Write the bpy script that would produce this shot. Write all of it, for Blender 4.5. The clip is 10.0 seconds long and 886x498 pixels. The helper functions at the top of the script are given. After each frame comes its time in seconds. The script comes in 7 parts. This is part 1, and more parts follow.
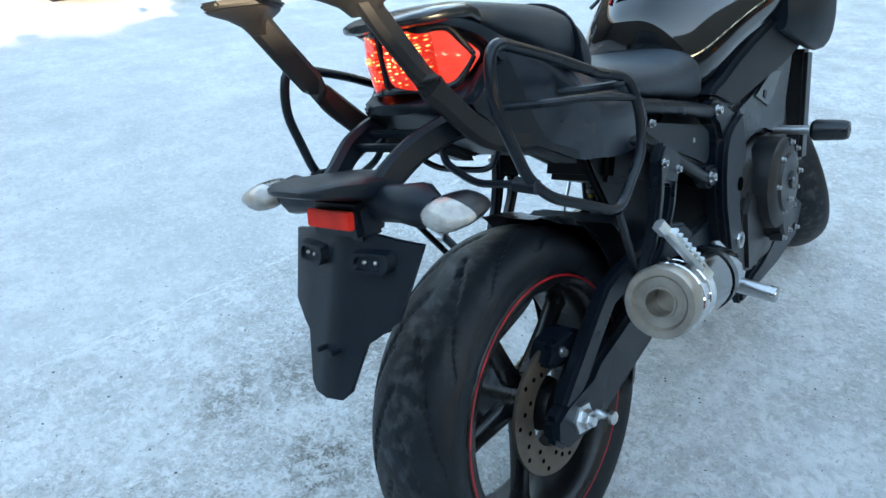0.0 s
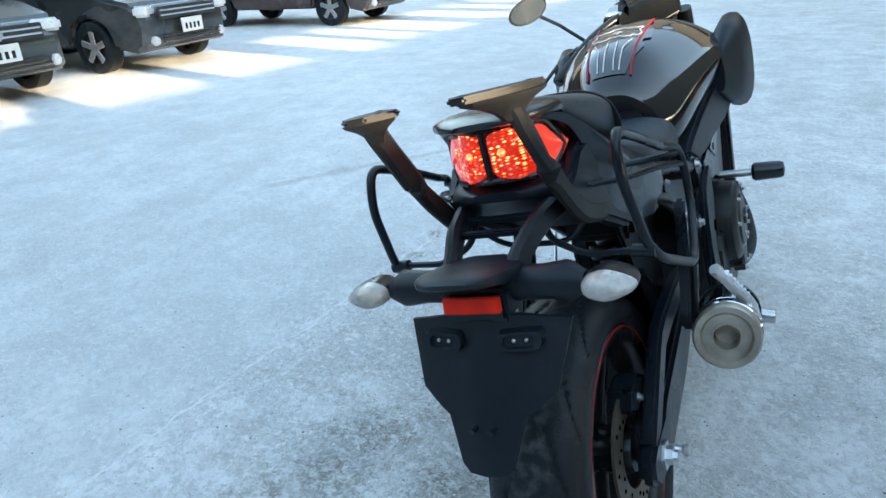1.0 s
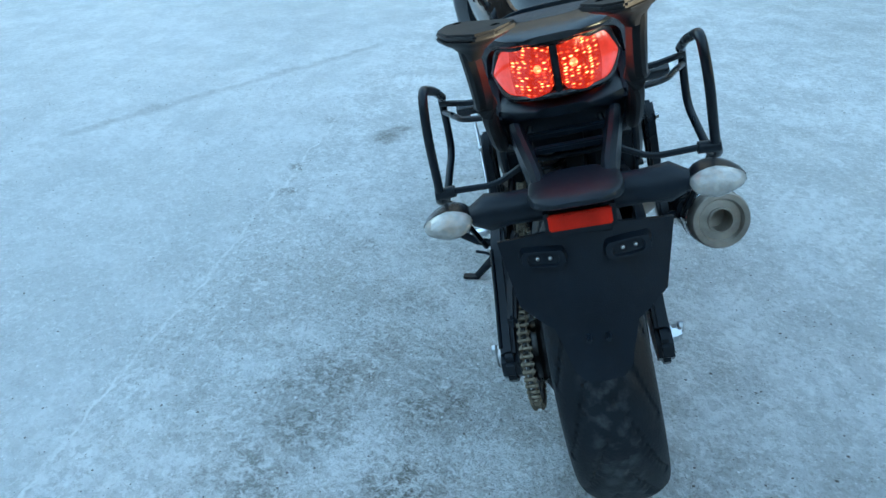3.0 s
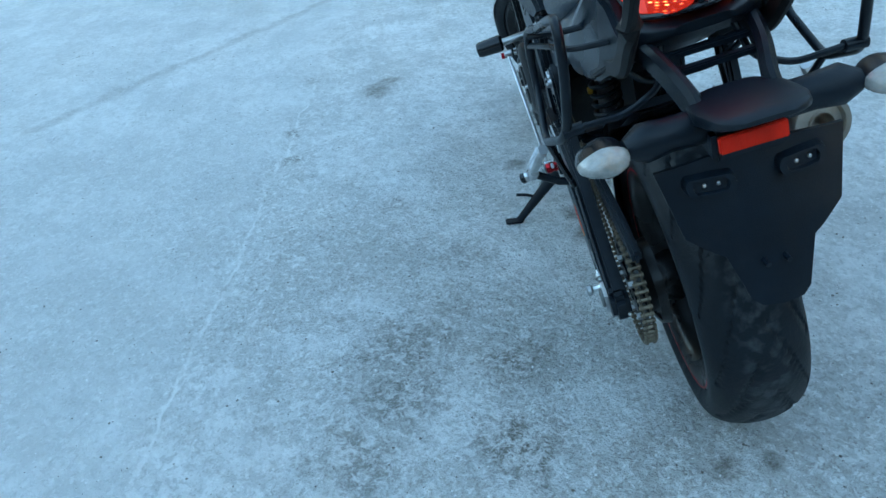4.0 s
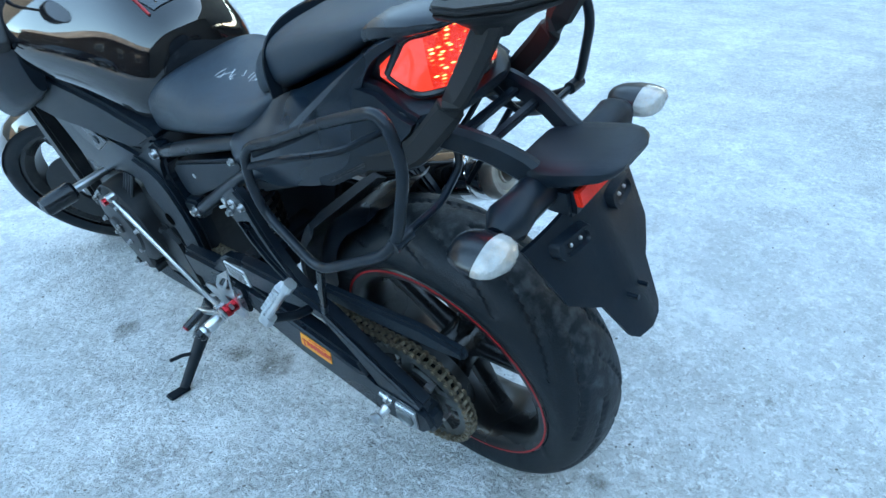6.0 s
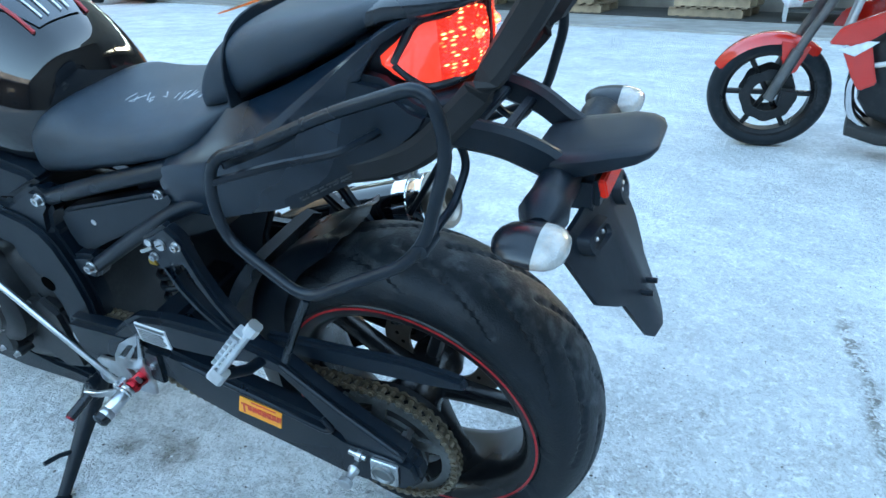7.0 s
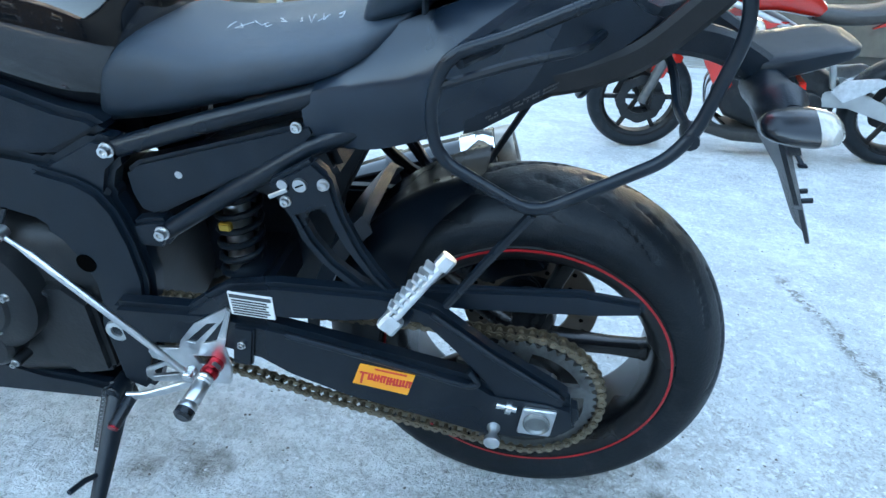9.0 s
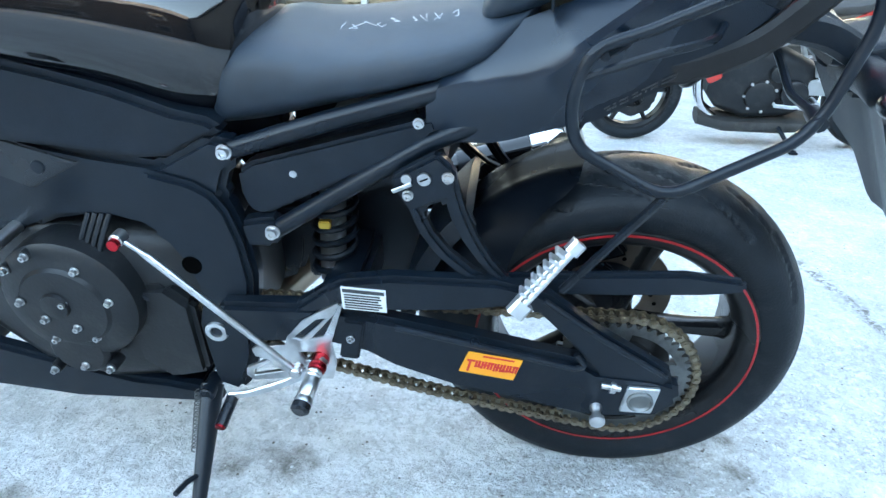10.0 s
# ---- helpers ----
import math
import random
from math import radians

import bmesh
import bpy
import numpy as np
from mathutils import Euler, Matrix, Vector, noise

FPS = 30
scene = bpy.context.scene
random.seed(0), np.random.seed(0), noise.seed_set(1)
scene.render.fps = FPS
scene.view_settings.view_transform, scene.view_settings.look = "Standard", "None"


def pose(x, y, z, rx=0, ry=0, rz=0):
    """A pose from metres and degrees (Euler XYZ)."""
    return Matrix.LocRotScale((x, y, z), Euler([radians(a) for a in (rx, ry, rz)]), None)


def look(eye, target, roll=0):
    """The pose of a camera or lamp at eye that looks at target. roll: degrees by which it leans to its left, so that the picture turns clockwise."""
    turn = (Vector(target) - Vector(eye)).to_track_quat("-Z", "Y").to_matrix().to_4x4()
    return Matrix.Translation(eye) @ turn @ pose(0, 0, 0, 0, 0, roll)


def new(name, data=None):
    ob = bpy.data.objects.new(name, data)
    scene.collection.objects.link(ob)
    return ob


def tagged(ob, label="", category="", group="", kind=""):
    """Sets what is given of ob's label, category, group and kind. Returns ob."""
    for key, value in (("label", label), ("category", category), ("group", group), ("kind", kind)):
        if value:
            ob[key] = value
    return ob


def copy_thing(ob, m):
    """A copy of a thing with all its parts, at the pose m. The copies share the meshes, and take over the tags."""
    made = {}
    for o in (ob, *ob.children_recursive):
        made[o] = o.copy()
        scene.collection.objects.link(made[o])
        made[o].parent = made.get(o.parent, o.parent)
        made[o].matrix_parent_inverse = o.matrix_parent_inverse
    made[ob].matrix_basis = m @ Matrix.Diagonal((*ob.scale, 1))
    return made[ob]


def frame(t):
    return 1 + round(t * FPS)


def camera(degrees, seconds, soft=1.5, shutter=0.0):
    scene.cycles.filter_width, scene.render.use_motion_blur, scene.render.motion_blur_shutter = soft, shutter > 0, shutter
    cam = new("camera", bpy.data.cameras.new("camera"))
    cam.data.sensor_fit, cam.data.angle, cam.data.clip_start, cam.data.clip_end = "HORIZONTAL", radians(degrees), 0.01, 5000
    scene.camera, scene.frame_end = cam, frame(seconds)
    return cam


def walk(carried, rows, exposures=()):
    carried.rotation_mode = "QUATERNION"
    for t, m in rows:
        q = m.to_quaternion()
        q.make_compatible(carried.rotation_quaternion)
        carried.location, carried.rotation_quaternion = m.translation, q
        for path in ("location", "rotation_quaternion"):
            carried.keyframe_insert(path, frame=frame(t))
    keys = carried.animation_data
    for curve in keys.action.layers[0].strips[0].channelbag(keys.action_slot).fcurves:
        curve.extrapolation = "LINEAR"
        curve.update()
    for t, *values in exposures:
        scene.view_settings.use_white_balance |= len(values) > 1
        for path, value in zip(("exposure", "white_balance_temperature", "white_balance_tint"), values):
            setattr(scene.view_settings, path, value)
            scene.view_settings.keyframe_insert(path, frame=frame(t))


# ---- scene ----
cam = camera(66.64, 10.0)
PATH = [
    (0, 0.4518, -0.8012, 1.1497, 60.44, 1.13, 39.93),
    (0.5, 0.2652, -0.8977, 1.1843, 61.52, 4.24, 36.38),
    (1, 0.1801, -1.0405, 1.2098, 65.73, 3.30, 26.21),
    (1.5, 0.1092, -1.1186, 1.1879, 63.22, -0.21, 16.90),
    (2, -0.0558, -1.1124, 1.1472, 60.10, 1.99, 13.38),
    (2.2, -0.1095, -1.0983, 1.1585, 60.40, 1.47, 14.22),
    (3.3, -0.3412, -1.1581, 1.2116, 57.31, 0.63, 2.69),
    (3.5, -0.4005, -1.1709, 1.2068, 56.26, 0.51, 2.07),
    (4, -0.5655, -1.0745, 1.1839, 54.00, 5.45, -2.49),
    (4.5, -0.6386, -0.9490, 1.2066, 55.89, 4.05, -10.58),
    (5, -0.7782, -0.8869, 1.1994, 54.15, 5.15, -26.08),
    (5.5, -0.8455, -0.8028, 1.1741, 56.78, 4.82, -38.09),
    (5.7, -0.8640, -0.7409, 1.1556, 57.97, 3.65, -44.11),
    (6.8, -0.9241, -0.5151, 1.0251, 63.66, 0.61, -59.04),
    (7, -0.9715, -0.4506, 1.0050, 65.86, 0.18, -64.80),
    (7.5, -1.0364, -0.3307, 0.9611, 68.13, 0.57, -72.63),
    (8, -1.0590, -0.2134, 0.8840, 68.61, -0.75, -76.22),
    (8.5, -1.0902, -0.1048, 0.8752, 68.44, -0.30, -77.25),
    (9, -1.1217, -0.0059, 0.8491, 68.82, -1.86, -80.08),
    (9.5, -1.1450, 0.1058, 0.8439, 68.87, -1.26, -82.07),
    (10, -1.1866, 0.1886, 0.8424, 68.92, -0.76, -83.33),
]
EXPOSURES = [
    (0.0, 3.58, 7250, 7), (1.0, 3.30, 7250, 6), (1.5, 3.12, 6700, 2), (2.0, 3.20, 6750, 1), (3.5, 3.10, 6250, -4), (4.0, 3.03, 6250, -4), (4.5, 3.12, 6250, -4), (5.0, 3.34, 6250, -4),
    (5.7, 3.74, 6500, 2), (7.0, 3.92, 6450, 3), (7.5, 3.97, 6350, 2), (8.5, 4.00, 6900, 6), (9.0, 4.08, 6750, 7), (9.5, 4.34, 7250, 9), (10.0, 4.50, 7300, 9),
]
walk(cam, [(t, pose(x, y, z, rx, ry, rz)) for t, x, y, z, rx, ry, rz in PATH], EXPOSURES)

# ---- world and light ----
LEAN = radians(12.68)
world = bpy.data.worlds.new("winter_sky")
scene.world = world
world.use_nodes = True
wn = world.node_tree.nodes
sky = wn.new("ShaderNodeTexSky")
sky.sky_type = 'NISHITA'
sky.sun_disc = False
sky.sun_elevation = radians(9.8)
sky.sun_rotation = radians(106)
sky.air_density = 1.0
sky.dust_density = 0.6
world.node_tree.links.new(sky.outputs[0], wn["Background"].inputs[0])
wn["Background"].inputs[1].default_value = 0.15
sun = new("sun", bpy.data.lights.new("sun", 'SUN'))
sun.data.energy = 2.0
sun.data.angle = radians(0.5)
sun.data.color = (1.0, 0.82, 0.60)
SUN_DIR = Vector((math.cos(radians(9.8)) * math.sin(radians(106)), math.cos(radians(9.8)) * math.cos(radians(106)), math.sin(radians(9.8))))
sun.matrix_world = look(SUN_DIR * 30, (0, 0, 0))


# ---- materials ----
def mat(name, color, rough=0.5, metal=0.0, vary=0.25, scale=30.0, bump=0.0, bump_scale=200.0, coat=0.0, spec=0.5, dirt=None, dirt_amount=0.0, rand=0.0):
    """A procedural material: base colour broken up at two scales, with fine relief."""
    m = bpy.data.materials.new(name)
    m.use_nodes = True
    nt = m.node_tree
    n, ln = nt.nodes, nt.links
    b = n["Principled BSDF"]
    b.inputs["Metallic"].default_value = metal
    b.inputs["Specular IOR Level"].default_value = spec
    b.inputs["Coat Weight"].default_value = coat
    b.inputs["Coat Roughness"].default_value = 0.06
    tc = n.new("ShaderNodeTexCoord")
    n1 = n.new("ShaderNodeTexNoise")
    n1.inputs["Scale"].default_value = scale
    n1.inputs["Detail"].default_value = 5
    n2 = n.new("ShaderNodeTexNoise")
    n2.inputs["Scale"].default_value = scale * 0.14
    n2.inputs["Detail"].default_value = 3
    ln.new(tc.outputs["Object"], n1.inputs["Vector"])
    ln.new(tc.outputs["Object"], n2.inputs["Vector"])
    add = n.new("ShaderNodeMath")
    add.operation = 'ADD'
    ln.new(n1.outputs["Fac"], add.inputs[0])
    ln.new(n2.outputs["Fac"], add.inputs[1])
    mr = n.new("ShaderNodeMapRange")
    mr.inputs["From Min"].default_value = 0.7
    mr.inputs["From Max"].default_value = 1.3
    mr.inputs["To Min"].default_value = 1 - vary
    mr.inputs["To Max"].default_value = 1 + vary
    ln.new(add.outputs[0], mr.inputs["Value"])
    mul = n.new("ShaderNodeMix")
    mul.data_type = 'RGBA'
    mul.blend_type = 'MULTIPLY'
    mul.inputs["Factor"].default_value = 1.0
    mul.inputs["A"].default_value = (*color, 1)
    ln.new(mr.outputs[0], mul.inputs["B"])
    out = mul.outputs["Result"]
    if rand:
        oi = n.new("ShaderNodeObjectInfo")
        hsv = n.new("ShaderNodeHueSaturation")
        mr3 = n.new("ShaderNodeMapRange")
        mr3.inputs["To Min"].default_value = 1 - rand
        mr3.inputs["To Max"].default_value = 1 + rand
        ln.new(oi.outputs["Random"], mr3.inputs["Value"])
        ln.new(mr3.outputs[0], hsv.inputs["Value"])
        ln.new(out, hsv.inputs["Color"])
        out = hsv.outputs["Color"]
    if dirt:
        n3 = n.new("ShaderNodeTexNoise")
        n3.inputs["Scale"].default_value = scale * 0.35
        n3.inputs["Detail"].default_value = 8
        n3.inputs["Roughness"].default_value = 0.7
        ln.new(tc.outputs["Object"], n3.inputs["Vector"])
        mr2 = n.new("ShaderNodeMapRange")
        mr2.inputs["From Min"].default_value = 0.52
        mr2.inputs["From Max"].default_value = 0.72
        mr2.inputs["To Max"].default_value = dirt_amount
        ln.new(n3.outputs["Fac"], mr2.inputs["Value"])
        mx = n.new("ShaderNodeMix")
        mx.data_type = 'RGBA'
        mx.inputs["B"].default_value = (*dirt, 1)
        ln.new(mr2.outputs[0], mx.inputs["Factor"])
        ln.new(out, mx.inputs["A"])
        out = mx.outputs["Result"]
    ln.new(out, b.inputs["Base Color"])
    rr = n.new("ShaderNodeMapRange")
    rr.inputs["From Min"].default_value = 0.3
    rr.inputs["From Max"].default_value = 0.7
    rr.inputs["To Min"].default_value = max(rough - 0.08, 0.02)
    rr.inputs["To Max"].default_value = min(rough + 0.08, 1)
    ln.new(n2.outputs["Fac"], rr.inputs["Value"])
    ln.new(rr.outputs[0], b.inputs["Roughness"])
    if bump:
        n4 = n.new("ShaderNodeTexNoise")
        n4.inputs["Scale"].default_value = bump_scale
        n4.inputs["Detail"].default_value = 3
        ln.new(tc.outputs["Object"], n4.inputs["Vector"])
        bp = n.new("ShaderNodeBump")
        bp.inputs["Strength"].default_value = bump
        bp.inputs["Distance"].default_value = 0.002
        ln.new(n4.outputs["Fac"], bp.inputs["Height"])
        ln.new(bp.outputs[0], b.inputs["Normal"])
    return m


GRIME = (0.16, 0.15, 0.14)
PLASTIC = mat("black_plastic", (0.0042, 0.0086, 0.0145), 0.36, spec=0.28, bump=0.3, bump_scale=600, dirt=GRIME, dirt_amount=0.04)
SATIN = mat("satin_black_paint", (0.005, 0.0078, 0.0118), 0.26, spec=0.5, bump=0.08, bump_scale=500, dirt=GRIME, dirt_amount=0.03)
TAIL_PAINT = mat("tail_black_paint", (0.0047, 0.0108, 0.0198), 0.26, spec=0.50, bump=0.05, bump_scale=500)
GLOSS = mat("gloss_black_paint", (0.003, 0.0035, 0.005), 0.05, spec=0.5, coat=0.6, vary=0.1)
FRAME_BLACK = mat("frame_black", (0.0039, 0.0079, 0.0133), 0.30, spec=0.30, bump=0.15, bump_scale=400, dirt=GRIME, dirt_amount=0.05)
VINYL = mat("seat_vinyl", (0.0090, 0.0185, 0.0305), 0.40, spec=0.55, bump=0.5, bump_scale=900, dirt=(0.2, 0.2, 0.2), dirt_amount=0.03)
RUBBER = mat("tyre_rubber", (0.0080, 0.0116, 0.0156), 0.50, spec=0.22, bump=0.4, bump_scale=300, scale=18, dirt=(0.12, 0.115, 0.11), dirt_amount=0.16)
rn, rl = RUBBER.node_tree.nodes, RUBBER.node_tree.links
rb = rn["Principled BSDF"]
r_tc, r_sep, r_abs, r_mid = rn.new("ShaderNodeTexCoord"), rn.new("ShaderNodeSeparateXYZ"), rn.new("ShaderNodeMath"), rn.new("ShaderNodeMapRange")
r_abs.operation = 'ABSOLUTE'
r_mid.inputs["From Min"].default_value, r_mid.inputs["From Max"].default_value = 0.048, 0.022
r_noise, r_patch, r_mul, r_mix = rn.new("ShaderNodeTexNoise"), rn.new("ShaderNodeMapRange"), rn.new("ShaderNodeMath"), rn.new("ShaderNodeMix")
r_noise.inputs["Scale"].default_value, r_noise.inputs["Detail"].default_value = 45, 8
r_patch.inputs["From Min"].default_value, r_patch.inputs["From Max"].default_value, r_patch.inputs["To Max"].default_value = 0.46, 0.68, 0.42
r_mul.operation, r_mix.data_type = 'MULTIPLY', 'RGBA'
r_mix.inputs["B"].default_value = (0.10, 0.112, 0.122, 1)
rl.new(r_tc.outputs["Object"], r_sep.inputs[0])
rl.new(r_sep.outputs["X"], r_abs.inputs[0])
rl.new(r_abs.outputs[0], r_mid.inputs["Value"])
rl.new(r_tc.outputs["Object"], r_noise.inputs["Vector"])
rl.new(r_noise.outputs["Fac"], r_patch.inputs["Value"])
rl.new(r_mid.outputs[0], r_mul.inputs[0])
rl.new(r_patch.outputs[0], r_mul.inputs[1])
rl.new(r_mul.outputs[0], r_mix.inputs["Factor"])
rl.new(rb.inputs["Base Color"].links[0].from_socket, r_mix.inputs["A"])
rl.new(r_mix.outputs["Result"], rb.inputs["Base Color"])
GRIP_RUBBER = mat("grip_rubber", (0.010, 0.010, 0.011), 0.6, bump=0.5)
WHEEL_BLACK = mat("wheel_black", (0.006, 0.0065, 0.0075), 0.30, spec=0.35, dirt=GRIME, dirt_amount=0.12)
STRIPE_RED = mat("stripe_red", (0.36, 0.008, 0.013), 0.4)
ALU = mat("aluminium", (0.62, 0.63, 0.64), 0.32, 1.0, bump=0.1, dirt=(0.2, 0.19, 0.18), dirt_amount=0.4)
PEG_ALU = mat("cast_aluminium", (0.62, 0.63, 0.64), 0.38, 0.8)
STEEL = mat("bolt_steel", (0.55, 0.55, 0.55), 0.3, 1.0)
CHROME = mat("chrome", (0.75, 0.75, 0.76), 0.08, 1.0, vary=0.05)
SPROCKET = mat("sprocket_steel", (0.17, 0.178, 0.178), 0.45, 0.8, dirt=(0.03, 0.028, 0.025), dirt_amount=0.7)
CHAIN = mat("chain_steel", (0.225, 0.188, 0.138), 0.42, 0.9, dirt=(0.03, 0.025, 0.02), dirt_amount=0.8, scale=80, rand=0.25)
# warm sunlight on the disc's steel is put into this brown
DISC = mat("brown_disc_steel", (0.13, 0.105, 0.085), 0.5, 0.6, dirt=(0.12, 0.075, 0.045), dirt_amount=0.6)
ENGINE = mat("engine_black", (0.009, 0.0105, 0.0125), 0.38, spec=0.35, bump=0.2, dirt=GRIME, dirt_amount=0.15)
ANODISED = mat("red_anodised", (0.45, 0.02, 0.03), 0.25, 0.9)
CARBON = mat("muffler_black", (0.004, 0.004, 0.005), 0.07, coat=0.4)
ORANGE = mat("sticker_orange", (0.85, 0.33, 0.02), 0.45, vary=0.06)
STICKER_RED = mat("sticker_red", (0.6, 0.03, 0.02), 0.45)
CHALK = mat("chalk_grey", (0.55, 0.56, 0.57), 0.8, vary=0.3)
WHITE = mat("label_white", (0.7, 0.7, 0.7), 0.45, vary=0.08)
CLEAR = mat("indicator_lens", (0.36, 0.345, 0.32), 0.10, vary=0.35, scale=60, coat=0.8, bump=1.0, bump_scale=140, dirt=(0.62, 0.34, 0.16), dirt_amount=0.35)
REFLECTOR = mat("red_reflector", (0.75, 0.022, 0.008), 0.3, bump=0.4, bump_scale=400, spec=0.2)
SILVER_LINE = mat("silver_graphic", (0.75, 0.75, 0.76), 0.3, 0.2)
PAD_GREY = mat("tank_pad_grey", (0.02, 0.023, 0.028), 0.2, spec=0.8, coat=0.8)
CARRIER = mat("carrier_paint", (0.014, 0.014, 0.015), 0.5, spec=0.25, bump=0.15, bump_scale=400)
GOLD = mat("spring_gold", (0.6, 0.38, 0.06), 0.35, 0.6)


def lit_lens(name, color, low, high):
    """A lens lit from behind: a dim red ground with rows of brighter facets."""
    m = mat(name, color, 0.15, coat=0.6, bump=0.9, bump_scale=260)
    n, ln = m.node_tree.nodes, m.node_tree.links
    b = n["Principled BSDF"]
    tc = n.new("ShaderNodeTexCoord")
    mp = n.new("ShaderNodeMapping")
    mp.inputs["Scale"].default_value = (1, 0.35, 2.1)
    vo = n.new("ShaderNodeTexVoronoi")
    vo.inputs["Scale"].default_value = 105
    vo.inputs["Randomness"].default_value = 0.55
    ln.new(tc.outputs["Object"], mp.inputs["Vector"])
    ln.new(mp.outputs[0], vo.inputs["Vector"])
    dot = n.new("ShaderNodeMapRange")
    dot.inputs["From Min"].default_value = 0.42
    dot.inputs["From Max"].default_value = 0.12
    ln.new(vo.outputs["Distance"], dot.inputs["Value"])
    sep = n.new("ShaderNodeSeparateColor")
    ln.new(vo.outputs["Color"], sep.inputs[0])
    mu = n.new("ShaderNodeMath")
    mu.operation = 'MULTIPLY'
    ln.new(dot.outputs[0], mu.inputs[0])
    ln.new(sep.outputs[0], mu.inputs[1])
    ab = n.new("ShaderNodeVectorMath")
    ab.operation = 'ABSOLUTE'
    ln.new(tc.outputs["Object"], ab.inputs[0])
    far = n.new("ShaderNodeVectorMath")
    far.operation = 'DISTANCE'
    far.inputs[1].default_value = (0.028, 0.145, 0.942)
    ln.new(ab.outputs[0], far.inputs[0])
    glow = n.new("ShaderNodeMapRange")
    glow.inputs["From Min"].default_value = 0.055
    glow.inputs["From Max"].default_value = 0.010
    glow.inputs["To Min"].default_value = 0.25
    ln.new(far.outputs["Value"], glow.inputs["Value"])
    lit = n.new("ShaderNodeMath")
    lit.operation = 'MULTIPLY'
    ln.new(mu.outputs[0], lit.inputs[0])
    ln.new(glow.outputs[0], lit.inputs[1])
    st = n.new("ShaderNodeMapRange")
    st.inputs["To Min"].default_value = low
    st.inputs["To Max"].default_value = high
    ln.new(lit.outputs[0], st.inputs["Value"])
    mx = n.new("ShaderNodeMix")
    mx.data_type = 'RGBA'
    mx.inputs["A"].default_value = (1.0, 0.035, 0.012, 1)
    mx.inputs["B"].default_value = (1.0, 0.32, 0.10, 1)
    ln.new(mu.outputs[0], mx.inputs["Factor"])
    ln.new(mx.outputs["Result"], b.inputs["Emission Color"])
    ln.new(st.outputs[0], b.inputs["Emission Strength"])
    return m


TAIL_RED = lit_lens("tail_lamp_red", (0.36, 0.010, 0.008), 0.055, 1.9)
TAIL_SIDE = mat("tail_lamp_side", (0.46, 0.030, 0.026), 0.10, vary=0.4, scale=45, coat=0.8)
TAIL_SIDE.node_tree.nodes["Principled BSDF"].inputs["Emission Color"].default_value = (1.0, 0.06, 0.03, 1)
TAIL_SIDE.node_tree.nodes["Principled BSDF"].inputs["Emission Strength"].default_value = 0.075
BULB = lit_lens("tail_lamp_bulb", (0.9, 0.3, 0.15), 1.0, 1.2)


# ---- mesh helpers ----
def part(name, bm, material, parent=None, label="", sharp=38, smooth=True):
    """Link a bmesh as one mesh object."""
    bmesh.ops.remove_doubles(bm, verts=bm.verts, dist=1e-6)
    bmesh.ops.recalc_face_normals(bm, faces=bm.faces)
    lim = radians(sharp)
    for f in bm.faces:
        f.smooth = smooth
    for e in bm.edges:
        e.smooth = len(e.link_faces) == 2 and e.calc_face_angle(0) < lim
    me = bpy.data.meshes.new(name)
    bm.to_mesh(me)
    bm.free()
    me.materials.append(material)
    ob = new(name, me)
    if parent:
        ob.parent = parent
    if label:
        ob["label"] = label
    return ob


def thing(name, label, category, m=None, group="", kind=""):
    ob = new(name)
    ob.empty_display_size = 0.05
    if m is not None:
        ob.matrix_world = m
    return tagged(ob, label, category, group, kind)


def frames_along(pts):
    out = []
    up = None
    for i, p in enumerate(pts):
        a = pts[max(i - 1, 0)]
        b = pts[min(i + 1, len(pts) - 1)]
        d = (b - a).normalized()
        if up is None:
            up = d.orthogonal().normalized()
        up = (up - d * up.dot(d))
        if up.length < 1e-6:
            up = d.orthogonal()
        up.normalize()
        out.append((p, d, up, d.cross(up)))
    return out


def rounded(pts, r, n=5):
    """A polyline with its inner corners rounded."""
    pts = [Vector(p) for p in pts]
    out = [pts[0]]
    for a, p, b in zip(pts, pts[1:], pts[2:]):
        k = min(r, (a - p).length * 0.45, (b - p).length * 0.45)
        s, e = p + (a - p).normalized() * k, p + (b - p).normalized() * k
        for i in range(n + 1):
            t = i / n
            out.append(s * (1 - t) ** 2 + p * 2 * t * (1 - t) + e * t * t)
    return out + [pts[-1]]


def tube(bm, pts, r, seg=10, corner=0.0, flat=1.0, radii=None):
    """Sweep a circle (or an oval, by flat) along a line."""
    line = rounded(pts, corner) if corner else [Vector(p) for p in pts]
    rings = []
    fr = frames_along(line)
    for i, (p, d, u, v) in enumerate(fr):
        rr = r if radii is None else radii[min(i, len(radii) - 1)]
        rings.append([bm.verts.new(p + u * (rr * math.cos(a)) + v * (rr * flat * math.sin(a))) for a in (2 * math.pi * k / seg for k in range(seg))])
    for a, b in zip(rings, rings[1:]):
        for k in range(seg):
            bm.faces.new((a[k], a[(k + 1) % seg], b[(k + 1) % seg], b[k]))
    bm.faces.new(rings[0][::-1])
    bm.faces.new(rings[-1])
    return bm


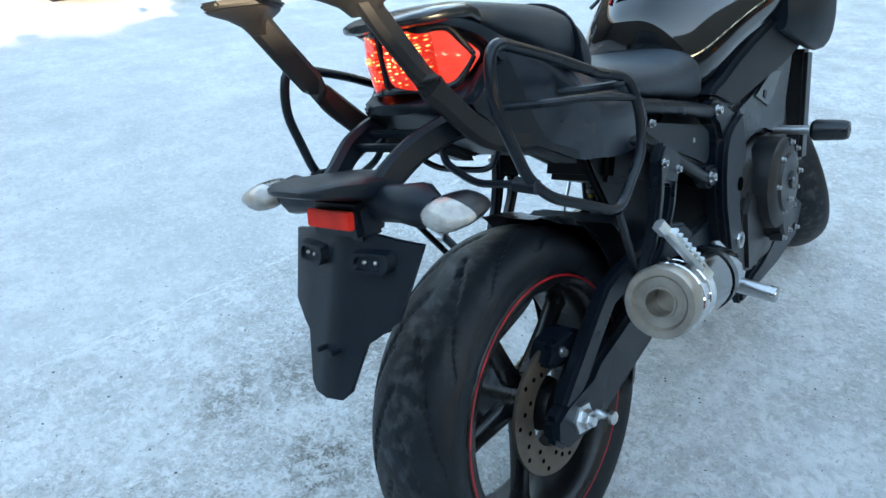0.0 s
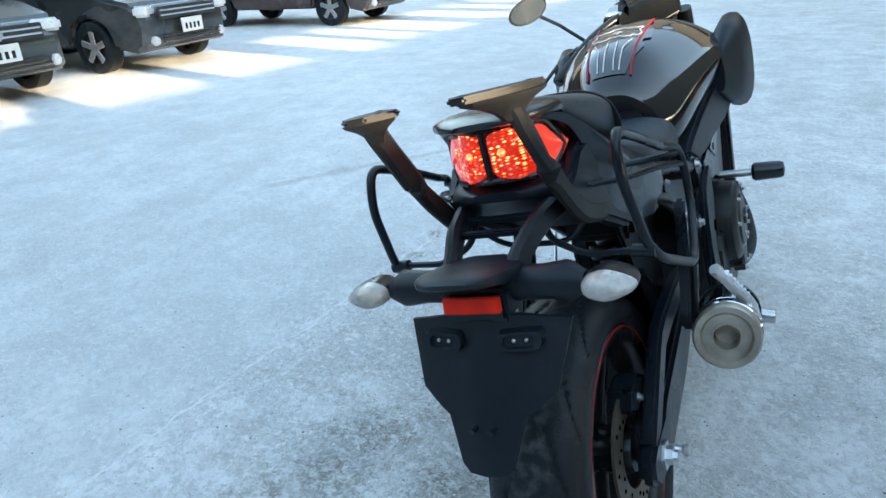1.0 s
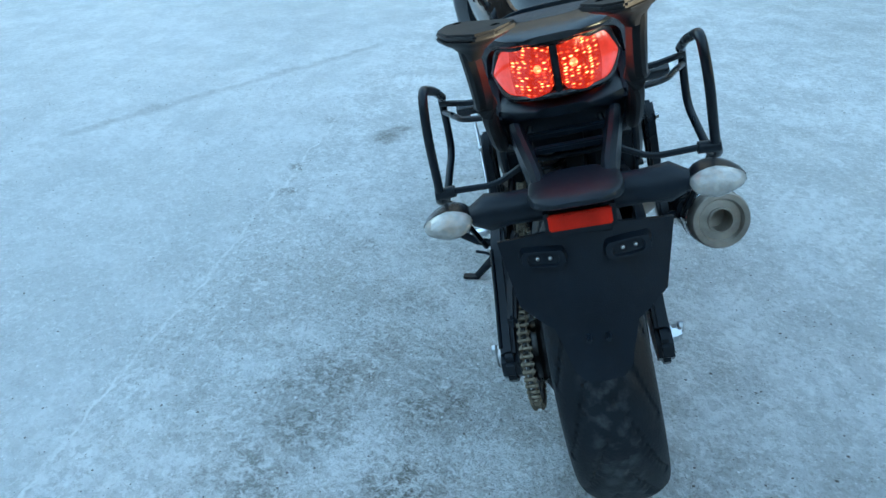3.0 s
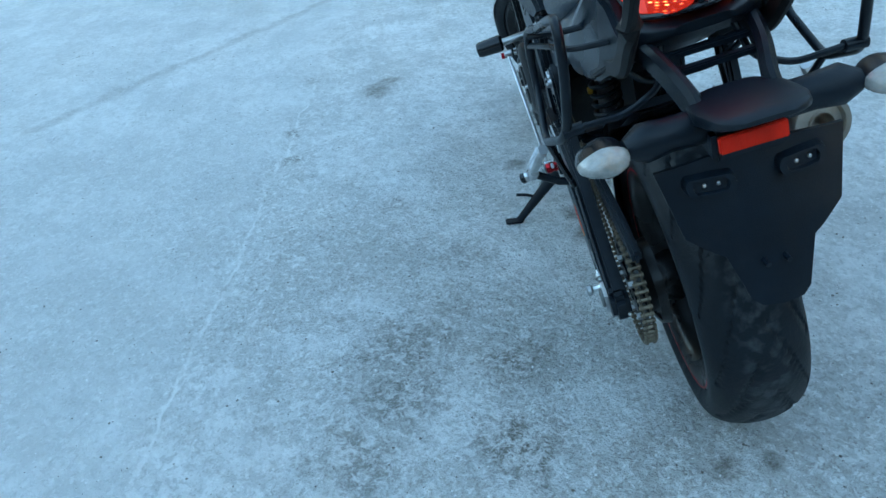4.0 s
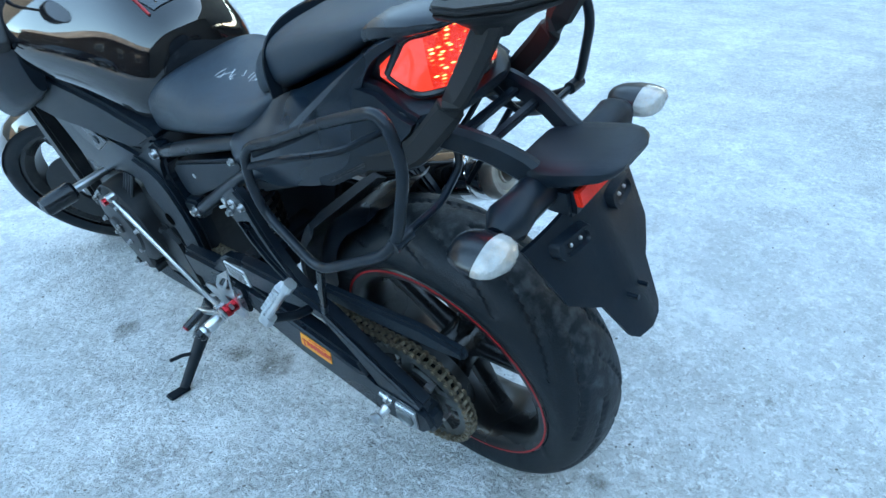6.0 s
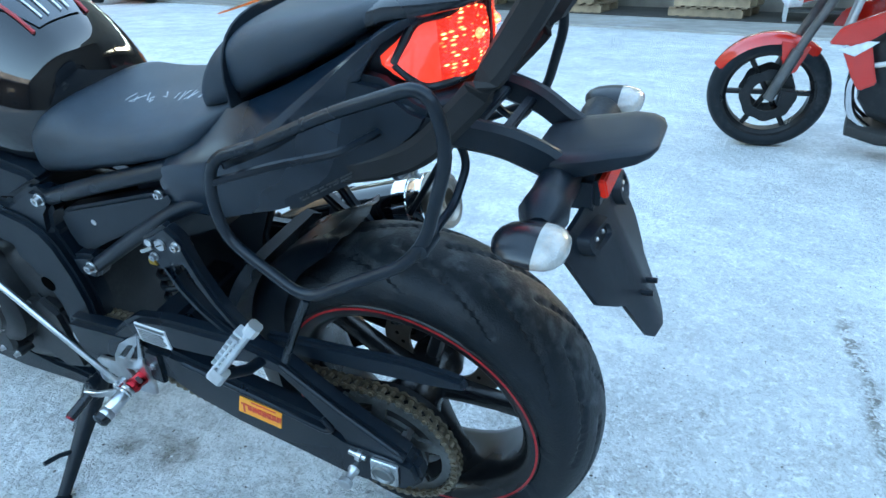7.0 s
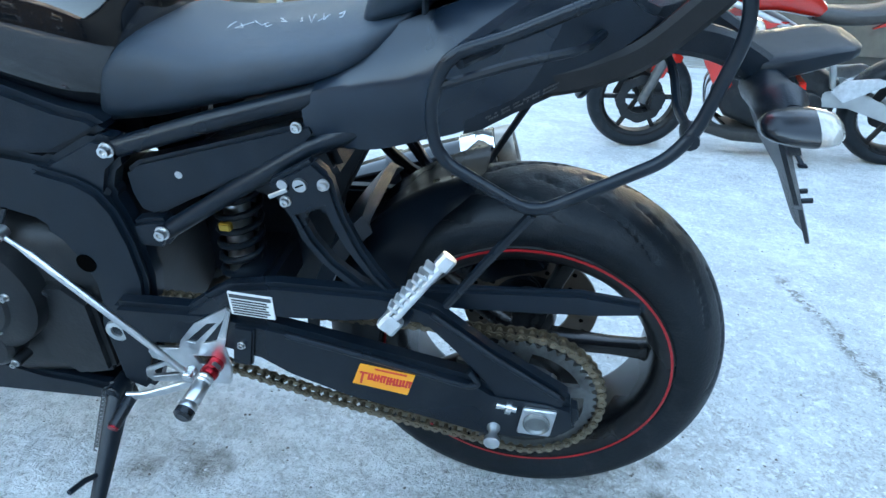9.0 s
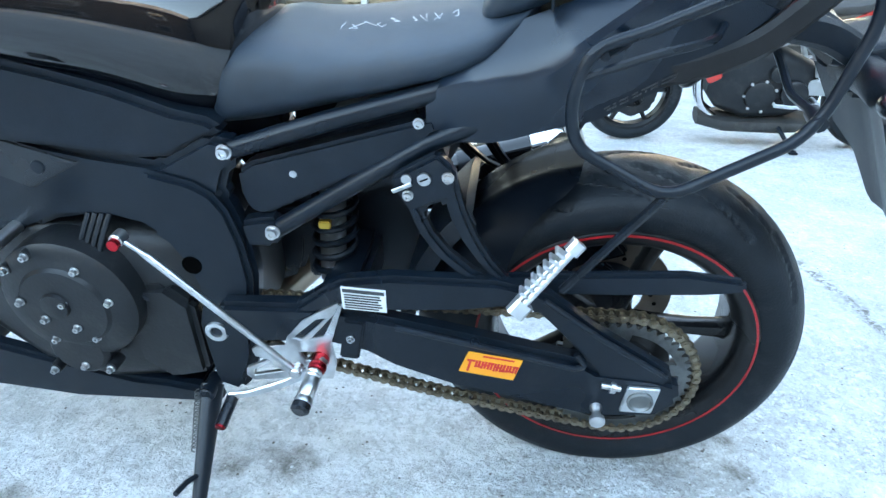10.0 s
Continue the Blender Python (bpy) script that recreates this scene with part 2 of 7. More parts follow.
def bar(bm, pts, w, h, up, corner=0.0, bev=0.003):
    """Sweep a rectangle of width w (across) and height h (along up) along a line."""
    line = rounded(pts, corner) if corner else [Vector(p) for p in pts]
    up = Vector(up)
    rings = []
    for i, p in enumerate(line):
        d = (line[min(i + 1, len(line) - 1)] - line[max(i - 1, 0)]).normalized()
        s = d.cross(up).normalized()
        n = s.cross(d).normalized()
        pr = [(-w / 2 + bev, -h / 2), (w / 2 - bev, -h / 2), (w / 2, -h / 2 + bev), (w / 2, h / 2 - bev), (w / 2 - bev, h / 2), (-w / 2 + bev, h / 2), (-w / 2, h / 2 - bev), (-w / 2, -h / 2 + bev)]
        rings.append([bm.verts.new(p + s * a + n * b) for a, b in pr])
    for a, b in zip(rings, rings[1:]):
        for k in range(8):
            bm.faces.new((a[k], a[(k + 1) % 8], b[(k + 1) % 8], b[k]))
    bm.faces.new(rings[0][::-1])
    bm.faces.new(rings[-1])
    return bm


def lathe(bm, profile, origin, axis, seg=32, closed=False, start=0.0, sweep=2 * math.pi):
    """Turn (along, radius) pairs round an axis."""
    o, ax = Vector(origin), Vector(axis).normalized()
    u = ax.orthogonal().normalized()
    v = ax.cross(u)
    full = sweep > 6.28
    cnt = seg if full else seg + 1
    rings = []
    for k in range(cnt):
        a = start + sweep * k / seg
        w = u * math.cos(a) + v * math.sin(a)
        rings.append([bm.verts.new(o + ax * x + w * max(r, 1e-5)) for x, r in profile])
    m = len(profile)
    for k in range(cnt if full else cnt - 1):
        a, b = rings[k], rings[(k + 1) % cnt]
        for i in range(m if closed else m - 1):
            j = (i + 1) % m
            try:
                bm.faces.new((a[i], a[j], b[j], b[i]))
            except ValueError:
                pass
    return bm


def cyl(bm, a, b, r, seg=16, r2=None, bev=0.0):
    a, b = Vector(a), Vector(b)
    L = (b - a).length
    r2 = r if r2 is None else r2
    if bev:
        pr = [(0, 0), (0, r - bev), (bev, r), (L - bev, r2), (L, r2 - bev), (L, 0)]
    else:
        pr = [(0, 0), (0, r), (L, r2), (L, 0)]
    return lathe(bm, pr, a, b - a, seg)


def slab(bm, outline, s0, s1, bev=0.004, holes=()):
    """A plate whose outline lies in the bike's length and height (f, u), from side s0 to s1."""
    lo, hi = min(s0, s1), max(s0, s1)
    tmp = bmesh.new()
    vs = [tmp.verts.new((lo, f, u)) for f, u in outline]
    es = [tmp.edges.new((vs[i], vs[(i + 1) % len(vs)])) for i in range(len(vs))]
    for hole in holes:
        hv = [tmp.verts.new((lo, f, u)) for f, u in hole]
        es += [tmp.edges.new((hv[i], hv[(i + 1) % len(hv)])) for i in range(len(hv))]
    bmesh.ops.triangle_fill(tmp, use_beauty=True, use_dissolve=True, edges=es)
    ret = bmesh.ops.extrude_face_region(tmp, geom=tmp.faces[:])
    bmesh.ops.translate(tmp, verts=[g for g in ret["geom"] if isinstance(g, bmesh.types.BMVert)], vec=(hi - lo, 0, 0))
    bmesh.ops.recalc_face_normals(tmp, faces=tmp.faces)
    if bev:
        ed = [e for e in tmp.edges if len(e.link_faces) == 2 and e.calc_face_angle(0) > 0.6]
        bmesh.ops.bevel(tmp, geom=ed, offset=bev, segments=2, affect='EDGES', clamp_overlap=True)
    join(bm, tmp)
    return bm


def join(bm, other):
    me = bpy.data.meshes.new("tmp")
    other.to_mesh(me)
    other.free()
    bm.from_mesh(me)
    bpy.data.meshes.remove(me)
    return bm


def box(bm, size, m=None, bev=0.0, segs=2):
    tmp = bmesh.new()
    bmesh.ops.create_cube(tmp, size=1, matrix=Matrix.Diagonal((*size, 1)))
    if bev:
        bmesh.ops.bevel(tmp, geom=tmp.edges[:], offset=bev, segments=segs, affect='EDGES', clamp_overlap=True)
    if m is not None:
        bmesh.ops.transform(tmp, matrix=m, verts=tmp.verts)
    join(bm, tmp)
    return bm


def loft(bm, rings, caps=True):
    vr = [[bm.verts.new(p) for p in r] for r in rings]
    n = len(vr[0])
    for a, b in zip(vr, vr[1:]):
        for k in range(n):
            bm.faces.new((a[k], a[(k + 1) % n], b[(k + 1) % n], b[k]))
    if caps:
        bm.faces.new(vr[0][::-1])
        bm.faces.new(vr[-1])
    return bm


def section(f, half, lo, hi, n=28, power=3.0, tilt=0.0, top=1.0, s=0.0):
    """A rounded cross-section of the bike at length f; tilt leans it rearward with height; top narrows its upper half."""
    out = []
    for k in range(n):
        a = 2 * math.pi * k / n
        c, d = math.cos(a), math.sin(a)
        x = math.copysign(abs(c) ** (2 / power), c)
        y = math.copysign(abs(d) ** (2 / power), d)
        u = (lo + hi) / 2 + y * (hi - lo) / 2
        w = half * (1 + (top - 1) * max(y, 0))
        out.append((s + x * w, f - tilt * y * (hi - lo) / 2, u))
    return out


def smooth_sections(keys, count):
    """Blend (f, half, lo, hi, ...) rows along a Catmull-Rom line."""
    out = []
    n = len(keys)
    for i in range(count):
        t = i / (count - 1) * (n - 1)
        k = min(int(t), n - 2)
        w = t - k
        p0, p1, p2, p3 = keys[max(k - 1, 0)], keys[k], keys[k + 1], keys[min(k + 2, n - 1)]
        out.append(tuple(0.5 * (2 * b + (c - a) * w + (2 * a - 5 * b + 4 * c - d) * w * w + (3 * b - a - 3 * c + d) * w ** 3) for a, b, c, d in zip(p0, p1, p2, p3)))
    return out


def mirror(pts):
    return [(-p[0], p[1], p[2]) for p in pts]


def bolt(bm, p, axis, r=0.009, h=0.008):
    """A socket-head bolt."""
    lathe(bm, [(0, 0.0), (0, r * 1.35), (0.002, r * 1.35), (0.002, r), (h, r * 0.95), (h, r * 0.5), (h - 0.004, r * 0.5), (h - 0.004, 0)], p, axis, 14)
    return bm


def each(name, count, build, material, parent, label=""):
    """One part for each of count pieces; build(bm, k) shapes the piece."""
    out = []
    for k in range(count):
        bm = bmesh.new()
        build(bm, k)
        out.append(part(name, bm, material, parent, label))
    return out


# ---- ground ----
SNOW = bpy.data.materials.new("packed_snow")
SNOW.use_nodes = True


def snow_nodes(nt):
    n, ln = nt.nodes, nt.links
    b = n["Principled BSDF"]
    tc = n.new("ShaderNodeTexCoord")

    def noise_tex(scale, detail=6, rough=0.6, dist=0.0):
        t = n.new("ShaderNodeTexNoise")
        t.inputs["Scale"].default_value = scale
        t.inputs["Detail"].default_value = detail
        t.inputs["Roughness"].default_value = rough
        t.inputs["Distortion"].default_value = dist
        ln.new(tc.outputs["Object"], t.inputs["Vector"])
        return t.outputs["Fac"]

    def ramp(src, lo, hi, a=0.0, c=1.0):
        r = n.new("ShaderNodeMapRange")
        r.inputs["From Min"].default_value = lo
        r.inputs["From Max"].default_value = hi
        r.inputs["To Min"].default_value = a
        r.inputs["To Max"].default_value = c
        ln.new(src, r.inputs["Value"])
        return r.outputs[0]

    def math2(op, a, c):
        m = n.new("ShaderNodeMath")
        m.operation = op
        for i, v in enumerate((a, c)):
            if isinstance(v, (int, float)):
                m.inputs[i].default_value = v
            else:
                ln.new(v, m.inputs[i])
        return m.outputs[0]

    def mix(fac, a, c):
        m = n.new("ShaderNodeMix")
        m.data_type = 'RGBA'
        ln.new(fac, m.inputs["Factor"])
        for k, v in (("A", a), ("B", c)):
            if isinstance(v, tuple):
                m.inputs[k].default_value = (*v, 1)
            else:
                ln.new(v, m.inputs[k])
        return m.outputs["Result"]

    xyz = n.new("ShaderNodeSeparateXYZ")
    ln.new(tc.outputs["Object"], xyz.inputs[0])
    X, Y = xyz.outputs[0], xyz.outputs[1]
    big = noise_tex(0.6, 4, 0.55)
    mid = noise_tex(3.0, 8, 0.68)
    crust = noise_tex(11, 8, 0.72, 0.3)
    fine = noise_tex(38, 6, 0.75)
    grit = noise_tex(120, 3, 0.7)
    speck = noise_tex(62, 3, 0.6, 0.4)
    wob = math2('MULTIPLY', math2('SUBTRACT', mid, 0.5), 0.16)

    def along(px, py, qx, qy, width):
        """1 on the line from p to q, fading off across it and past its ends."""
        L = math.hypot(qx - px, qy - py)
        dx, dy = (qx - px) / L, (qy - py) / L
        rx, ry = math2('SUBTRACT', X, px), math2('SUBTRACT', Y, py)
        t = math2('ADD', math2('MULTIPLY', rx, dx), math2('MULTIPLY', ry, dy))
        d = math2('ADD', math2('SUBTRACT', math2('MULTIPLY', rx, dy), math2('MULTIPLY', ry, dx)), wob)
        across = ramp(math2('ABSOLUTE', d, 0), width, width * 0.3)
        ends = math2('MULTIPLY', ramp(t, -0.15, 0.1), ramp(t, L + 0.15, L - 0.1))
        return math2('MULTIPLY', across, ends), t

    def spot(px, py, r):
        d = math2('SQRT', math2('ADD', math2('POWER', math2('SUBTRACT', X, px), 2), math2('POWER', math2('SUBTRACT', Y, py), 2)), 0)
        return ramp(math2('ADD', d, math2('MULTIPLY', math2('SUBTRACT', crust, 0.5), r * 2.6)), r, r * 0.35)

    base = mix(ramp(mid, 0.36, 0.64), (0.91, 0.925, 0.93), (0.68, 0.695, 0.70))
    # long scrape marks left by ploughing, running past the machine
    stretch = n.new("ShaderNodeMapping")
    stretch.inputs["Rotation"].default_value = (0, 0, radians(-24))
    stretch.inputs["Scale"].default_value = (5.5, 0.9, 1)
    ln.new(tc.outputs["Object"], stretch.inputs["Vector"])
    scrape = n.new("ShaderNodeTexNoise")
    scrape.inputs["Scale"].default_value = 1.6
    scrape.inputs["Detail"].default_value = 6
    scrape.inputs["Roughness"].default_value = 0.65
    ln.new(stretch.outputs[0], scrape.inputs["Vector"])
    base = mix(ramp(scrape.outputs["Fac"], 0.52, 0.66, 0, 0.55), base, (0.60, 0.61, 0.61))
    base = mix(ramp(scrape.outputs["Fac"], 0.45, 0.36, 0, 0.5), base, (0.93, 0.945, 0.95))
    base = mix(ramp(crust, 0.47, 0.60, 0, 0.5), base, (0.60, 0.61, 0.60))
    base = mix(ramp(noise_tex(24, 5, 0.7, 0.6), 0.50, 0.62, 0, 0.4), base, (0.62, 0.63, 0.62))
    base = mix(ramp(big, 0.44, 0.62, 0, 0.60), base, (0.60, 0.615, 0.61))
    # trodden grit gathers in patches, most of it beside the machine
    near = math2('MULTIPLY', ramp(math2('ABSOLUTE', math2('ADD', X, 0.35), 0), 1.3, 0.1), ramp(math2('ABSOLUTE', math2('SUBTRACT', Y, 0.1), 0), 1.5, 0.2))
    patch = ramp(math2('ADD', math2('ADD', math2('MULTIPLY', big, 0.5), math2('MULTIPLY', mid, 0.6)), math2('MULTIPLY', near, 0.14)), 0.55, 0.76)
    g = ramp(math2('ADD', grit, math2('MULTIPLY', patch, 0.17)), 0.635, 0.69, 0, 0.40)
    base = mix(g, base, (0.32, 0.31, 0.28))
    f2 = math2('MULTIPLY', ramp(math2('ADD', fine, math2('MULTIPLY', patch, 0.15)), 0.63, 0.68), 0.35)
    base = mix(f2, base, (0.36, 0.335, 0.295))
    f3 = math2('MULTIPLY', ramp(math2('ADD', speck, math2('MULTIPLY', patch, 0.12)), 0.655, 0.69), 0.35)
    base = mix(f3, base, (0.30, 0.285, 0.25))
    base = mix(math2('MULTIPLY', ramp(speck, 0.42, 0.36), 0.75), base, (0.92, 0.935, 0.94))
    chip = noise_tex(44, 4, 0.65, 0.8)
    # shading of the chip relief put into the colour: hollows darkened
    base = mix(ramp(chip, 0.54, 0.60, 0, 0.50), base, (0.50, 0.515, 0.51))
    fleck = noise_tex(78, 2, 0.5, 1.2)
    base = mix(math2('MULTIPLY', ramp(fleck, 0.60, 0.63), math2('ADD', math2('MULTIPLY', patch, 0.75), 0.10)), base, (0.30, 0.29, 0.27))
    # raised chips painted paler, the other half of that relief shading
    base = mix(ramp(chip, 0.43, 0.38, 0, 0.55), base, (0.93, 0.945, 0.95))
    base = mix(ramp(mid, 0.50, 0.62, 0, 0.38), base, (0.58, 0.595, 0.59))
    base = mix(ramp(mid, 0.45, 0.34, 0, 0.40), base, (0.90, 0.925, 0.935))
    # old tyre marks and drips
    rut, rut_d = along(-1.325, -0.3, -1.15, 2.1, 0.022)
    streak, streak_d = along(-2.5, 1.78, -1.2, 3.55, 0.06)
    track, track_d = along(1.1, -0.785, 0.22, -0.84, 0.024)
    track = math2('MULTIPLY', track, ramp(chip, 0.46, 0.53, 0.10, 1.0))
    marks = math2('MAXIMUM', math2('MULTIPLY', rut, 0.08), math2('MULTIPLY', streak, 0.5))
    marks = math2('MAXIMUM', marks, math2('MULTIPLY', track, 0.9))
    for px, py, r, k in ((-0.86, 1.86, 0.10, 0.75), (-0.80, 1.96, 0.07, 0.65), (-0.32, 1.05, 0.05, 0.8), (-0.17, 0.592, 0.065, 0.85), (-0.19, 0.70, 0.045, 0.8), (-0.09, -0.255, 0.045, 0.9), (0.02, -0.26, 0.025, 0.9), (0.47, -0.452, 0.02, 0.9)):
        marks = math2('MAXIMUM', marks, math2('MULTIPLY', spot(px, py, r), k))
    marks = math2('MULTIPLY', marks, ramp(fine, 0.34, 0.56, 0.25, 1.0))
    # crumbly patches of dirty ice, broken into clumps
    soil = 0.0
    for px, py, r, k in ((-0.72, 0.17, 0.15, 0.75), (-0.75, 0.01, 0.14, 0.75), (-0.44, 0.10, 0.13, 0.85), (-0.47, -0.16, 0.13, 0.95), (-0.60, 0.31, 0.08, 0.5), (-0.82, -0.15, 0.14, 0.65), (-0.77, 0.87, 0.08, 0.5), (-1.20, 1.53, 0.05, 0.8), (-1.165, 1.27, 0.05, 0.9), (-1.19, 1.40, 0.04, 0.8), (-1.19, 2.10, 0.06, 0.6), (-0.52, 0.55, 0.12, 0.4)):
        soil = math2('MAXIMUM', soil, math2('MULTIPLY', spot(px, py, r), k))
    clump = math2('MULTIPLY', ramp(chip, 0.44, 0.56), ramp(noise_tex(130, 3, 0.6, 0.5), 0.36, 0.52))
    base = mix(math2('MULTIPLY', soil, math2('ADD', math2('MULTIPLY', clump, 0.85), 0.15)), base, (0.19, 0.18, 0.155))
    base = mix(marks, base, (0.17, 0.155, 0.13))
    ridge, ridge_t = along(-1.335, -0.4, -1.16, 2.1, 0.009)
    base = mix(math2('MULTIPLY', math2('MULTIPLY', ridge, ramp(crust, 0.40, 0.55)), 0.8), base, (0.94, 0.955, 0.96))
    # smoother, paler ice on the far side of the rut
    pale = math2('MULTIPLY', ramp(math2('ADD', math2('ADD', X, 1.325), math2('MULTIPLY', Y, -0.073)), 0.02, -0.06), 0.35)
    base = mix(pale, base, (0.74, 0.765, 0.775))
    ln.new(base, b.inputs["Base Color"])
    ln.new(ramp(mid, 0.3, 0.7, 0.42, 0.75), b.inputs["Roughness"])
    b.inputs["Specular IOR Level"].default_value = 0.35
    bp = n.new("ShaderNodeBump")
    bp.inputs["Strength"].default_value = 0.9
    bp.inputs["Distance"].default_value = 0.04
    h = math2('ADD', math2('MULTIPLY', math2('SUBTRACT', 1.0, chip), 0.7), math2('ADD', math2('MULTIPLY', fine, 0.40), math2('ADD', math2('MULTIPLY', grit, 0.22), math2('MULTIPLY', crust, 0.9))))
    h = math2('SUBTRACT', h, math2('MULTIPLY', marks, 0.15))
    ln.new(h, bp.inputs["Height"])
    ln.new(bp.outputs[0], b.inputs["Normal"])


snow_nodes(SNOW.node_tree)


def ground_height(x, y):
    d = max(abs(x), abs(y))
    k = 1.0 if d < 6 else max(0.0, 1 - (d - 6) / 10)
    z = 0.0
    if k > 0:
        z = 0.007 * noise.noise((x * 1.7, y * 1.7, 0)) + 0.006 * noise.noise((x * 6, y * 6, 3)) + 0.0065 * noise.noise((x * 19, y * 19, 7))
        # shallow wheel ruts running past the machine
        for off, slope in ((-1.325, 0.075), (-2.6, 0.2)):
            q = x - off - slope * y - 0.06 * noise.noise((y * 0.8, off, 1))
            z += -0.006 * math.exp(-(q / 0.05) ** 2) + 0.005 * math.exp(-((q + 0.08) / 0.04) ** 2)
    return z * k - 0.013


def ground():
    """One sheet to the horizon: fine relief round the motorcycle, flat far away."""
    def axis(lo, hi, c0, c1, fine):
        a = list(np.arange(c0, c1 + fine / 2, fine))
        step, x = fine * 1.6, c1
        while x < hi:
            x += step
            step *= 1.45
            a.append(min(x, hi))
        step, x = fine * 1.6, c0
        while x > lo:
            x -= step
            step *= 1.45
            a.insert(0, max(x, lo))
        return a
    xs, ys = axis(-300, 300, -3.2, 1.8, 0.025), axis(-300, 300, -1.2, 3.6, 0.025)
    verts, faces = [], []
    for y in ys:
        for x in xs:
            verts.append((x, y, ground_height(x, y)))
    w = len(xs)
    for j in range(len(ys) - 1):
        for i in range(w - 1):
            a = j * w + i
            faces.append((a, a + 1, a + w + 1, a + w))
    me = bpy.data.meshes.new("ground")
    me.from_pydata(verts, [], faces)
    for p in me.polygons:
        p.use_smooth = True
    me.materials.append(SNOW)
    tagged(new("ground", me), "hard-packed dirty snow and ice on an open yard", "ground", kind="structure")


def crumbs(name, count, small, large, material, label, gather):
    """Loose bits lying on the packed snow, thickest where the noise gathers them."""
    verts, faces = [], []
    made = 0
    while made < count:
        x, y = random.uniform(-3.0, 1.7), random.uniform(-1.1, 3.0)
        near = math.exp(-((x + 0.45) / 0.9) ** 2 - ((y - 0.2) / 1.0) ** 2)
        thick = 0.5 + 0.9 * noise.noise((x * 1.3, y * 1.3, 20)) + 0.6 * noise.noise((x * 4, y * 4, 5)) + gather * near
        if random.random() > thick * 0.8:
            continue
        r = small + (large - small) * random.random() ** 3
        z = ground_height(x, y)
        c = len(verts)
        turn = random.uniform(0, 6.3)
        for q in range(5):
            a = turn + q * 1.2566
            w = r * random.uniform(0.6, 1.25)
            verts.append((x + w * math.cos(a) * random.uniform(0.7, 1.4), y + w * math.sin(a), z - r * 0.1 + random.uniform(0, 0.25) * r))
        verts.append((x + random.uniform(-0.3, 0.3) * r, y + random.uniform(-0.3, 0.3) * r, z + r * random.uniform(0.45, 0.9)))
        for q in range(5):
            faces.append((c + q, c + (q + 1) % 5, c + 5))
        made += 1
    me = bpy.data.meshes.new(name)
    me.from_pydata(verts, [], faces)
    me.materials.append(material)
    tagged(new(name, me), label, name, kind="stuff")


ground()
random.seed(33)
crumbs("grit", 2600, 0.0014, 0.0042, mat("grit_stone", (0.17, 0.155, 0.135), 0.85, vary=0.5, scale=40), "dark grit and gravel scattered on packed snow", 1.3)
crumbs("ice_crumbs", 5000, 0.0018, 0.0045, mat("crumb_ice", (0.86, 0.875, 0.885), 0.5, vary=0.12, scale=40), "white crumbs of ice and snow on the ground", 0.2)

# ---- the black motorcycle ----
BIKE_POSE = Matrix.Translation((0, 0, 0.0)) @ Matrix.Rotation(-LEAN, 4, 'Y')
AXLE = 0.3005
bike = thing("motorcycle", "black naked motorcycle leaning on its side stand in the snow", "motorcycle", BIKE_POSE)


def tyre(bm, c, R, half, bead, seg=96, grooves=()):
    """A tyre; grooves are (count, first angle, inner s, outer s, sweep, half width) cut into the crown on both sides."""
    prof = [(half * 0.84, bead), (half * 0.98, bead + 0.018), (half * 1.0, bead + (R - bead) * 0.42)]
    steps = 42 if grooves else 14
    for k in range(1, steps):
        a = math.pi * k / steps
        prof.append((half * math.cos(a), bead + (R - bead) * (0.42 + 0.58 * math.sin(a))))
    prof += [(-half * 1.0, bead + (R - bead) * 0.42), (-half * 0.98, bead + 0.018), (-half * 0.84, bead)]
    lathe(bm, prof, c, (1, 0, 0), seg)
    for v in bm.verts if grooves else ():
        x, y, z = v.co.x - c[0], v.co.y - c[1], v.co.z - c[2]
        r, ang = math.hypot(y, z), math.atan2(y, z)
        deep = 0.0
        for count, first, s0, s1, sweep, wide in grooves:
            q = (abs(x) - s0) / (s1 - s0)
            if not -0.03 < q < 1.03:
                continue
            step = 2 * math.pi / count
            off = ang + sweep * min(max(q, 0), 1) ** 1.3 - first - (step / 2 if x > 0 else 0)
            off = (off + step / 2) % step - step / 2
            slope = (s1 - s0) / math.hypot(s1 - s0, sweep * R)
            deep = max(deep, min(1.0, max(0.0, 1.6 - abs(off) * R * slope / wide)))
        v.co.y -= y / r * 0.0045 * deep
        v.co.z -= z / r * 0.0045 * deep
    return bm


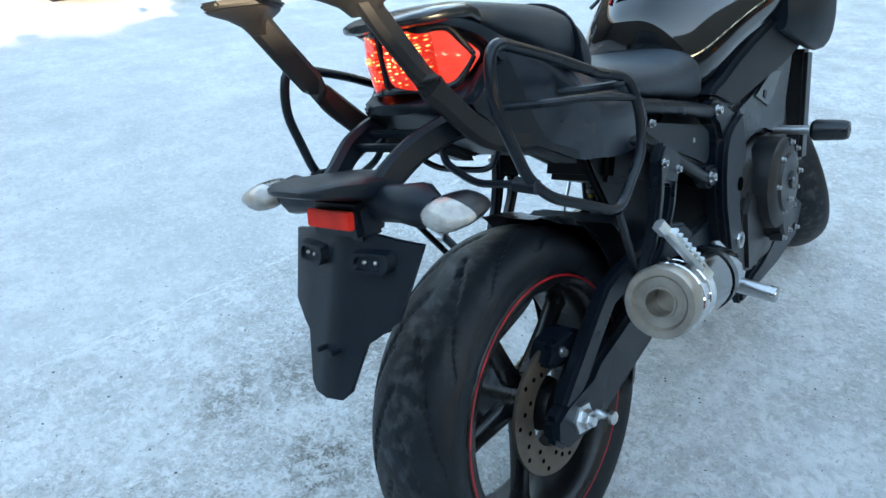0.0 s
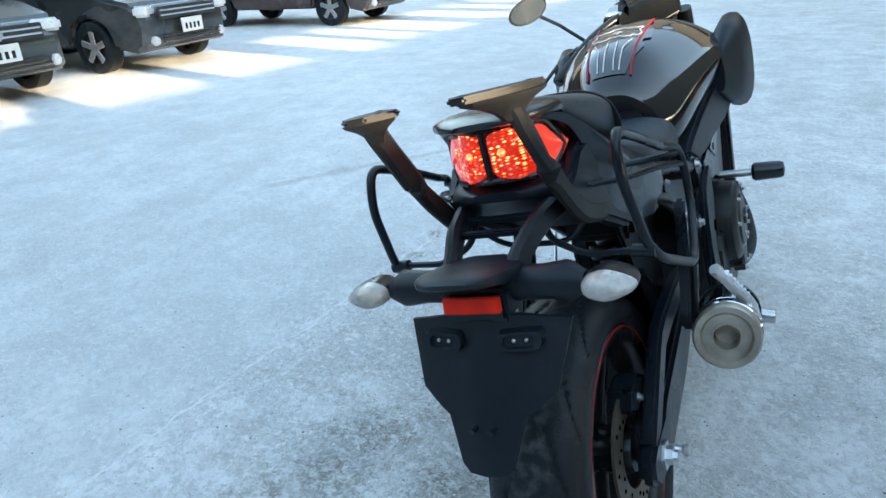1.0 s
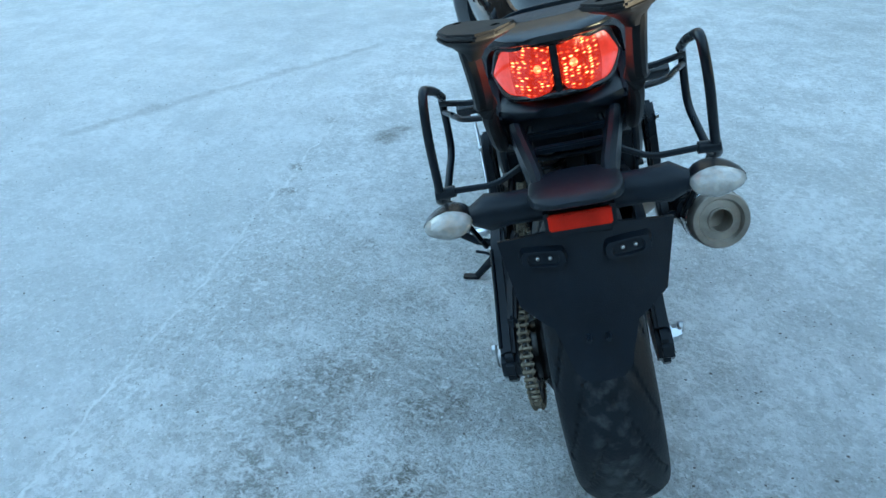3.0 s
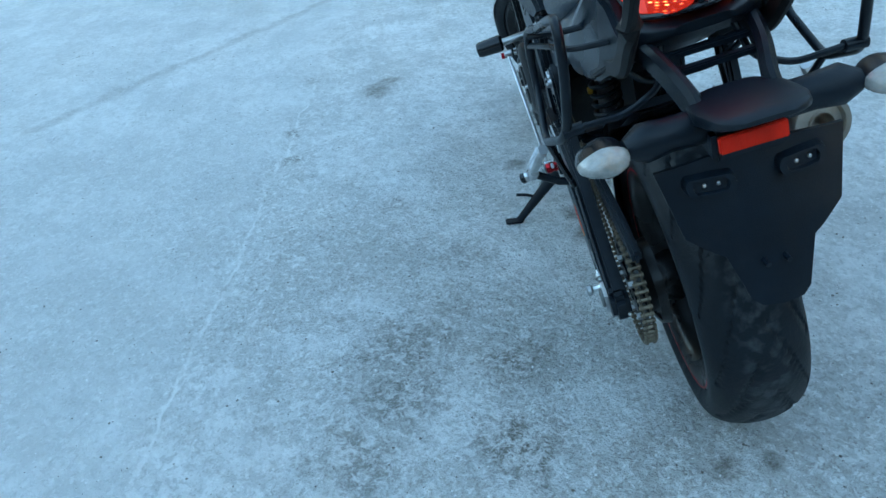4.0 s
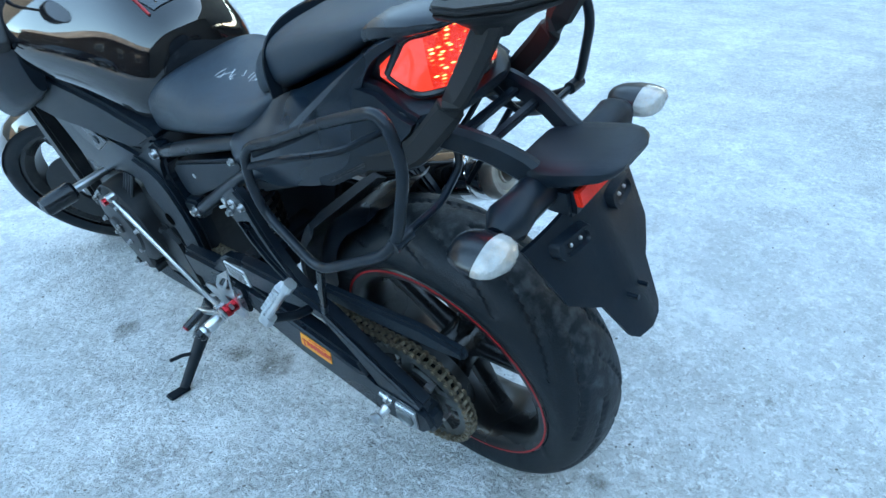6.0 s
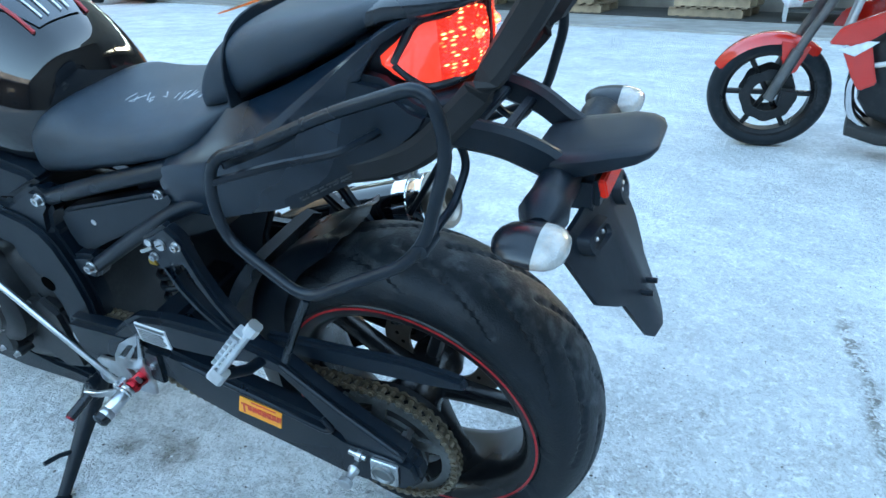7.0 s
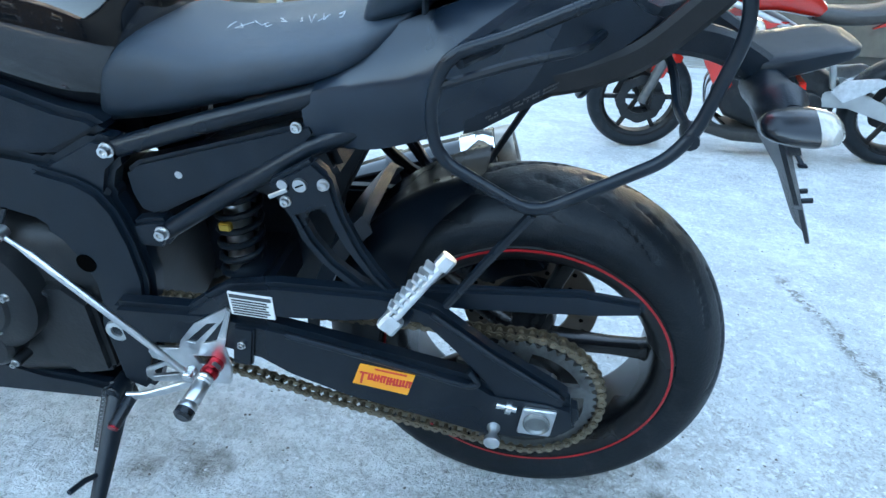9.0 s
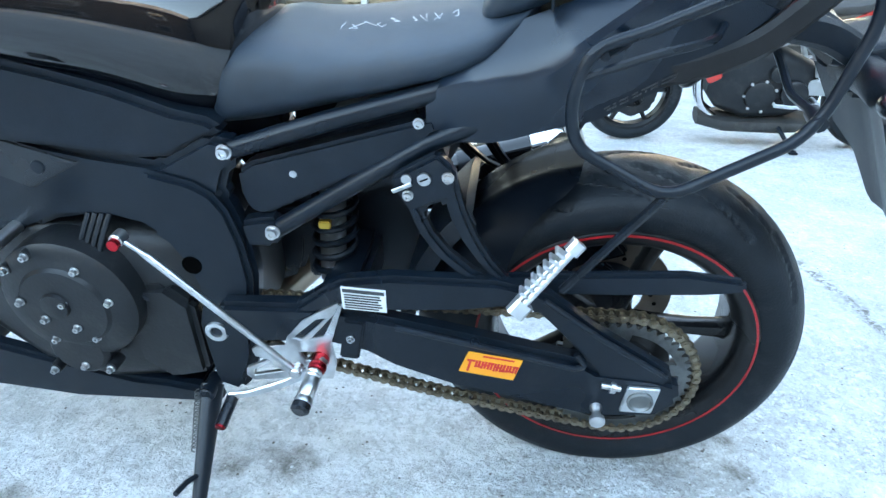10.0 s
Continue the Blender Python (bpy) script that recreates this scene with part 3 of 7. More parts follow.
def wheel_rear(root):
    c = (0, 0, AXLE)
    wheel = part("rear_wheel", lathe(bmesh.new(), [(-0.078, 0.239), (-0.078, 0.224), (-0.071, 0.214), (-0.05, 0.202), (0.05, 0.202), (0.071, 0.214), (0.078, 0.224), (0.078, 0.239), (0.073, 0.243), (-0.073, 0.243)], c, (1, 0, 0), 96, closed=True), WHEEL_BLACK, root, "black cast wheel rim")
    part("tyre", tyre(bmesh.new(), c, 0.3215, 0.0875, 0.238, 520, ((13, 0.0, 0.010, 0.076, 0.62, 0.0030), (13, 0.20, 0.034, 0.079, 0.34, 0.0024))), RUBBER, wheel, "worn sport tyre with sparse curved grooves")
    for s in (-1, 1):
        part("rim_stripe", lathe(bmesh.new(), [(s * 0.0782, 0.2368), (s * 0.0782, 0.2330), (s * 0.0790, 0.2330), (s * 0.0790, 0.2368)], c, (1, 0, 0), 96, closed=True), STRIPE_RED, wheel, "thin red rim tape")
    hub = bmesh.new()
    lathe(hub, [(-0.10, 0.018), (-0.10, 0.045), (-0.06, 0.055), (-0.03, 0.045), (0.03, 0.045), (0.055, 0.05), (0.085, 0.04), (0.085, 0.018)], c, (1, 0, 0), 32)
    part("hub", hub, WHEEL_BLACK, wheel)
    for k in range(5):
        a0 = 2 * math.pi * k / 5 + 0.33
        bm = bmesh.new()
        rows = []
        for r, w, t in ((0.035, 0.030, 0.05), (0.08, 0.026, 0.042), (0.14, 0.024, 0.036), (0.19, 0.030, 0.036), (0.206, 0.040, 0.04)):
            ring = []
            for q in range(10):
                b = 2 * math.pi * q / 10
                x, y = t / 2 * math.copysign(abs(math.cos(b)) ** 0.7, math.cos(b)), w * math.copysign(abs(math.sin(b)) ** 0.7, math.sin(b)) * 0.5
                ring.append((x, y, r))
            rows.append([Matrix.Rotation(a0, 4, 'X') @ Vector(p) + Vector(c) for p in ring])
        part("spoke", loft(bm, rows), WHEEL_BLACK, wheel)
    # brake disc, right side
    bm = bmesh.new()
    lathe(bm, [(0.075, 0.072), (0.075, 0.123), (0.081, 0.123), (0.081, 0.072)], c, (1, 0, 0), 64, closed=True)
    disc = part("brake_disc", bm, DISC, wheel, "steel brake disc with sunlit brown in its colour")
    # flat black discs stand in for the shade inside the drilled holes
    bm = bmesh.new()
    for k in range(30):
        a = 2 * math.pi * k / 30
        r = (0.085, 0.097, 0.110)[k % 3]
        for s in (0.0738, 0.0812):
            cyl(bm, (s, r * math.cos(a), AXLE + r * math.sin(a)), (s + 0.001, r * math.cos(a), AXLE + r * math.sin(a)), 0.0042, 8)
    tagged(part("disc_hole", bm, mat("hole_shade", (0.002, 0.002, 0.002), 0.9, spec=0.0), disc), kind="stuff")
    # sprocket, left side
    bm = bmesh.new()
    n = 46
    prof = []
    for k in range(n * 4):
        a = 2 * math.pi * k / (n * 4)
        r = 0.1205 if k % 4 in (0, 1) else 0.1125
        prof.append((r * math.sin(a), AXLE + r * math.cos(a)))
    holes = []
    for k in range(5):
        a0 = 2 * math.pi * k / 5 + 0.1
        outer = [(0.099 * math.sin(a0 + j * 0.145), AXLE + 0.099 * math.cos(a0 + j * 0.145)) for j in range(8)]
        inner = [(0.072 * math.sin(a0 + 1.05 - j * 0.15), AXLE + 0.072 * math.cos(a0 + 1.05 - j * 0.15)) for j in range(7)]
        holes.append(outer + inner)
    slab(bm, prof, -0.1485, -0.1415, 0, holes)
    spr = part("sprocket", bm, SPROCKET, wheel, "worn grey steel rear sprocket", sharp=30)
    bm = bmesh.new()
    lathe(bm, [(-0.152, 0.03), (-0.152, 0.056), (-0.140, 0.064), (-0.124, 0.068), (-0.112, 0.090), (-0.094, 0.094), (-0.09, 0.03)], c, (1, 0, 0), 40)
    part("sprocket_carrier", bm, WHEEL_BLACK, wheel)
    def nut(bm, k):
        a = 2 * math.pi * k / 5 + 0.5
        cyl(bm, (-0.142, 0.066 * math.sin(a), AXLE + 0.066 * math.cos(a)), (-0.158, 0.066 * math.sin(a), AXLE + 0.066 * math.cos(a)), 0.009, 6)
    each("sprocket_nut", 5, nut, STEEL, spr)
    # caliper over the disc, on its bracket
    bm = bmesh.new()
    slab(bm, [(-0.020, 0.400), (0.010, 0.437), (0.060, 0.440), (0.100, 0.412), (0.118, 0.372), (0.092, 0.352), (0.060, 0.372), (0.020, 0.384)], 0.052, 0.106, 0.008)
    cal = part("brake_caliper", bm, FRAME_BLACK, root, "black rear brake caliper")
    part("caliper_bracket", slab(bmesh.new(), [(-0.02, 0.29), (0.02, 0.27), (0.09, 0.36), (0.06, 0.385), (0.0, 0.345)], 0.088, 0.100, 0.004), FRAME_BLACK, cal)
    for f, u in ((0.018, 0.415), (0.085, 0.395)):
        part("caliper_bolt", bolt(bmesh.new(), (0.106, f, u), (1, 0, 0), 0.007), STEEL, cal)
    # the wheel sits a little off the frame's plane
    wheel.matrix_basis = Matrix.Translation((0, 0.0123, -0.0033)) @ Matrix.Translation(c) @ Matrix.Rotation(-radians(2.0), 4, 'Y') @ Matrix.Translation(-Vector(c))


def chain(root):
    """Roller chain: rear sprocket at the axle, front sprocket ahead, upper and lower run."""
    s0 = -0.145
    fr, fc = 0.042, (0.655, 0.375)
    rr, rc = 0.1205, (0.008, AXLE)
    path = []
    d = math.atan2(fc[1] - rc[1], fc[0] - rc[0])
    L = math.hypot(fc[0] - rc[0], fc[1] - rc[1])
    k = math.asin((rr - fr) / L)
    a_top, a_bot = d + math.pi / 2 - k, d - math.pi / 2 + k
    def arc(c, r, a0, a1, n):
        return [(c[0] + r * math.cos(a0 + (a1 - a0) * i / n), c[1] + r * math.sin(a0 + (a1 - a0) * i / n)) for i in range(n + 1)]
    path += arc(rc, rr, a_bot, a_top - 2 * math.pi, 60)[::1]
    path += arc(fc, fr, a_top, a_bot, 24)
    b0, b1 = path[-1], path[0]
    for i in range(1, 30):
        t = i / 30
        path.append((b0[0] * (1 - t) + b1[0] * t, b0[1] * (1 - t) + b1[1] * t - 0.016 * math.sin(math.pi * t)))
    # even steps
    closed = path + [path[0]]
    seg = [math.dist(a, b) for a, b in zip(closed, closed[1:])]
    total = sum(seg)
    n = int(total / 0.015875) // 2 * 2
    pins, i, acc = [], 0, 0.0
    for j in range(n):
        want = total * j / n
        while acc + seg[i] < want:
            acc += seg[i]
            i += 1
        t = (want - acc) / seg[i]
        pins.append((closed[i][0] * (1 - t) + closed[i + 1][0] * t, closed[i][1] * (1 - t) + closed[i + 1][1] * t))
    bm = bmesh.new()
    for f, u in pins:
        cyl(bm, (s0 - 0.013, f, u), (s0 + 0.013, f, u), 0.0042, 6)
    ch = part("drive_chain", bm, CHAIN, root, "greasy gold-grey drive chain")
    def link_mesh(name, a, h, w):
        bm = bmesh.new()
        for s in (-1, 1):
            ring = []
            for k in range(7):
                b = -math.pi / 2 + math.pi * k / 6
                ring.append((0.0079 + h * math.cos(b), h * math.sin(b)))
            ring += [(0, h * 0.62)]
            for k in range(7):
                b = math.pi / 2 + math.pi * k / 6
                ring.append((-0.0079 + h * math.cos(b), h * math.sin(b)))
            ring += [(0, -h * 0.62)]
            lo = [bm.verts.new((s * a, f, u)) for f, u in ring]
            hi = [bm.verts.new((s * (a + w), f, u)) for f, u in ring]
            m = len(ring)
            for i in range(m):
                bm.faces.new((lo[i], lo[(i + 1) % m], hi[(i + 1) % m], hi[i]))
            bm.faces.new(hi)
            bm.faces.new(lo[::-1])
        bmesh.ops.recalc_face_normals(bm, faces=bm.faces)
        me = bpy.data.meshes.new(name)
        bm.to_mesh(me)
        bm.free()
        me.materials.append(CHAIN)
        return me
    inner, outer = link_mesh("link_inner", 0.0055, 0.0078, 0.0022), link_mesh("link_outer", 0.0080, 0.0070, 0.0022)
    for j in range(n):
        a, b = pins[j], pins[(j + 1) % n]
        ob = new("link", inner if j % 2 else outer)
        ob.parent = ch
        ob.matrix_basis = Matrix.Translation((s0, (a[0] + b[0]) / 2, (a[1] + b[1]) / 2)) @ Matrix.Rotation(math.atan2(b[1] - a[1], b[0] - a[0]), 4, 'X')


def swingarm(root):
    bm = bmesh.new()
    low = [(0.64, 0.44), (0.47, 0.447), (0.40, 0.436), (0.274, 0.412), (0.188, 0.395), (0.075, 0.372), (0.050, 0.356), (-0.03, 0.352), (-0.072, 0.340), (-0.080, 0.300), (-0.05, 0.266), (0.025, 0.256), (0.065, 0.256), (0.156, 0.276), (0.274, 0.300), (0.365, 0.332), (0.409, 0.358), (0.47, 0.372), (0.64, 0.36)]
    up = [(0.47, 0.478), (0.40, 0.498), (0.30, 0.502), (0.19, 0.497), (0.14, 0.488), (0.10, 0.462), (-0.045, 0.350), (-0.02, 0.325), (0.03, 0.345), (0.10, 0.400), (0.155, 0.440), (0.24, 0.447), (0.36, 0.440), (0.42, 0.41), (0.52, 0.40), (0.52, 0.43)]
    brace = [(0.47, 0.478), (0.44, 0.496), (0.364, 0.508), (0.209, 0.510), (0.16, 0.500), (0.132, 0.490), (0.058, 0.431), (-0.05, 0.363), (-0.064, 0.352), (-0.055, 0.330), (0.05, 0.335), (0.063, 0.362), (0.105, 0.415), (0.150, 0.462), (0.20, 0.464), (0.26, 0.452), (0.36, 0.444), (0.43, 0.446), (0.52, 0.42), (0.52, 0.44)]
    box(bm, (0.30, 0.07, 0.08), Matrix.Translation((0, 0.46, 0.40)), 0.012)
    arm = part("swingarm", bm, FRAME_BLACK, root, "satin black aluminium swingarm")
    for name, line, s0, s1, bev in (("lower_arm", low, -0.204, -0.166, 0.010), ("upper_arm", brace, -0.2015, -0.170, 0.008), ("lower_arm", low, 0.108, 0.140, 0.009), ("upper_arm", up, 0.110, 0.138, 0.007)):
        part(name, slab(bmesh.new(), line, s0, s1, bev), FRAME_BLACK, arm)
    # raised rib on the lower arm and the lip of the brace
    bm = bmesh.new()
    tube(bm, [(-0.202, 0.36, 0.416), (-0.202, 0.22, 0.388), (-0.202, 0.085, 0.358), (-0.201, 0.070, 0.364), (-0.200, 0.086, 0.386)], 0.005, 8, 0.015)
    part("rib", bm, FRAME_BLACK, arm)
    bm = bmesh.new()
    tube(bm, [(-0.200, 0.140, 0.484), (-0.200, 0.05, 0.417), (-0.200, -0.045, 0.356)], 0.0045, 8)
    part("rib", bm, FRAME_BLACK, arm)
    # chain guard
    bm = bmesh.new()
    slab(bm, [(0.20, 0.492), (0.11, 0.50), (-0.06, 0.513), (-0.145, 0.505), (-0.15, 0.484), (-0.09, 0.475), (0.0, 0.468), (0.10, 0.462), (0.20, 0.462)], -0.158, -0.140, 0.006)
    part("chain_guard", bm, PLASTIC, arm, "black plastic chain guard")
    # axle adjuster
    bm = bmesh.new()
    slab(bm, [(0.011, 0.282), (0.004, 0.335), (-0.045, 0.335), (-0.038, 0.282)], -0.211, -0.203, 0.002)
    block = part("axle_block", bm, ALU, arm, "bare aluminium chain adjuster plate")
    bm = bmesh.new()
    lathe(bm, [(0, 0.020), (0.004, 0.020), (0.006, 0.017), (0.002, 0.014), (0.0, 0.0)], (-0.211, -0.017, 0.309), (-1, 0, 0), 28)
    part("axle_end", bm, SPROCKET, block)
    bm = bmesh.new()
    lathe(bm, [(0, 0.0), (0, 0.005), (0.008, 0.005), (0.008, 0.0095), (0.016, 0.0095), (0.016, 0.005), (0.03, 0.005), (0.03, 0.0)], (-0.206, 0.014, 0.327), (0, 1, 0.16), 10)
    part("adjuster_bolt", bm, STEEL, block)
    bm = bmesh.new()
    lathe(bm, [(0, 0.0), (0, 0.028), (0.006, 0.028), (0.006, 0.018), (0.018, 0.017), (0.018, 0.011), (0.026, 0.010), (0.026, 0.0)], (0.139, 0.0, 0.303), (1, 0, 0), 6)
    part("axle_nut", bm, ALU, arm)
    for s in (-1, 1):
        bm = bmesh.new()
        lathe(bm, [(0, 0.0), (0, 0.010), (0.008, 0.010), (0.012, 0.007), (0.024, 0.007), (0.028, 0.012), (0.036, 0.012), (0.038, 0.009), (0.038, 0.0)], (0.139 if s > 0 else -0.200, 0.046, 0.282), (s, 0, 0), 20)
        part("paddock_spool", bm, ALU, arm, "small aluminium paddock-stand spool")
    br = part("slider_bracket", slab(bmesh.new(), [(0.437, 0.430), (0.405, 0.428), (0.420, 0.352), (0.451, 0.354)], -0.211, -0.200, 0.003), FRAME_BLACK, arm)
    for f, u in ((0.459, 0.408), (0.429, 0.396)):
        part("bracket_bolt", bolt(bmesh.new(), (-0.211 if f < 0.44 else -0.200, f, u), (-1, 0, 0), 0.005, 0.006), STEEL, br)
    # caution label and dealer sticker
    bm = bmesh.new()
    slab(bm, [(0.438, 0.489), (0.438, 0.449), (0.371, 0.446), (0.371, 0.486)], -0.2042, -0.2008, 0)
    lab = part("caution_label", bm, WHITE, arm, "white printed caution label")
    bm = bmesh.new()
    random.seed(4)
    for k in range(6):
        u = 0.4775 - k * 0.0047
        f0, f1 = 0.434, random.uniform(0.376, 0.392)
        slab(bm, [(f0, u), (f0, u - 0.0026), (f1, u - 0.0026 - (f0 - f1) * 0.045), (f1, u - (f0 - f1) * 0.045)], -0.2050, -0.2043, 0)
    slab(bm, [(0.436, 0.4868), (0.436, 0.4805), (0.373, 0.4777), (0.373, 0.4838)], -0.2050, -0.2043, 0)
    tagged(part("label_print", bm, PAD_GREY, lab), kind="stuff")
    bm = bmesh.new()
    slab(bm, [(0.248, 0.381), (0.263, 0.340), (0.178, 0.328), (0.165, 0.370)], -0.2056, -0.2036, 0)
    st = part("dealer_sticker", bm, ORANGE, arm, "orange dealer sticker with red lettering bars")
    bm = bmesh.new()
    random.seed(21)
    for k in range(8):
        f0 = 0.2455 - k * 0.0096
        u0 = 0.3665 - k * 0.0013
        tall = 0.024 if k == 0 else random.uniform(0.0135, 0.016)
        wide = 0.0034
        lean = tall * 0.25
        for a in (0.0, 0.0046):
            if a and k == 0:
                continue
            slab(bm, [(f0 - a, u0), (f0 - a + lean, u0 - tall), (f0 - a - wide + lean, u0 - tall - 0.001), (f0 - a - wide, u0 - 0.001)], -0.2062, -0.2057, 0)
        cut = u0 - tall * (0.0 if k == 0 else random.choice((0.0, 0.38, 0.75)))
        slab(bm, [(f0 + (0.004 if k == 0 else 0), cut), (f0 + (0.004 if k == 0 else 0), cut - 0.0036), (f0 - 0.0085, cut - 0.0046), (f0 - 0.0085, cut - 0.0010)], -0.2063, -0.2056, 0)
    slab(bm, [(0.225, 0.3755), (0.226, 0.3722), (0.178, 0.3660), (0.177, 0.3692)], -0.2062, -0.2057, 0)
    tagged(part("sticker_print", bm, STICKER_RED, st), kind="stuff")


def hugger(root):
    """Rear mudguard over the front quarter of the tyre."""
    bm = bmesh.new()
    rows = []
    for k in range(23):
        w = k / 22
        a = radians(15 + 95 * w)
        r = 0.343 + 0.012 * math.sin(math.pi * w)
        skirt = 0.012 + 0.085 * min(w / 0.36, 1.0)
        row = []
        for q in range(15):
            e = -1 + 2 * q / 14
            s = 0.112 * e
            drop = skirt * abs(e) ** 4 + 0.004 * (abs(e) > 0.62) - 0.005 * math.exp(-((abs(e) - 0.45) / 0.09) ** 2)
            back = 0.035 * abs(e) ** 3 * (1 - w) ** 3
            row.append(bm.verts.new((s, (r - drop) * math.sin(a) + back, AXLE + (r - drop) * math.cos(a))))
        rows.append(row)
    for a, b in zip(rows, rows[1:]):
        for q in range(14):
            bm.faces.new((a[q], a[q + 1], b[q + 1], b[q]))
    bmesh.ops.solidify(bm, geom=bm.faces[:], thickness=0.004)
    part("rear_mudguard", bm, mat("hugger_plastic", (0.004, 0.006, 0.009), 0.30, spec=0.14, bump=0.05), root, "black plastic wheel hugger")
    # added dark fillers: a curved sheet and a box that block the view through
    bm = bmesh.new()
    rows = []
    for k in range(12):
        a = radians(44 + 38 * k / 11)
        rows.append([(s, 0.385 * math.sin(a) - d * math.sin(a), AXLE + 0.385 * math.cos(a) - d * math.cos(a)) for s, d in ((-0.105, 0.03), (-0.09, 0.004), (-0.05, 0.0), (0.05, 0.0), (0.09, 0.004), (0.105, 0.03), (0.09, 0.018), (-0.09, 0.018))])
    part("inner_fender", loft(bm, rows), PLASTIC, root, "black fender sheet added to close see-through gaps")
    part("battery_box", box(bmesh.new(), (0.15, 0.16, 0.13), Matrix.Translation((0, 0.39, 0.665)) @ Matrix.Rotation(radians(-22), 4, 'X'), 0.012), PLASTIC, root, "black box added to fill the dark gap under the seat")


def subframe(root):
    for s in (-1, 1):
        part("subframe_tube", tube(bmesh.new(), [(s * 0.150, 0.590, 0.690), (s * 0.147, 0.45, 0.735), (s * 0.138, 0.30, 0.778), (s * 0.10, 0.05, 0.84)], 0.0145, 14), FRAME_BLACK, root, "black subframe tube under the seat")
        part("subframe_tube", tube(bmesh.new(), [(s * 0.152, 0.550, 0.556), (s * 0.149, 0.42, 0.640), (s * 0.145, 0.31, 0.708), (s * 0.10, 0.08, 0.80)], 0.0135, 14), FRAME_BLACK, root, "black subframe tube under the seat")
    for s in (-1, 1):
        bm = bmesh.new()
        slab(bm, [(0.592, 0.652), (0.570, 0.668), (0.45, 0.703), (0.303, 0.746), (0.298, 0.728), (0.318, 0.706), (0.40, 0.660), (0.50, 0.612), (0.56, 0.580), (0.584, 0.588), (0.592, 0.615)], s * 0.115, s * 0.150, 0.006)
        p = part("side_panel", bm, PLASTIC, root, "black plastic side panel")
        part("panel_bolt", bolt(bmesh.new(), (s * 0.15, 0.324, 0.738), (s, 0, 0), 0.0058), STEEL, p)
        part("panel_clip", cyl(bmesh.new(), (s * 0.149, 0.508, 0.653), (s * 0.1512, 0.508, 0.653), 0.0055, 12), STEEL, p)
    # main frame: spar, upright behind the engine, bracket to the subframe
    spar = [(0.620, 0.712), (0.70, 0.668), (0.80, 0.680), (0.93, 0.705), (1.10, 0.80), (1.16, 0.77), (1.08, 0.62), (1.03, 0.50), (0.996, 0.495), (0.975, 0.520), (0.940, 0.541), (0.894, 0.562), (0.850, 0.570), (0.799, 0.571), (0.756, 0.561), (0.718, 0.531), (0.698, 0.495), (0.688, 0.457), (0.690, 0.41), (0.703, 0.374), (0.700, 0.311), (0.701, 0.231), (0.660, 0.215), (0.640, 0.236), (0.612, 0.305), (0.598, 0.406), (0.586, 0.475), (0.589, 0.539), (0.604, 0.597), (0.614, 0.62), (0.600, 0.655), (0.580, 0.672), (0.577, 0.705)]
    for s in (-1, 1):
        fr = part("main_frame", slab(bmesh.new(), spar, s * 0.125, s * 0.166, 0.010), FRAME_BLACK, root, "cast black main frame")
        # moulded cover over the upright, with a seam above the arch
        bm = bmesh.new()
        slab(bm, [(0.722, 0.662), (0.655, 0.645), (0.626, 0.628), (0.607, 0.597), (0.594, 0.539), (0.591, 0.475), (0.602, 0.406), (0.616, 0.310), (0.642, 0.250), (0.692, 0.250), (0.695, 0.311), (0.698, 0.374), (0.684, 0.42), (0.682, 0.457), (0.692, 0.497), (0.713, 0.535), (0.732, 0.552)], s * 0.160, s * 0.178, 0.008)
        part("frame_cover", bm, PLASTIC, fr, "matt black moulded frame cover")
        bm = bmesh.new()
        slab(bm, [(0.552, 0.530), (0.530, 0.556), (0.540, 0.583), (0.570, 0.580), (0.600, 0.572), (0.596, 0.53)], s * 0.130, s * 0.163, 0.007)
        part("subframe_bracket", bm, FRAME_BLACK, fr)
        for f, u in ((0.597, 0.692), (0.547, 0.562)):
            part("frame_bolt", bolt(bmesh.new(), (s * 0.165, f, u), (s, 0, 0), 0.0085, 0.011), STEEL, fr)
        bm = bmesh.new()
        lathe(bm, [(0, 0.020), (0.004, 0.019), (0.005, 0.0165), (0.004, 0.0105), (-0.004, 0.0098)], (s * 0.178, 0.668, 0.368), (s, 0, 0), 24)
        part("pivot_bolt", bm, ALU, fr)
        # the recess is a black disc, its shade put into the colour
        bm = bmesh.new()
        lathe(bm, [(0.0015, 0.0), (0.0015, 0.016), (0, 0.016)], (s * 0.178, 0.681, 0.501), (s, 0, 0), 20)
        part("frame_hole", bm, bpy.data.materials["hole_shade"], fr)
        # kite-shaped cover on the spar
        bm = bmesh.new()
        slab(bm, [(0.815, 0.668), (0.908, 0.619), (0.960, 0.640), (1.02, 0.69), (0.931, 0.701)], s * 0.164, s * 0.170, 0.004)
        kite = part("spar_cover", bm, SATIN, fr)
        part("spar_plug", lathe(bmesh.new(), [(0, 0.011), (0.002, 0.010), (0.002, 0.0)], (s * 0.170, 0.885, 0.657), (s, 0, 0), 20), PLASTIC, kite)
    # added dark sheet that keeps bright snow from showing through the frame
    part("inner_panel", slab(bmesh.new(), [(0.575, 0.33), (0.575, 0.62), (0.45, 0.70), (0.30, 0.745), (0.235, 0.735), (0.27, 0.65), (0.335, 0.53), (0.36, 0.42), (0.374, 0.33)], 0.035, 0.055, 0.006), PLASTIC, root, "black panel added under the seat to block see-through")
    # shock absorber seen through the frame
    bm = bmesh.new()
    cyl(bm, (-0.05, 0.50, 0.40), (-0.05, 0.48, 0.62), 0.022, 16)
    sh = part("shock_absorber", bm, ALU, root, "rear shock absorber with coil spring")
    bm = bmesh.new()
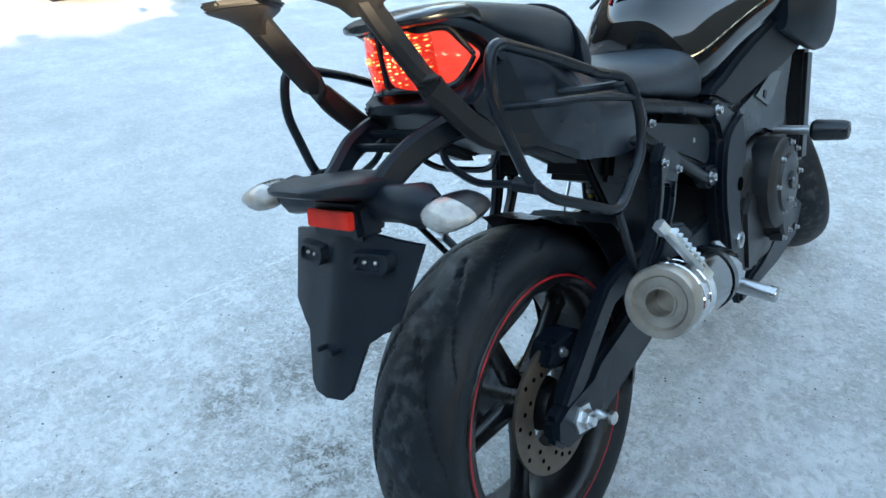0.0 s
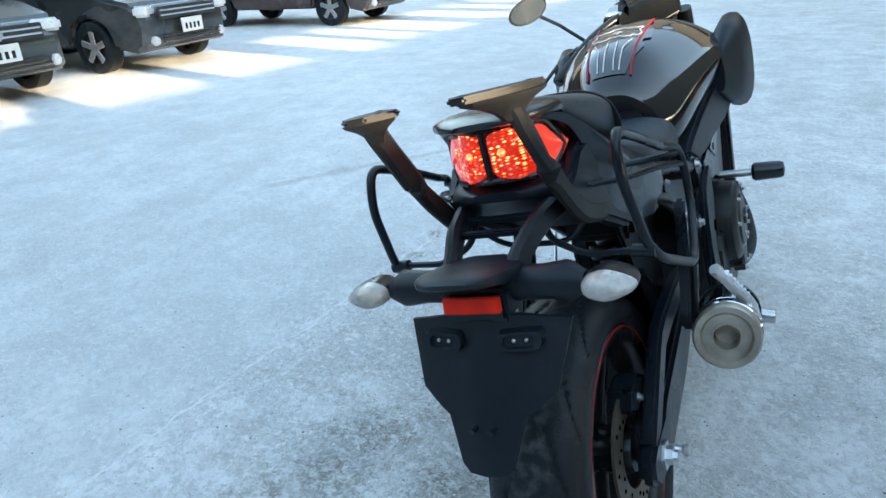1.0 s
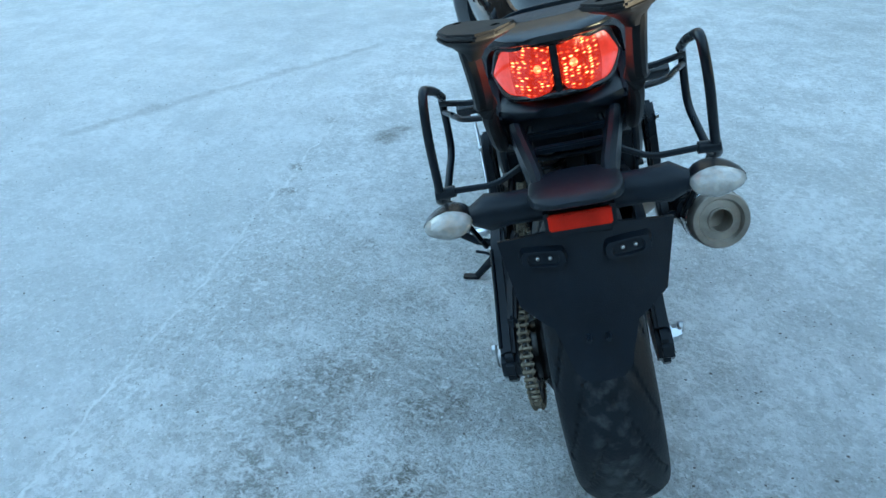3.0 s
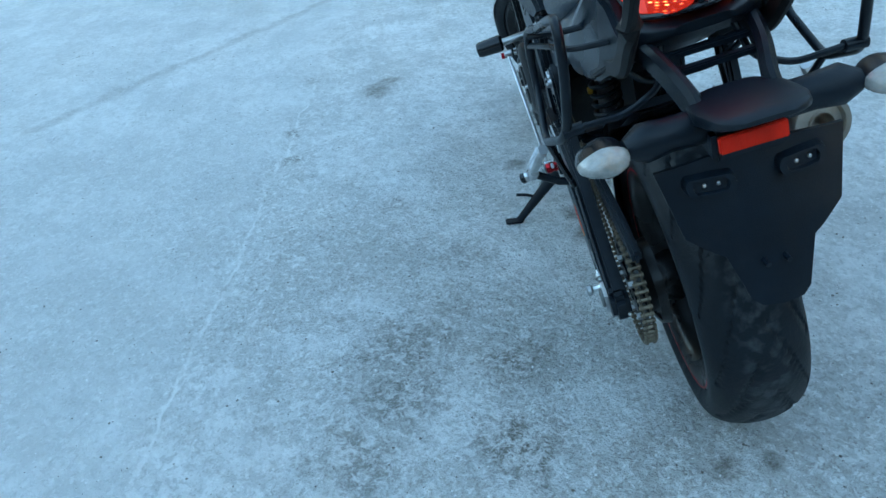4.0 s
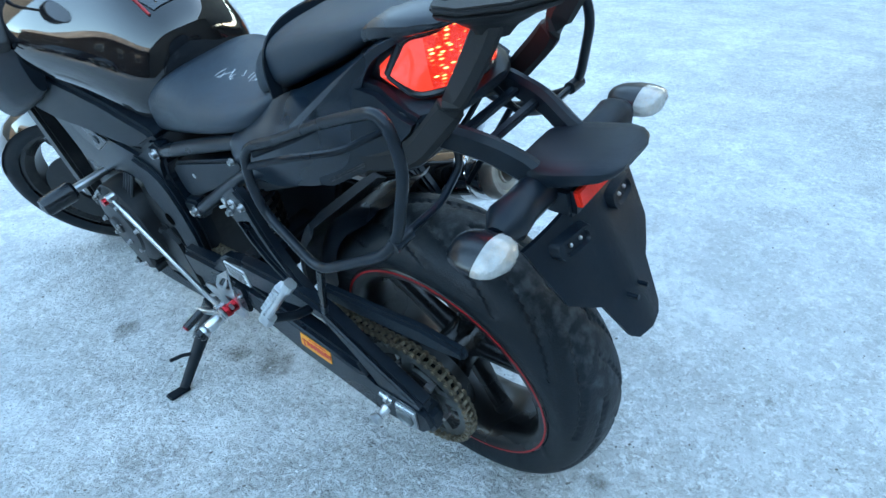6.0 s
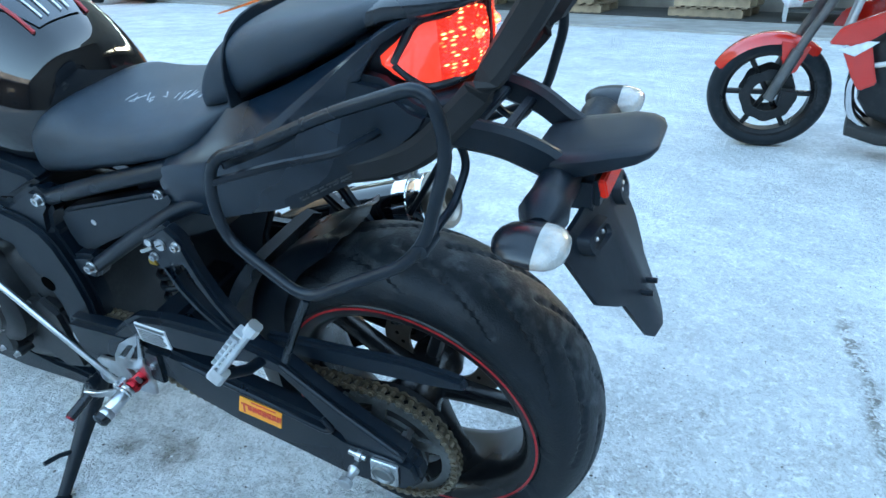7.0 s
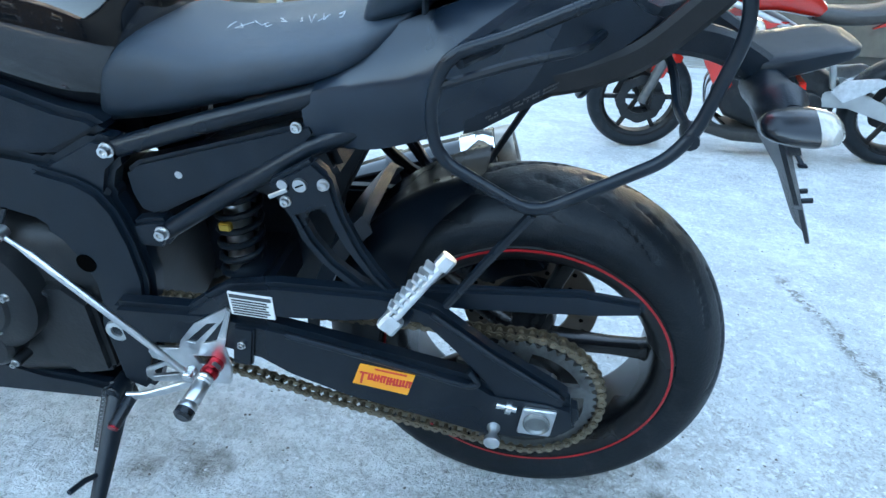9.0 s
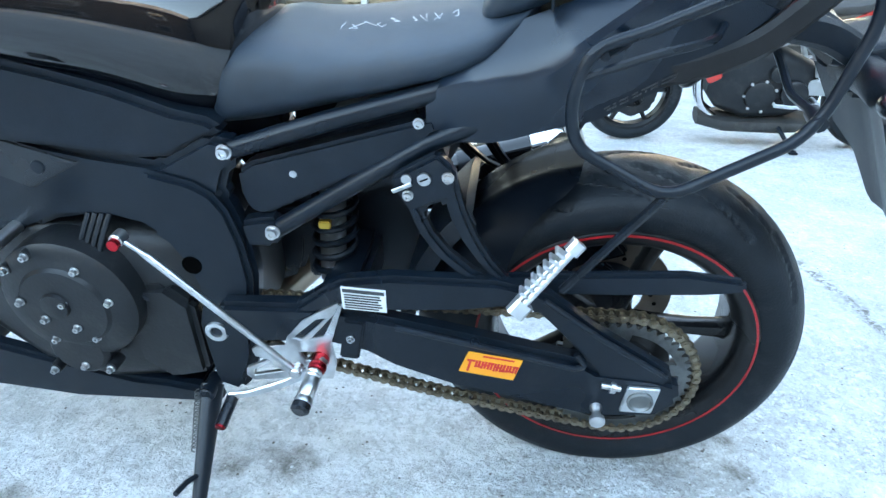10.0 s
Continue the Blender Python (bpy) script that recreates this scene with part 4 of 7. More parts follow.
    pts = [(-0.05 + 0.034 * math.cos(k * 0.5), 0.495 - 0.0002 * k + 0.034 * math.sin(k * 0.5), 0.42 + 0.0022 * k) for k in range(84)]
    tube(bm, pts, 0.006, 8)
    part("spring", bm, PLASTIC, sh, "black coil spring")
    bm = bmesh.new()
    box(bm, (0.012, 0.020, 0.014), Matrix.Translation((-0.086, 0.492, 0.530)), 0.002)
    part("shock_tag", bm, GOLD, sh)


def tank(root):
    keys = [  # f, half, lo, hi, power, tilt
        (0.556, 0.060, 0.700, 0.800, 2.4),
        (0.570, 0.112, 0.695, 0.880, 3.0),
        (0.605, 0.142, 0.700, 0.928, 3.2),
        (0.66, 0.162, 0.712, 0.972, 3.2),
        (0.75, 0.186, 0.745, 1.000, 3.0),
        (0.86, 0.212, 0.775, 1.016, 3.0),
        (0.96, 0.222, 0.805, 1.010, 2.8),
        (1.04, 0.190, 0.830, 0.980, 2.6),
        (1.09, 0.120, 0.860, 0.950, 2.4),
    ]
    rings = [section(f, h, lo, hi, 44, p, 0.12 * max(0, (0.75 - f)) / 0.2, 0.58) for f, h, lo, hi, p in smooth_sections(keys, 34)]
    tk = part("fuel_tank", loft(bmesh.new(), rings), GLOSS, root, "gloss black fuel tank reflecting the sky", sharp=60)
    # lower side covers
    for s in (-1, 1):
        bm = bmesh.new()
        up = [(0.595, 0.719), (0.62, 0.736), (0.667, 0.746), (0.74, 0.780), (0.814, 0.806), (0.90, 0.832), (1.10, 0.875), (1.16, 0.85), (1.10, 0.77), (0.965, 0.722), (0.934, 0.712), (0.851, 0.699), (0.769, 0.682), (0.729, 0.674), (0.685, 0.675)]
        rows = []
        slab(bm, up, s * 0.11, s * 0.158, 0.010)
        for v in bm.verts:
            if abs(v.co.x) > 0.13:
                v.co.x += s * 0.30 * max(v.co.y - 0.66, 0) * 0.55
        part("tank_cover", bm, PLASTIC, root, "matt black cover below the tank")
        # air scoops beside the tank
        bm = bmesh.new()
        rows = [section(f, h, lo, hi, 20, 2.6, 0, 1, s * c) for f, h, lo, hi, c in ((0.89, 0.015, 0.80, 0.90, 0.205), (0.96, 0.038, 0.76, 0.965, 0.222), (1.06, 0.046, 0.72, 0.985, 0.232), (1.17, 0.036, 0.74, 0.95, 0.215))]
        part("air_scoop", loft(bm, rows), PLASTIC, root, "satin black air scoop")
    # tank pad with its red and silver lines
    fine_rows = smooth_sections(keys, 120)
    def on_tank(s, f):
        f2, h, lo, hi, p = min(fine_rows, key=lambda r: abs(r[0] - f))
        low, high = 0.0, math.pi / 2
        for _ in range(30):
            a = (low + high) / 2
            y = math.sin(a) ** (2 / p)
            if math.cos(a) ** (2 / p) * h * (1 - 0.42 * y) > abs(s):
                low = a
            else:
                high = a
        t = 0.12 * max(0, (0.75 - f2)) / 0.2
        return Vector((s, f2 - t * y * (hi - lo) / 2, (lo + hi) / 2 + y * (hi - lo) / 2 + 0.0045))
    bm = bmesh.new()
    rows = []
    for k in range(15):
        f = 0.60 + 0.20 * k / 14
        w = 0.040 + 0.045 * math.sin(math.pi * min(k / 10, 1) * 0.5) - (0.012 if k in (7, 8) else 0)
        rows.append([bm.verts.new(on_tank(-w + 2 * w * q / 10, f)) for q in range(11)])
    for a, b in zip(rows, rows[1:]):
        for q in range(10):
            bm.faces.new((a[q], a[q + 1], b[q + 1], b[q]))
    bmesh.ops.solidify(bm, geom=bm.faces[:], thickness=-0.0015)
    pad = part("tank_pad", bm, PAD_GREY, tk, "dark tank pad with red and silver lines")
    for s in (-1, 1):
        part("red_line", tube(bmesh.new(), [on_tank(s * (0.052 + 0.02 * k / 10), 0.60 + 0.25 * k / 10) for k in range(11)], 0.0032, 6), STRIPE_RED, pad)
    bm = bmesh.new()
    for s in (-1, 1):
        for line in (((0.0, 0.722), (0.03, 0.714), (0.056, 0.720), (0.062, 0.735), (0.054, 0.752), (0.062, 0.778), (0.045, 0.766), (0.0, 0.776)), ((0.012, 0.605), (0.012, 0.69)), ((0.026, 0.605), (0.030, 0.66), (0.046, 0.695)), ((0.0, 0.742), (0.012, 0.748), (0.0, 0.754))):
            pts = []
            for (w0, f0), (w1, f1) in zip(line, line[1:]):
                pts += [on_tank(s * (w0 + (w1 - w0) * q / 6), f0 + (f1 - f0) * q / 6) + Vector((0, -0.001, 0.003)) for q in range(6)]
            tube(bm, pts + [on_tank(s * line[-1][0], line[-1][1]) + Vector((0, -0.001, 0.003))], 0.0016, 6)
    tagged(part("silver_line", bm, SILVER_LINE, pad), kind="stuff")


def seats(root):
    keys = [  # f, half, lo, hi, power
        (0.640, 0.085, 0.690, 0.706, 2.6),
        (0.620, 0.118, 0.690, 0.732, 2.6),
        (0.596, 0.134, 0.694, 0.802, 3.4),
        (0.548, 0.140, 0.700, 0.826, 3.2),
        (0.50, 0.146, 0.713, 0.823, 3.0),
        (0.44, 0.152, 0.730, 0.823, 2.8),
        (0.34, 0.154, 0.757, 0.834, 2.8),
        (0.25, 0.144, 0.785, 0.850, 2.8),
        (0.20, 0.112, 0.822, 0.864, 2.7),
        (0.17, 0.08, 0.85, 0.876, 2.6),
    ]
    rings = [section(f, h, lo, hi, 32, p) for f, h, lo, hi, p in smooth_sections(keys, 26)]
    st = part("rider_seat", loft(bmesh.new(), rings), VINYL, root, "black vinyl rider seat with faint white scrawl", sharp=60)
    bm = bmesh.new()
    random.seed(11)
    rows = smooth_sections(keys, 90)
    def on_seat(s, f):
        f2, h, lo, hi, p = min(rows, key=lambda r: abs(r[0] - f))
        return Vector((s, f, (lo + hi) / 2 + (1 - min(abs(s) / h, 0.99) ** p) ** (1 / p) * (hi - lo) / 2 + 0.0006))
    for k in range(9):
        f0 = 0.44 - 0.019 * k
        tube(bm, [on_seat(-0.045 + random.uniform(-0.018, 0.018), f0 + random.uniform(-0.012, 0.012)) for q in range(4)], 0.0006, 5)
    tagged(part("chalk_mark", bm, CHALK, st, "scratchy white chalk writing"), kind="stuff")
    keys = [
        (0.250, 0.070, 0.842, 0.860, 2.2),
        (0.232, 0.098, 0.845, 0.904, 2.8),
        (0.190, 0.112, 0.862, 0.952, 3.2),
        (0.12, 0.116, 0.895, 0.984, 3.6),
        (0.02, 0.108, 0.940, 1.004, 3.6),
        (-0.06, 0.092, 0.980, 1.018, 3.0),
        (-0.105, 0.060, 0.994, 1.016, 2.6),
    ]
    rings = [section(f, h, lo, hi, 32, p) for f, h, lo, hi, p in smooth_sections(keys, 24)]
    ps = part("passenger_seat", loft(bmesh.new(), rings), VINYL, root, "black vinyl passenger seat with a strap", sharp=60)
    bm = bmesh.new()
    pts = []
    for k in range(17):
        a = math.pi * (k / 16)
        c, d = math.cos(a), math.sin(a)
        pts.append((0.1165 * math.copysign(abs(c) ** 0.6, c), 0.158, 0.88 + 0.0945 * abs(d) ** 0.6))
    bar(bm, pts, 0.022, 0.004, (0, 1, 0), bev=0.001)
    part("seat_strap", bm, PLASTIC, ps)


def tail(root):
    for s in (-1, 1):
        # f, then side and height of inner top edge, shoulder, hollow and lower edge
        keys = [
            (0.312, 0.128, 0.765, 0.147, 0.768, 0.149, 0.742, 0.143, 0.704),
            (0.285, 0.122, 0.797, 0.155, 0.778, 0.152, 0.742, 0.142, 0.700),
            (0.225, 0.108, 0.838, 0.156, 0.790, 0.150, 0.746, 0.140, 0.699),
            (0.165, 0.100, 0.862, 0.152, 0.800, 0.147, 0.758, 0.134, 0.713),
            (0.100, 0.098, 0.887, 0.145, 0.848, 0.138, 0.792, 0.126, 0.732),
            (0.025, 0.095, 0.922, 0.135, 0.904, 0.126, 0.855, 0.121, 0.790),
            (-0.040, 0.090, 0.956, 0.120, 0.950, 0.115, 0.940, 0.109, 0.926),
            (-0.085, 0.084, 0.980, 0.104, 0.978, 0.102, 0.973, 0.097, 0.966),
            (-0.130, 0.060, 0.990, 0.076, 0.990, 0.076, 0.987, 0.070, 0.983),
        ]
        rows = []
        for f, ax, au, bx, bu, mx, mu, cx, cu in smooth_sections(keys, 40):
            d = Vector((bx - ax, 0, bu - au))
            e = Vector((mx - bx, 0, mu - bu))
            b1, b2 = (ax + d.x * 0.90, au + d.z * 0.90), (bx + e.x * 0.16, bu + e.z * 0.16)
            prof = [(ax, au), (ax + d.x * 0.5, au + d.z * 0.5 + 0.002), b1, b2, (mx, mu), (cx, cu), (cx - 0.022, cu + 0.004), (ax - 0.010, au - 0.014)]
            rows.append([(s * x, f, u) for x, u in prof])
        part("tail_fairing", loft(bmesh.new(), rows), TAIL_PAINT, root, "satin black tail fairing with a flat shoulder", sharp=28)
    bm = bmesh.new()
    rows = [section(f, h, lo, hi, 20, 3.5) for f, h, lo, hi in ((0.30, 0.12, 0.72, 0.80), (0.10, 0.118, 0.745, 0.87), (-0.02, 0.113, 0.815, 0.935), (-0.075, 0.110, 0.836, 0.915), (-0.110, 0.097, 0.856, 0.903), (-0.134, 0.072, 0.872, 0.899), (-0.150, 0.042, 0.882, 0.897))]
    part("undertail", loft(bm, rows), PLASTIC, root, "black plastic undertail tray")
    bm = bmesh.new()
    rows = [section(f, h, lo, hi, 24, 3.2) for f, h, lo, hi in ((-0.01, 0.088, 0.945, 0.985), (-0.07, 0.104, 0.970, 1.003), (-0.115, 0.096, 0.977, 1.003), (-0.146, 0.070, 0.981, 0.999), (-0.162, 0.040, 0.985, 0.995))]
    part("tail_cap", loft(bm, rows), SATIN, root, "tail cowl above the rear lamp")
    for s in (-1, 1):
        bm = slab(bmesh.new(), [(0.110, 0.800), (0.060, 0.880), (-0.020, 0.936), (-0.060, 0.928), (-0.095, 0.898), (-0.120, 0.888), (-0.108, 0.866), (-0.047, 0.813), (-0.004, 0.788), (0.049, 0.760), (0.087, 0.738), (0.120, 0.728)], s * 0.085, s * 0.121, 0.009)
        for v in bm.verts:
            if abs(v.co.x) > 0.10:
                v.co.x -= s * (0.10 * max(0.02 - v.co.y, 0) - 0.10 * max(v.co.y - 0.02, 0))
        part("tail_side_panel", bm, PLASTIC, root, "matt black lower tail panel")
    # printed caution line on the lower flank
    bm = bmesh.new()
    random.seed(8)
    for row in range(2):
        f = 0.082 - 0.004 * row
        while f > -0.004:
            w = random.uniform(0.0012, 0.0032)
            u = 0.7565 - 0.0045 * row + (0.082 - f) * 0.555
            slab(bm, [(f, u), (f, u + 0.0022), (f - w, u + 0.0022 + w * 0.555), (f - w, u + w * 0.555)], -0.1288 + (0.08 - f) * 0.10, -0.108, 0)
            f -= w + (0.0045 if random.random() < 0.25 else 0.0009)
    tagged(part("caution_print", bm, mat("print_grey", (0.05, 0.05, 0.053), 0.5), root, "small grey printed caution text"), kind="stuff")
    # rear lamp
    rows = [section(f, h, lo, hi, 28, 3.2) for f, h, lo, hi in ((-0.02, 0.092, 0.895, 0.960), (-0.075, 0.086, 0.888, 0.980), (-0.105, 0.066, 0.892, 0.982), (-0.128, 0.046, 0.902, 0.980))]
    lp = part("rear_lamp", loft(bmesh.new(), rows), PLASTIC, root, "lit red rear lamp with two lenses")
    rear = [(0.008, -0.150, 0.917, 0.969), (0.014, -0.148, 0.908, 0.974), (0.034, -0.141, 0.901, 0.977), (0.050, -0.128, 0.899, 0.976), (0.064, -0.114, 0.898, 0.973)]
    flank = [(0.064, -0.114, 0.898, 0.973), (0.076, -0.101, 0.899, 0.969), (0.086, -0.088, 0.904, 0.959), (0.093, -0.074, 0.914, 0.946), (0.097, -0.062, 0.925, 0.935)]
    for s in (-1, 1):
        for name, pts, m, lab in (("lamp_lens", rear, TAIL_RED, "faceted red lens, lit"), ("side_lens", flank, TAIL_SIDE, "clear red side lens")):
            rows = []
            for k, (x, f, lo, hi) in enumerate(smooth_sections(pts, 13)):
                side = 0.010 if x > 0.07 else 0.0
                ring = []
                for q in range(7):
                    w = q / 6
                    bulge = 0.004 * math.sin(math.pi * w)
                    ring.append((s * (x + bulge * (1 if x > 0.06 else 0.2)), f - bulge * (0.6 if x > 0.06 else 1), lo + (hi - lo) * w))
                ring += [(s * (x - 0.004 - side), f + 0.016, hi), (s * (x - 0.004 - side), f + 0.016, lo)]
                rows.append(ring)
            part(name, loft(bmesh.new(), rows), m, lp, lab, sharp=50)
        bm = bmesh.new()
        bmesh.ops.create_uvsphere(bm, u_segments=12, v_segments=8, radius=0.0065, matrix=Matrix.Translation((s * 0.026, -0.1475, 0.945)))
        part("lamp_bulb", bm, BULB, lp)
    bm = bmesh.new()
    box(bm, (0.011, 0.014, 0.074), Matrix.Translation((0, -0.146, 0.942)), 0.003)
    part("lamp_divider", bm, PLASTIC, lp)
    for a, c in ((0.896, 0.903), (0.975, 0.980)):
        bm = bmesh.new()
        tube(bm, [(-0.095, -0.072, 0.93), (-0.080, -0.096, a), (-0.058, -0.120, a), (0, -0.152, c), (0.058, -0.120, a), (0.080, -0.096, a), (0.095, -0.072, 0.93)], 0.0055, 8, 0.02)
        part("lamp_bezel", bm, SATIN, lp)


def grab_rails(root):
    for s in (-1, 1):
        bm = bmesh.new()
        bar(bm, [(s * 0.112, 0.07, 0.782), (s * 0.108, -0.02, 0.795), (s * 0.108, -0.098, 0.826), (s * 0.108, -0.175, 0.905), (s * 0.107, -0.215, 0.962), (s * 0.106, -0.250, 1.015), (s * 0.105, -0.262, 1.036)], 0.020, 0.036, (0, -0.6, 0.8), 0.035, 0.007)
        g = part("grab_rail", bm, CARRIER, root, "black cast rear carrier arm")
        bm = bmesh.new()
        outline = [(-0.194, 0.120), (-0.206, 0.138), (-0.245, 0.144), (-0.298, 0.126), (-0.343, 0.086), (-0.336, 0.060), (-0.292, 0.036), (-0.268, 0.048)]
        lo = [bm.verts.new((s * x, f, 1.043 - (f + 0.27) * 0.08)) for f, x in outline]
        fc = bm.faces.new(lo)
        ret = bmesh.ops.extrude_face_region(bm, geom=[fc])
        bmesh.ops.translate(bm, verts=[v for v in ret["geom"] if isinstance(v, bmesh.types.BMVert)], vec=(0, 0, 0.009))
        bmesh.ops.recalc_face_normals(bm, faces=bm.faces)
        bmesh.ops.bevel(bm, geom=bm.edges[:], offset=0.003, segments=2, affect='EDGES')
        pl = part("carrier_plate", bm, CARRIER, g, "flat black carrier mounting plate")
        # the arm's head flares out under the plate
        rows = []
        for u, k in ((1.0425, 0.92), (1.038, 0.86), (1.030, 0.56), (1.020, 0.34), (1.008, 0.22)):
            cf, cx = -0.262 + (1.0425 - u) * 0.20, 0.104 + (1.0425 - u) * 0.02
            rows.append([(s * (cx + (x - 0.099) * k), cf + (f + 0.262) * k, u - (f + 0.27) * 0.08 * k) for f, x in outline])
        part("arm_head", loft(bmesh.new(), rows), CARRIER, g, "flared head of the carrier arm")
        for f, x in ((-0.215, 0.118), (-0.300, 0.062)):
            # bolt holes drawn as black discs in place of their inner shade
            bm = bmesh.new()
            lathe(bm, [(0.0002, 0.0), (0.0002, 0.005), (0, 0.006)], (s * x, f, 1.0522 - (f + 0.27) * 0.08), (0, 0, 1), 12)
            part("plate_hole", bm, bpy.data.materials["hole_shade"], pl)


def pannier_stays(root):
    for s in (-1, 1):
        bm = bmesh.new()
        loop = [(s * 0.208, 0.05, 0.872), (s * 0.222, 0.116, 0.852), (s * 0.226, 0.133, 0.795), (s * 0.228, 0.124, 0.738), (s * 0.242, 0.012, 0.682), (s * 0.224, -0.125, 0.752), (s * 0.214, -0.152, 0.785), (s * 0.203, -0.184, 0.890), (s * 0.198, -0.166, 0.956), (s * 0.200, -0.05, 0.915), (s * 0.208, 0.05, 0.872)]
        tube(bm, loop, 0.0075, 10, 0.03)
        ps = part("pannier_stay", bm, FRAME_BLACK, root, "black tubular pannier stay")
        bm = bmesh.new()
        tube(bm, [(s * 0.240, 0.012, 0.682), (s * 0.225, 0.06, 0.605), (s * 0.205, 0.118, 0.508)], 0.0065, 8)
        part("lower_strut", bm, FRAME_BLACK, ps)
        bm = bmesh.new()
        tube(bm, [(s * 0.222, 0.10, 0.845), (s * 0.17, 0.07, 0.846), (s * 0.12, 0.06, 0.846)], 0.006, 8)
        part("upper_bracket", bm, FRAME_BLACK, ps)
        part("cross_strut", tube(bmesh.new(), [(s * 0.226, 0.130, 0.818), (s * 0.20, 0.042, 0.841), (s * 0.17, -0.028, 0.850), (s * 0.11, -0.05, 0.852)], 0.0055, 8, 0.02), FRAME_BLACK, ps)
        bm = bmesh.new()
        tube(bm, [(s * 0.214, -0.145, 0.772), (s * 0.195, -0.147, 0.776), (s * 0.122, -0.143, 0.772), (s * 0.066, -0.140, 0.801), (s * 0.05, -0.10, 0.86)], 0.0055, 8, 0.02)
        part("stay_bracket", bm, FRAME_BLACK, ps)
        bm = bmesh.new()
        cyl(bm, (s * 0.222, -0.146, 0.773), (s * 0.190, -0.147, 0.776), 0.010, 10)
        part("stay_bolt", bm, FRAME_BLACK, ps)
    bm = bmesh.new()
    tube(bm, [(-0.10, -0.05, 0.80), (-0.06, -0.03, 0.752), (0.06, -0.03, 0.752), (0.10, -0.05, 0.80)], 0.005, 8, 0.03)
    part("stay_crossbar", bm, FRAME_BLACK, root)


def tail_tidy(root):
    """The arm behind the tail with its platform, number plate holder, reflector and indicators."""
    for s in (-1, 1):
        arm = part("fender_arm", bar(bmesh.new(), [(s * 0.082, -0.02, 0.825), (s * 0.078, -0.11, 0.848), (s * 0.064, -0.19, 0.832), (s * 0.052, -0.235, 0.806), (s * 0.050, -0.252, 0.794)], 0.021, 0.040, (0, 0.2, 1), 0.05, 0.007), PLASTIC, root, "black rear fender arm")
    for f, u in ((-0.145, 0.842), (-0.180, 0.832)):
        part("arm_rung", box(bmesh.new(), (0.12, 0.014, 0.010), Matrix.Translation((0, f, u)), 0.002), PLASTIC, arm)
    bm = bmesh.new()
    keys = ((-0.215, 0.045, 0.780, 0.812), (-0.245, 0.066, 0.780, 0.818), (-0.285, 0.066, 0.794, 0.825), (-0.318, 0.063, 0.806, 0.832), (-0.338, 0.057, 0.813, 0.833), (-0.350, 0.046, 0.818, 0.832), (-0.356, 0.030, 0.822, 0.829))
    part("fender_platform", loft(bm, [section(f, h, lo, hi, 20, 4.0) for f, h, lo, hi in keys]), PLASTIC, root, "black fender platform")
    # plate holder, hanging down and back
    def hold(s, u, off=0.0):
        return (s, -0.262 - (0.740 - u) * 0.45 - 0.020 * (1 - (s / 0.125) ** 2) + off, u)
    outline = [(-0.125, 0.737), (-0.04, 0.750), (0.04, 0.750), (0.129, 0.735), (0.106, 0.648), (0.074, 0.625), (0.060, 0.617), (0.040, 0.556), (0.028, 0.546), (-0.028, 0.546), (-0.040, 0.556), (-0.060, 0.617), (-0.074, 0.625), (-0.106, 0.648)]
    bm = bmesh.new()
    tmp = [bm.verts.new((s, 0, u)) for s, u in outline]
    fc = bm.faces.new(tmp)
    for x in (-0.10, -0.08, -0.06, -0.04, -0.02, 0.0, 0.02, 0.04, 0.06, 0.08, 0.10):
        bmesh.ops.bisect_plane(bm, geom=bm.faces[:] + bm.edges[:] + bm.verts[:], plane_co=(x, 0, 0), plane_no=(1, 0, 0))
    for v in bm.verts:
        ridge = 0.006 * math.exp(-(v.co.x / 0.022) ** 2)
        v.co = Vector(hold(v.co.x, v.co.z, -ridge))
    bmesh.ops.solidify(bm, geom=bm.faces[:], thickness=0.006)
    ph = part("plate_holder", bm, PLASTIC, root, "black number plate holder without a plate", sharp=45)
    for s in (-1, 1):
        bm = bmesh.new()
        ring = []
        for k in range(16):
            a = 2 * math.pi * k / 16
            ring.append((s * 0.060 + math.copysign(0.022, math.cos(a)) * (1 if abs(math.cos(a)) > 0.1 else 0) + 0.010 * math.cos(a), 0.718 + 0.012 * math.sin(a)))
        rows = []
        for off, k in ((0.004, 1.12), (-0.014, 1.0), (-0.014, 0.72), (-0.008, 0.68)):
            rows.append([hold(s * 0.060 + (x - s * 0.060) * k, 0.718 + (u - 0.718) * k, off - 0.006) for x, u in ring])
        sl = part("mount_slot", loft(bm, rows), PLASTIC, ph)
        for d in (-0.008, 0.010):
            bm = bmesh.new()
            bmesh.ops.create_uvsphere(bm, u_segments=8, v_segments=6, radius=0.0032, matrix=Matrix.Translation(hold(s * 0.060 + d, 0.718, -0.015)))
            part("slot_rivet", bm, STEEL, sl)
        bm = bmesh.new()
        p = hold(s * 0.014, 0.606, -0.008)
        cyl(bm, p, (p[0], p[1] - 0.016, p[2] + 0.002), 0.004, 8)
        part("plate_bolt", bm, PLASTIC, ph)
    bm = bmesh.new()
    box(bm, (0.088, 0.010, 0.024), Matrix.Translation((0, -0.300, 0.772)) @ Matrix.Rotation(radians(-12), 4, 'X'), 0.002)
    part("reflector", bm, REFLECTOR, root, "red rear reflector")
    bm = bmesh.new()
    box(bm, (0.10, 0.05, 0.05), Matrix.Translation((0, -0.272, 0.765)), 0.008)
    part("plate_lamp", bm, PLASTIC, root)
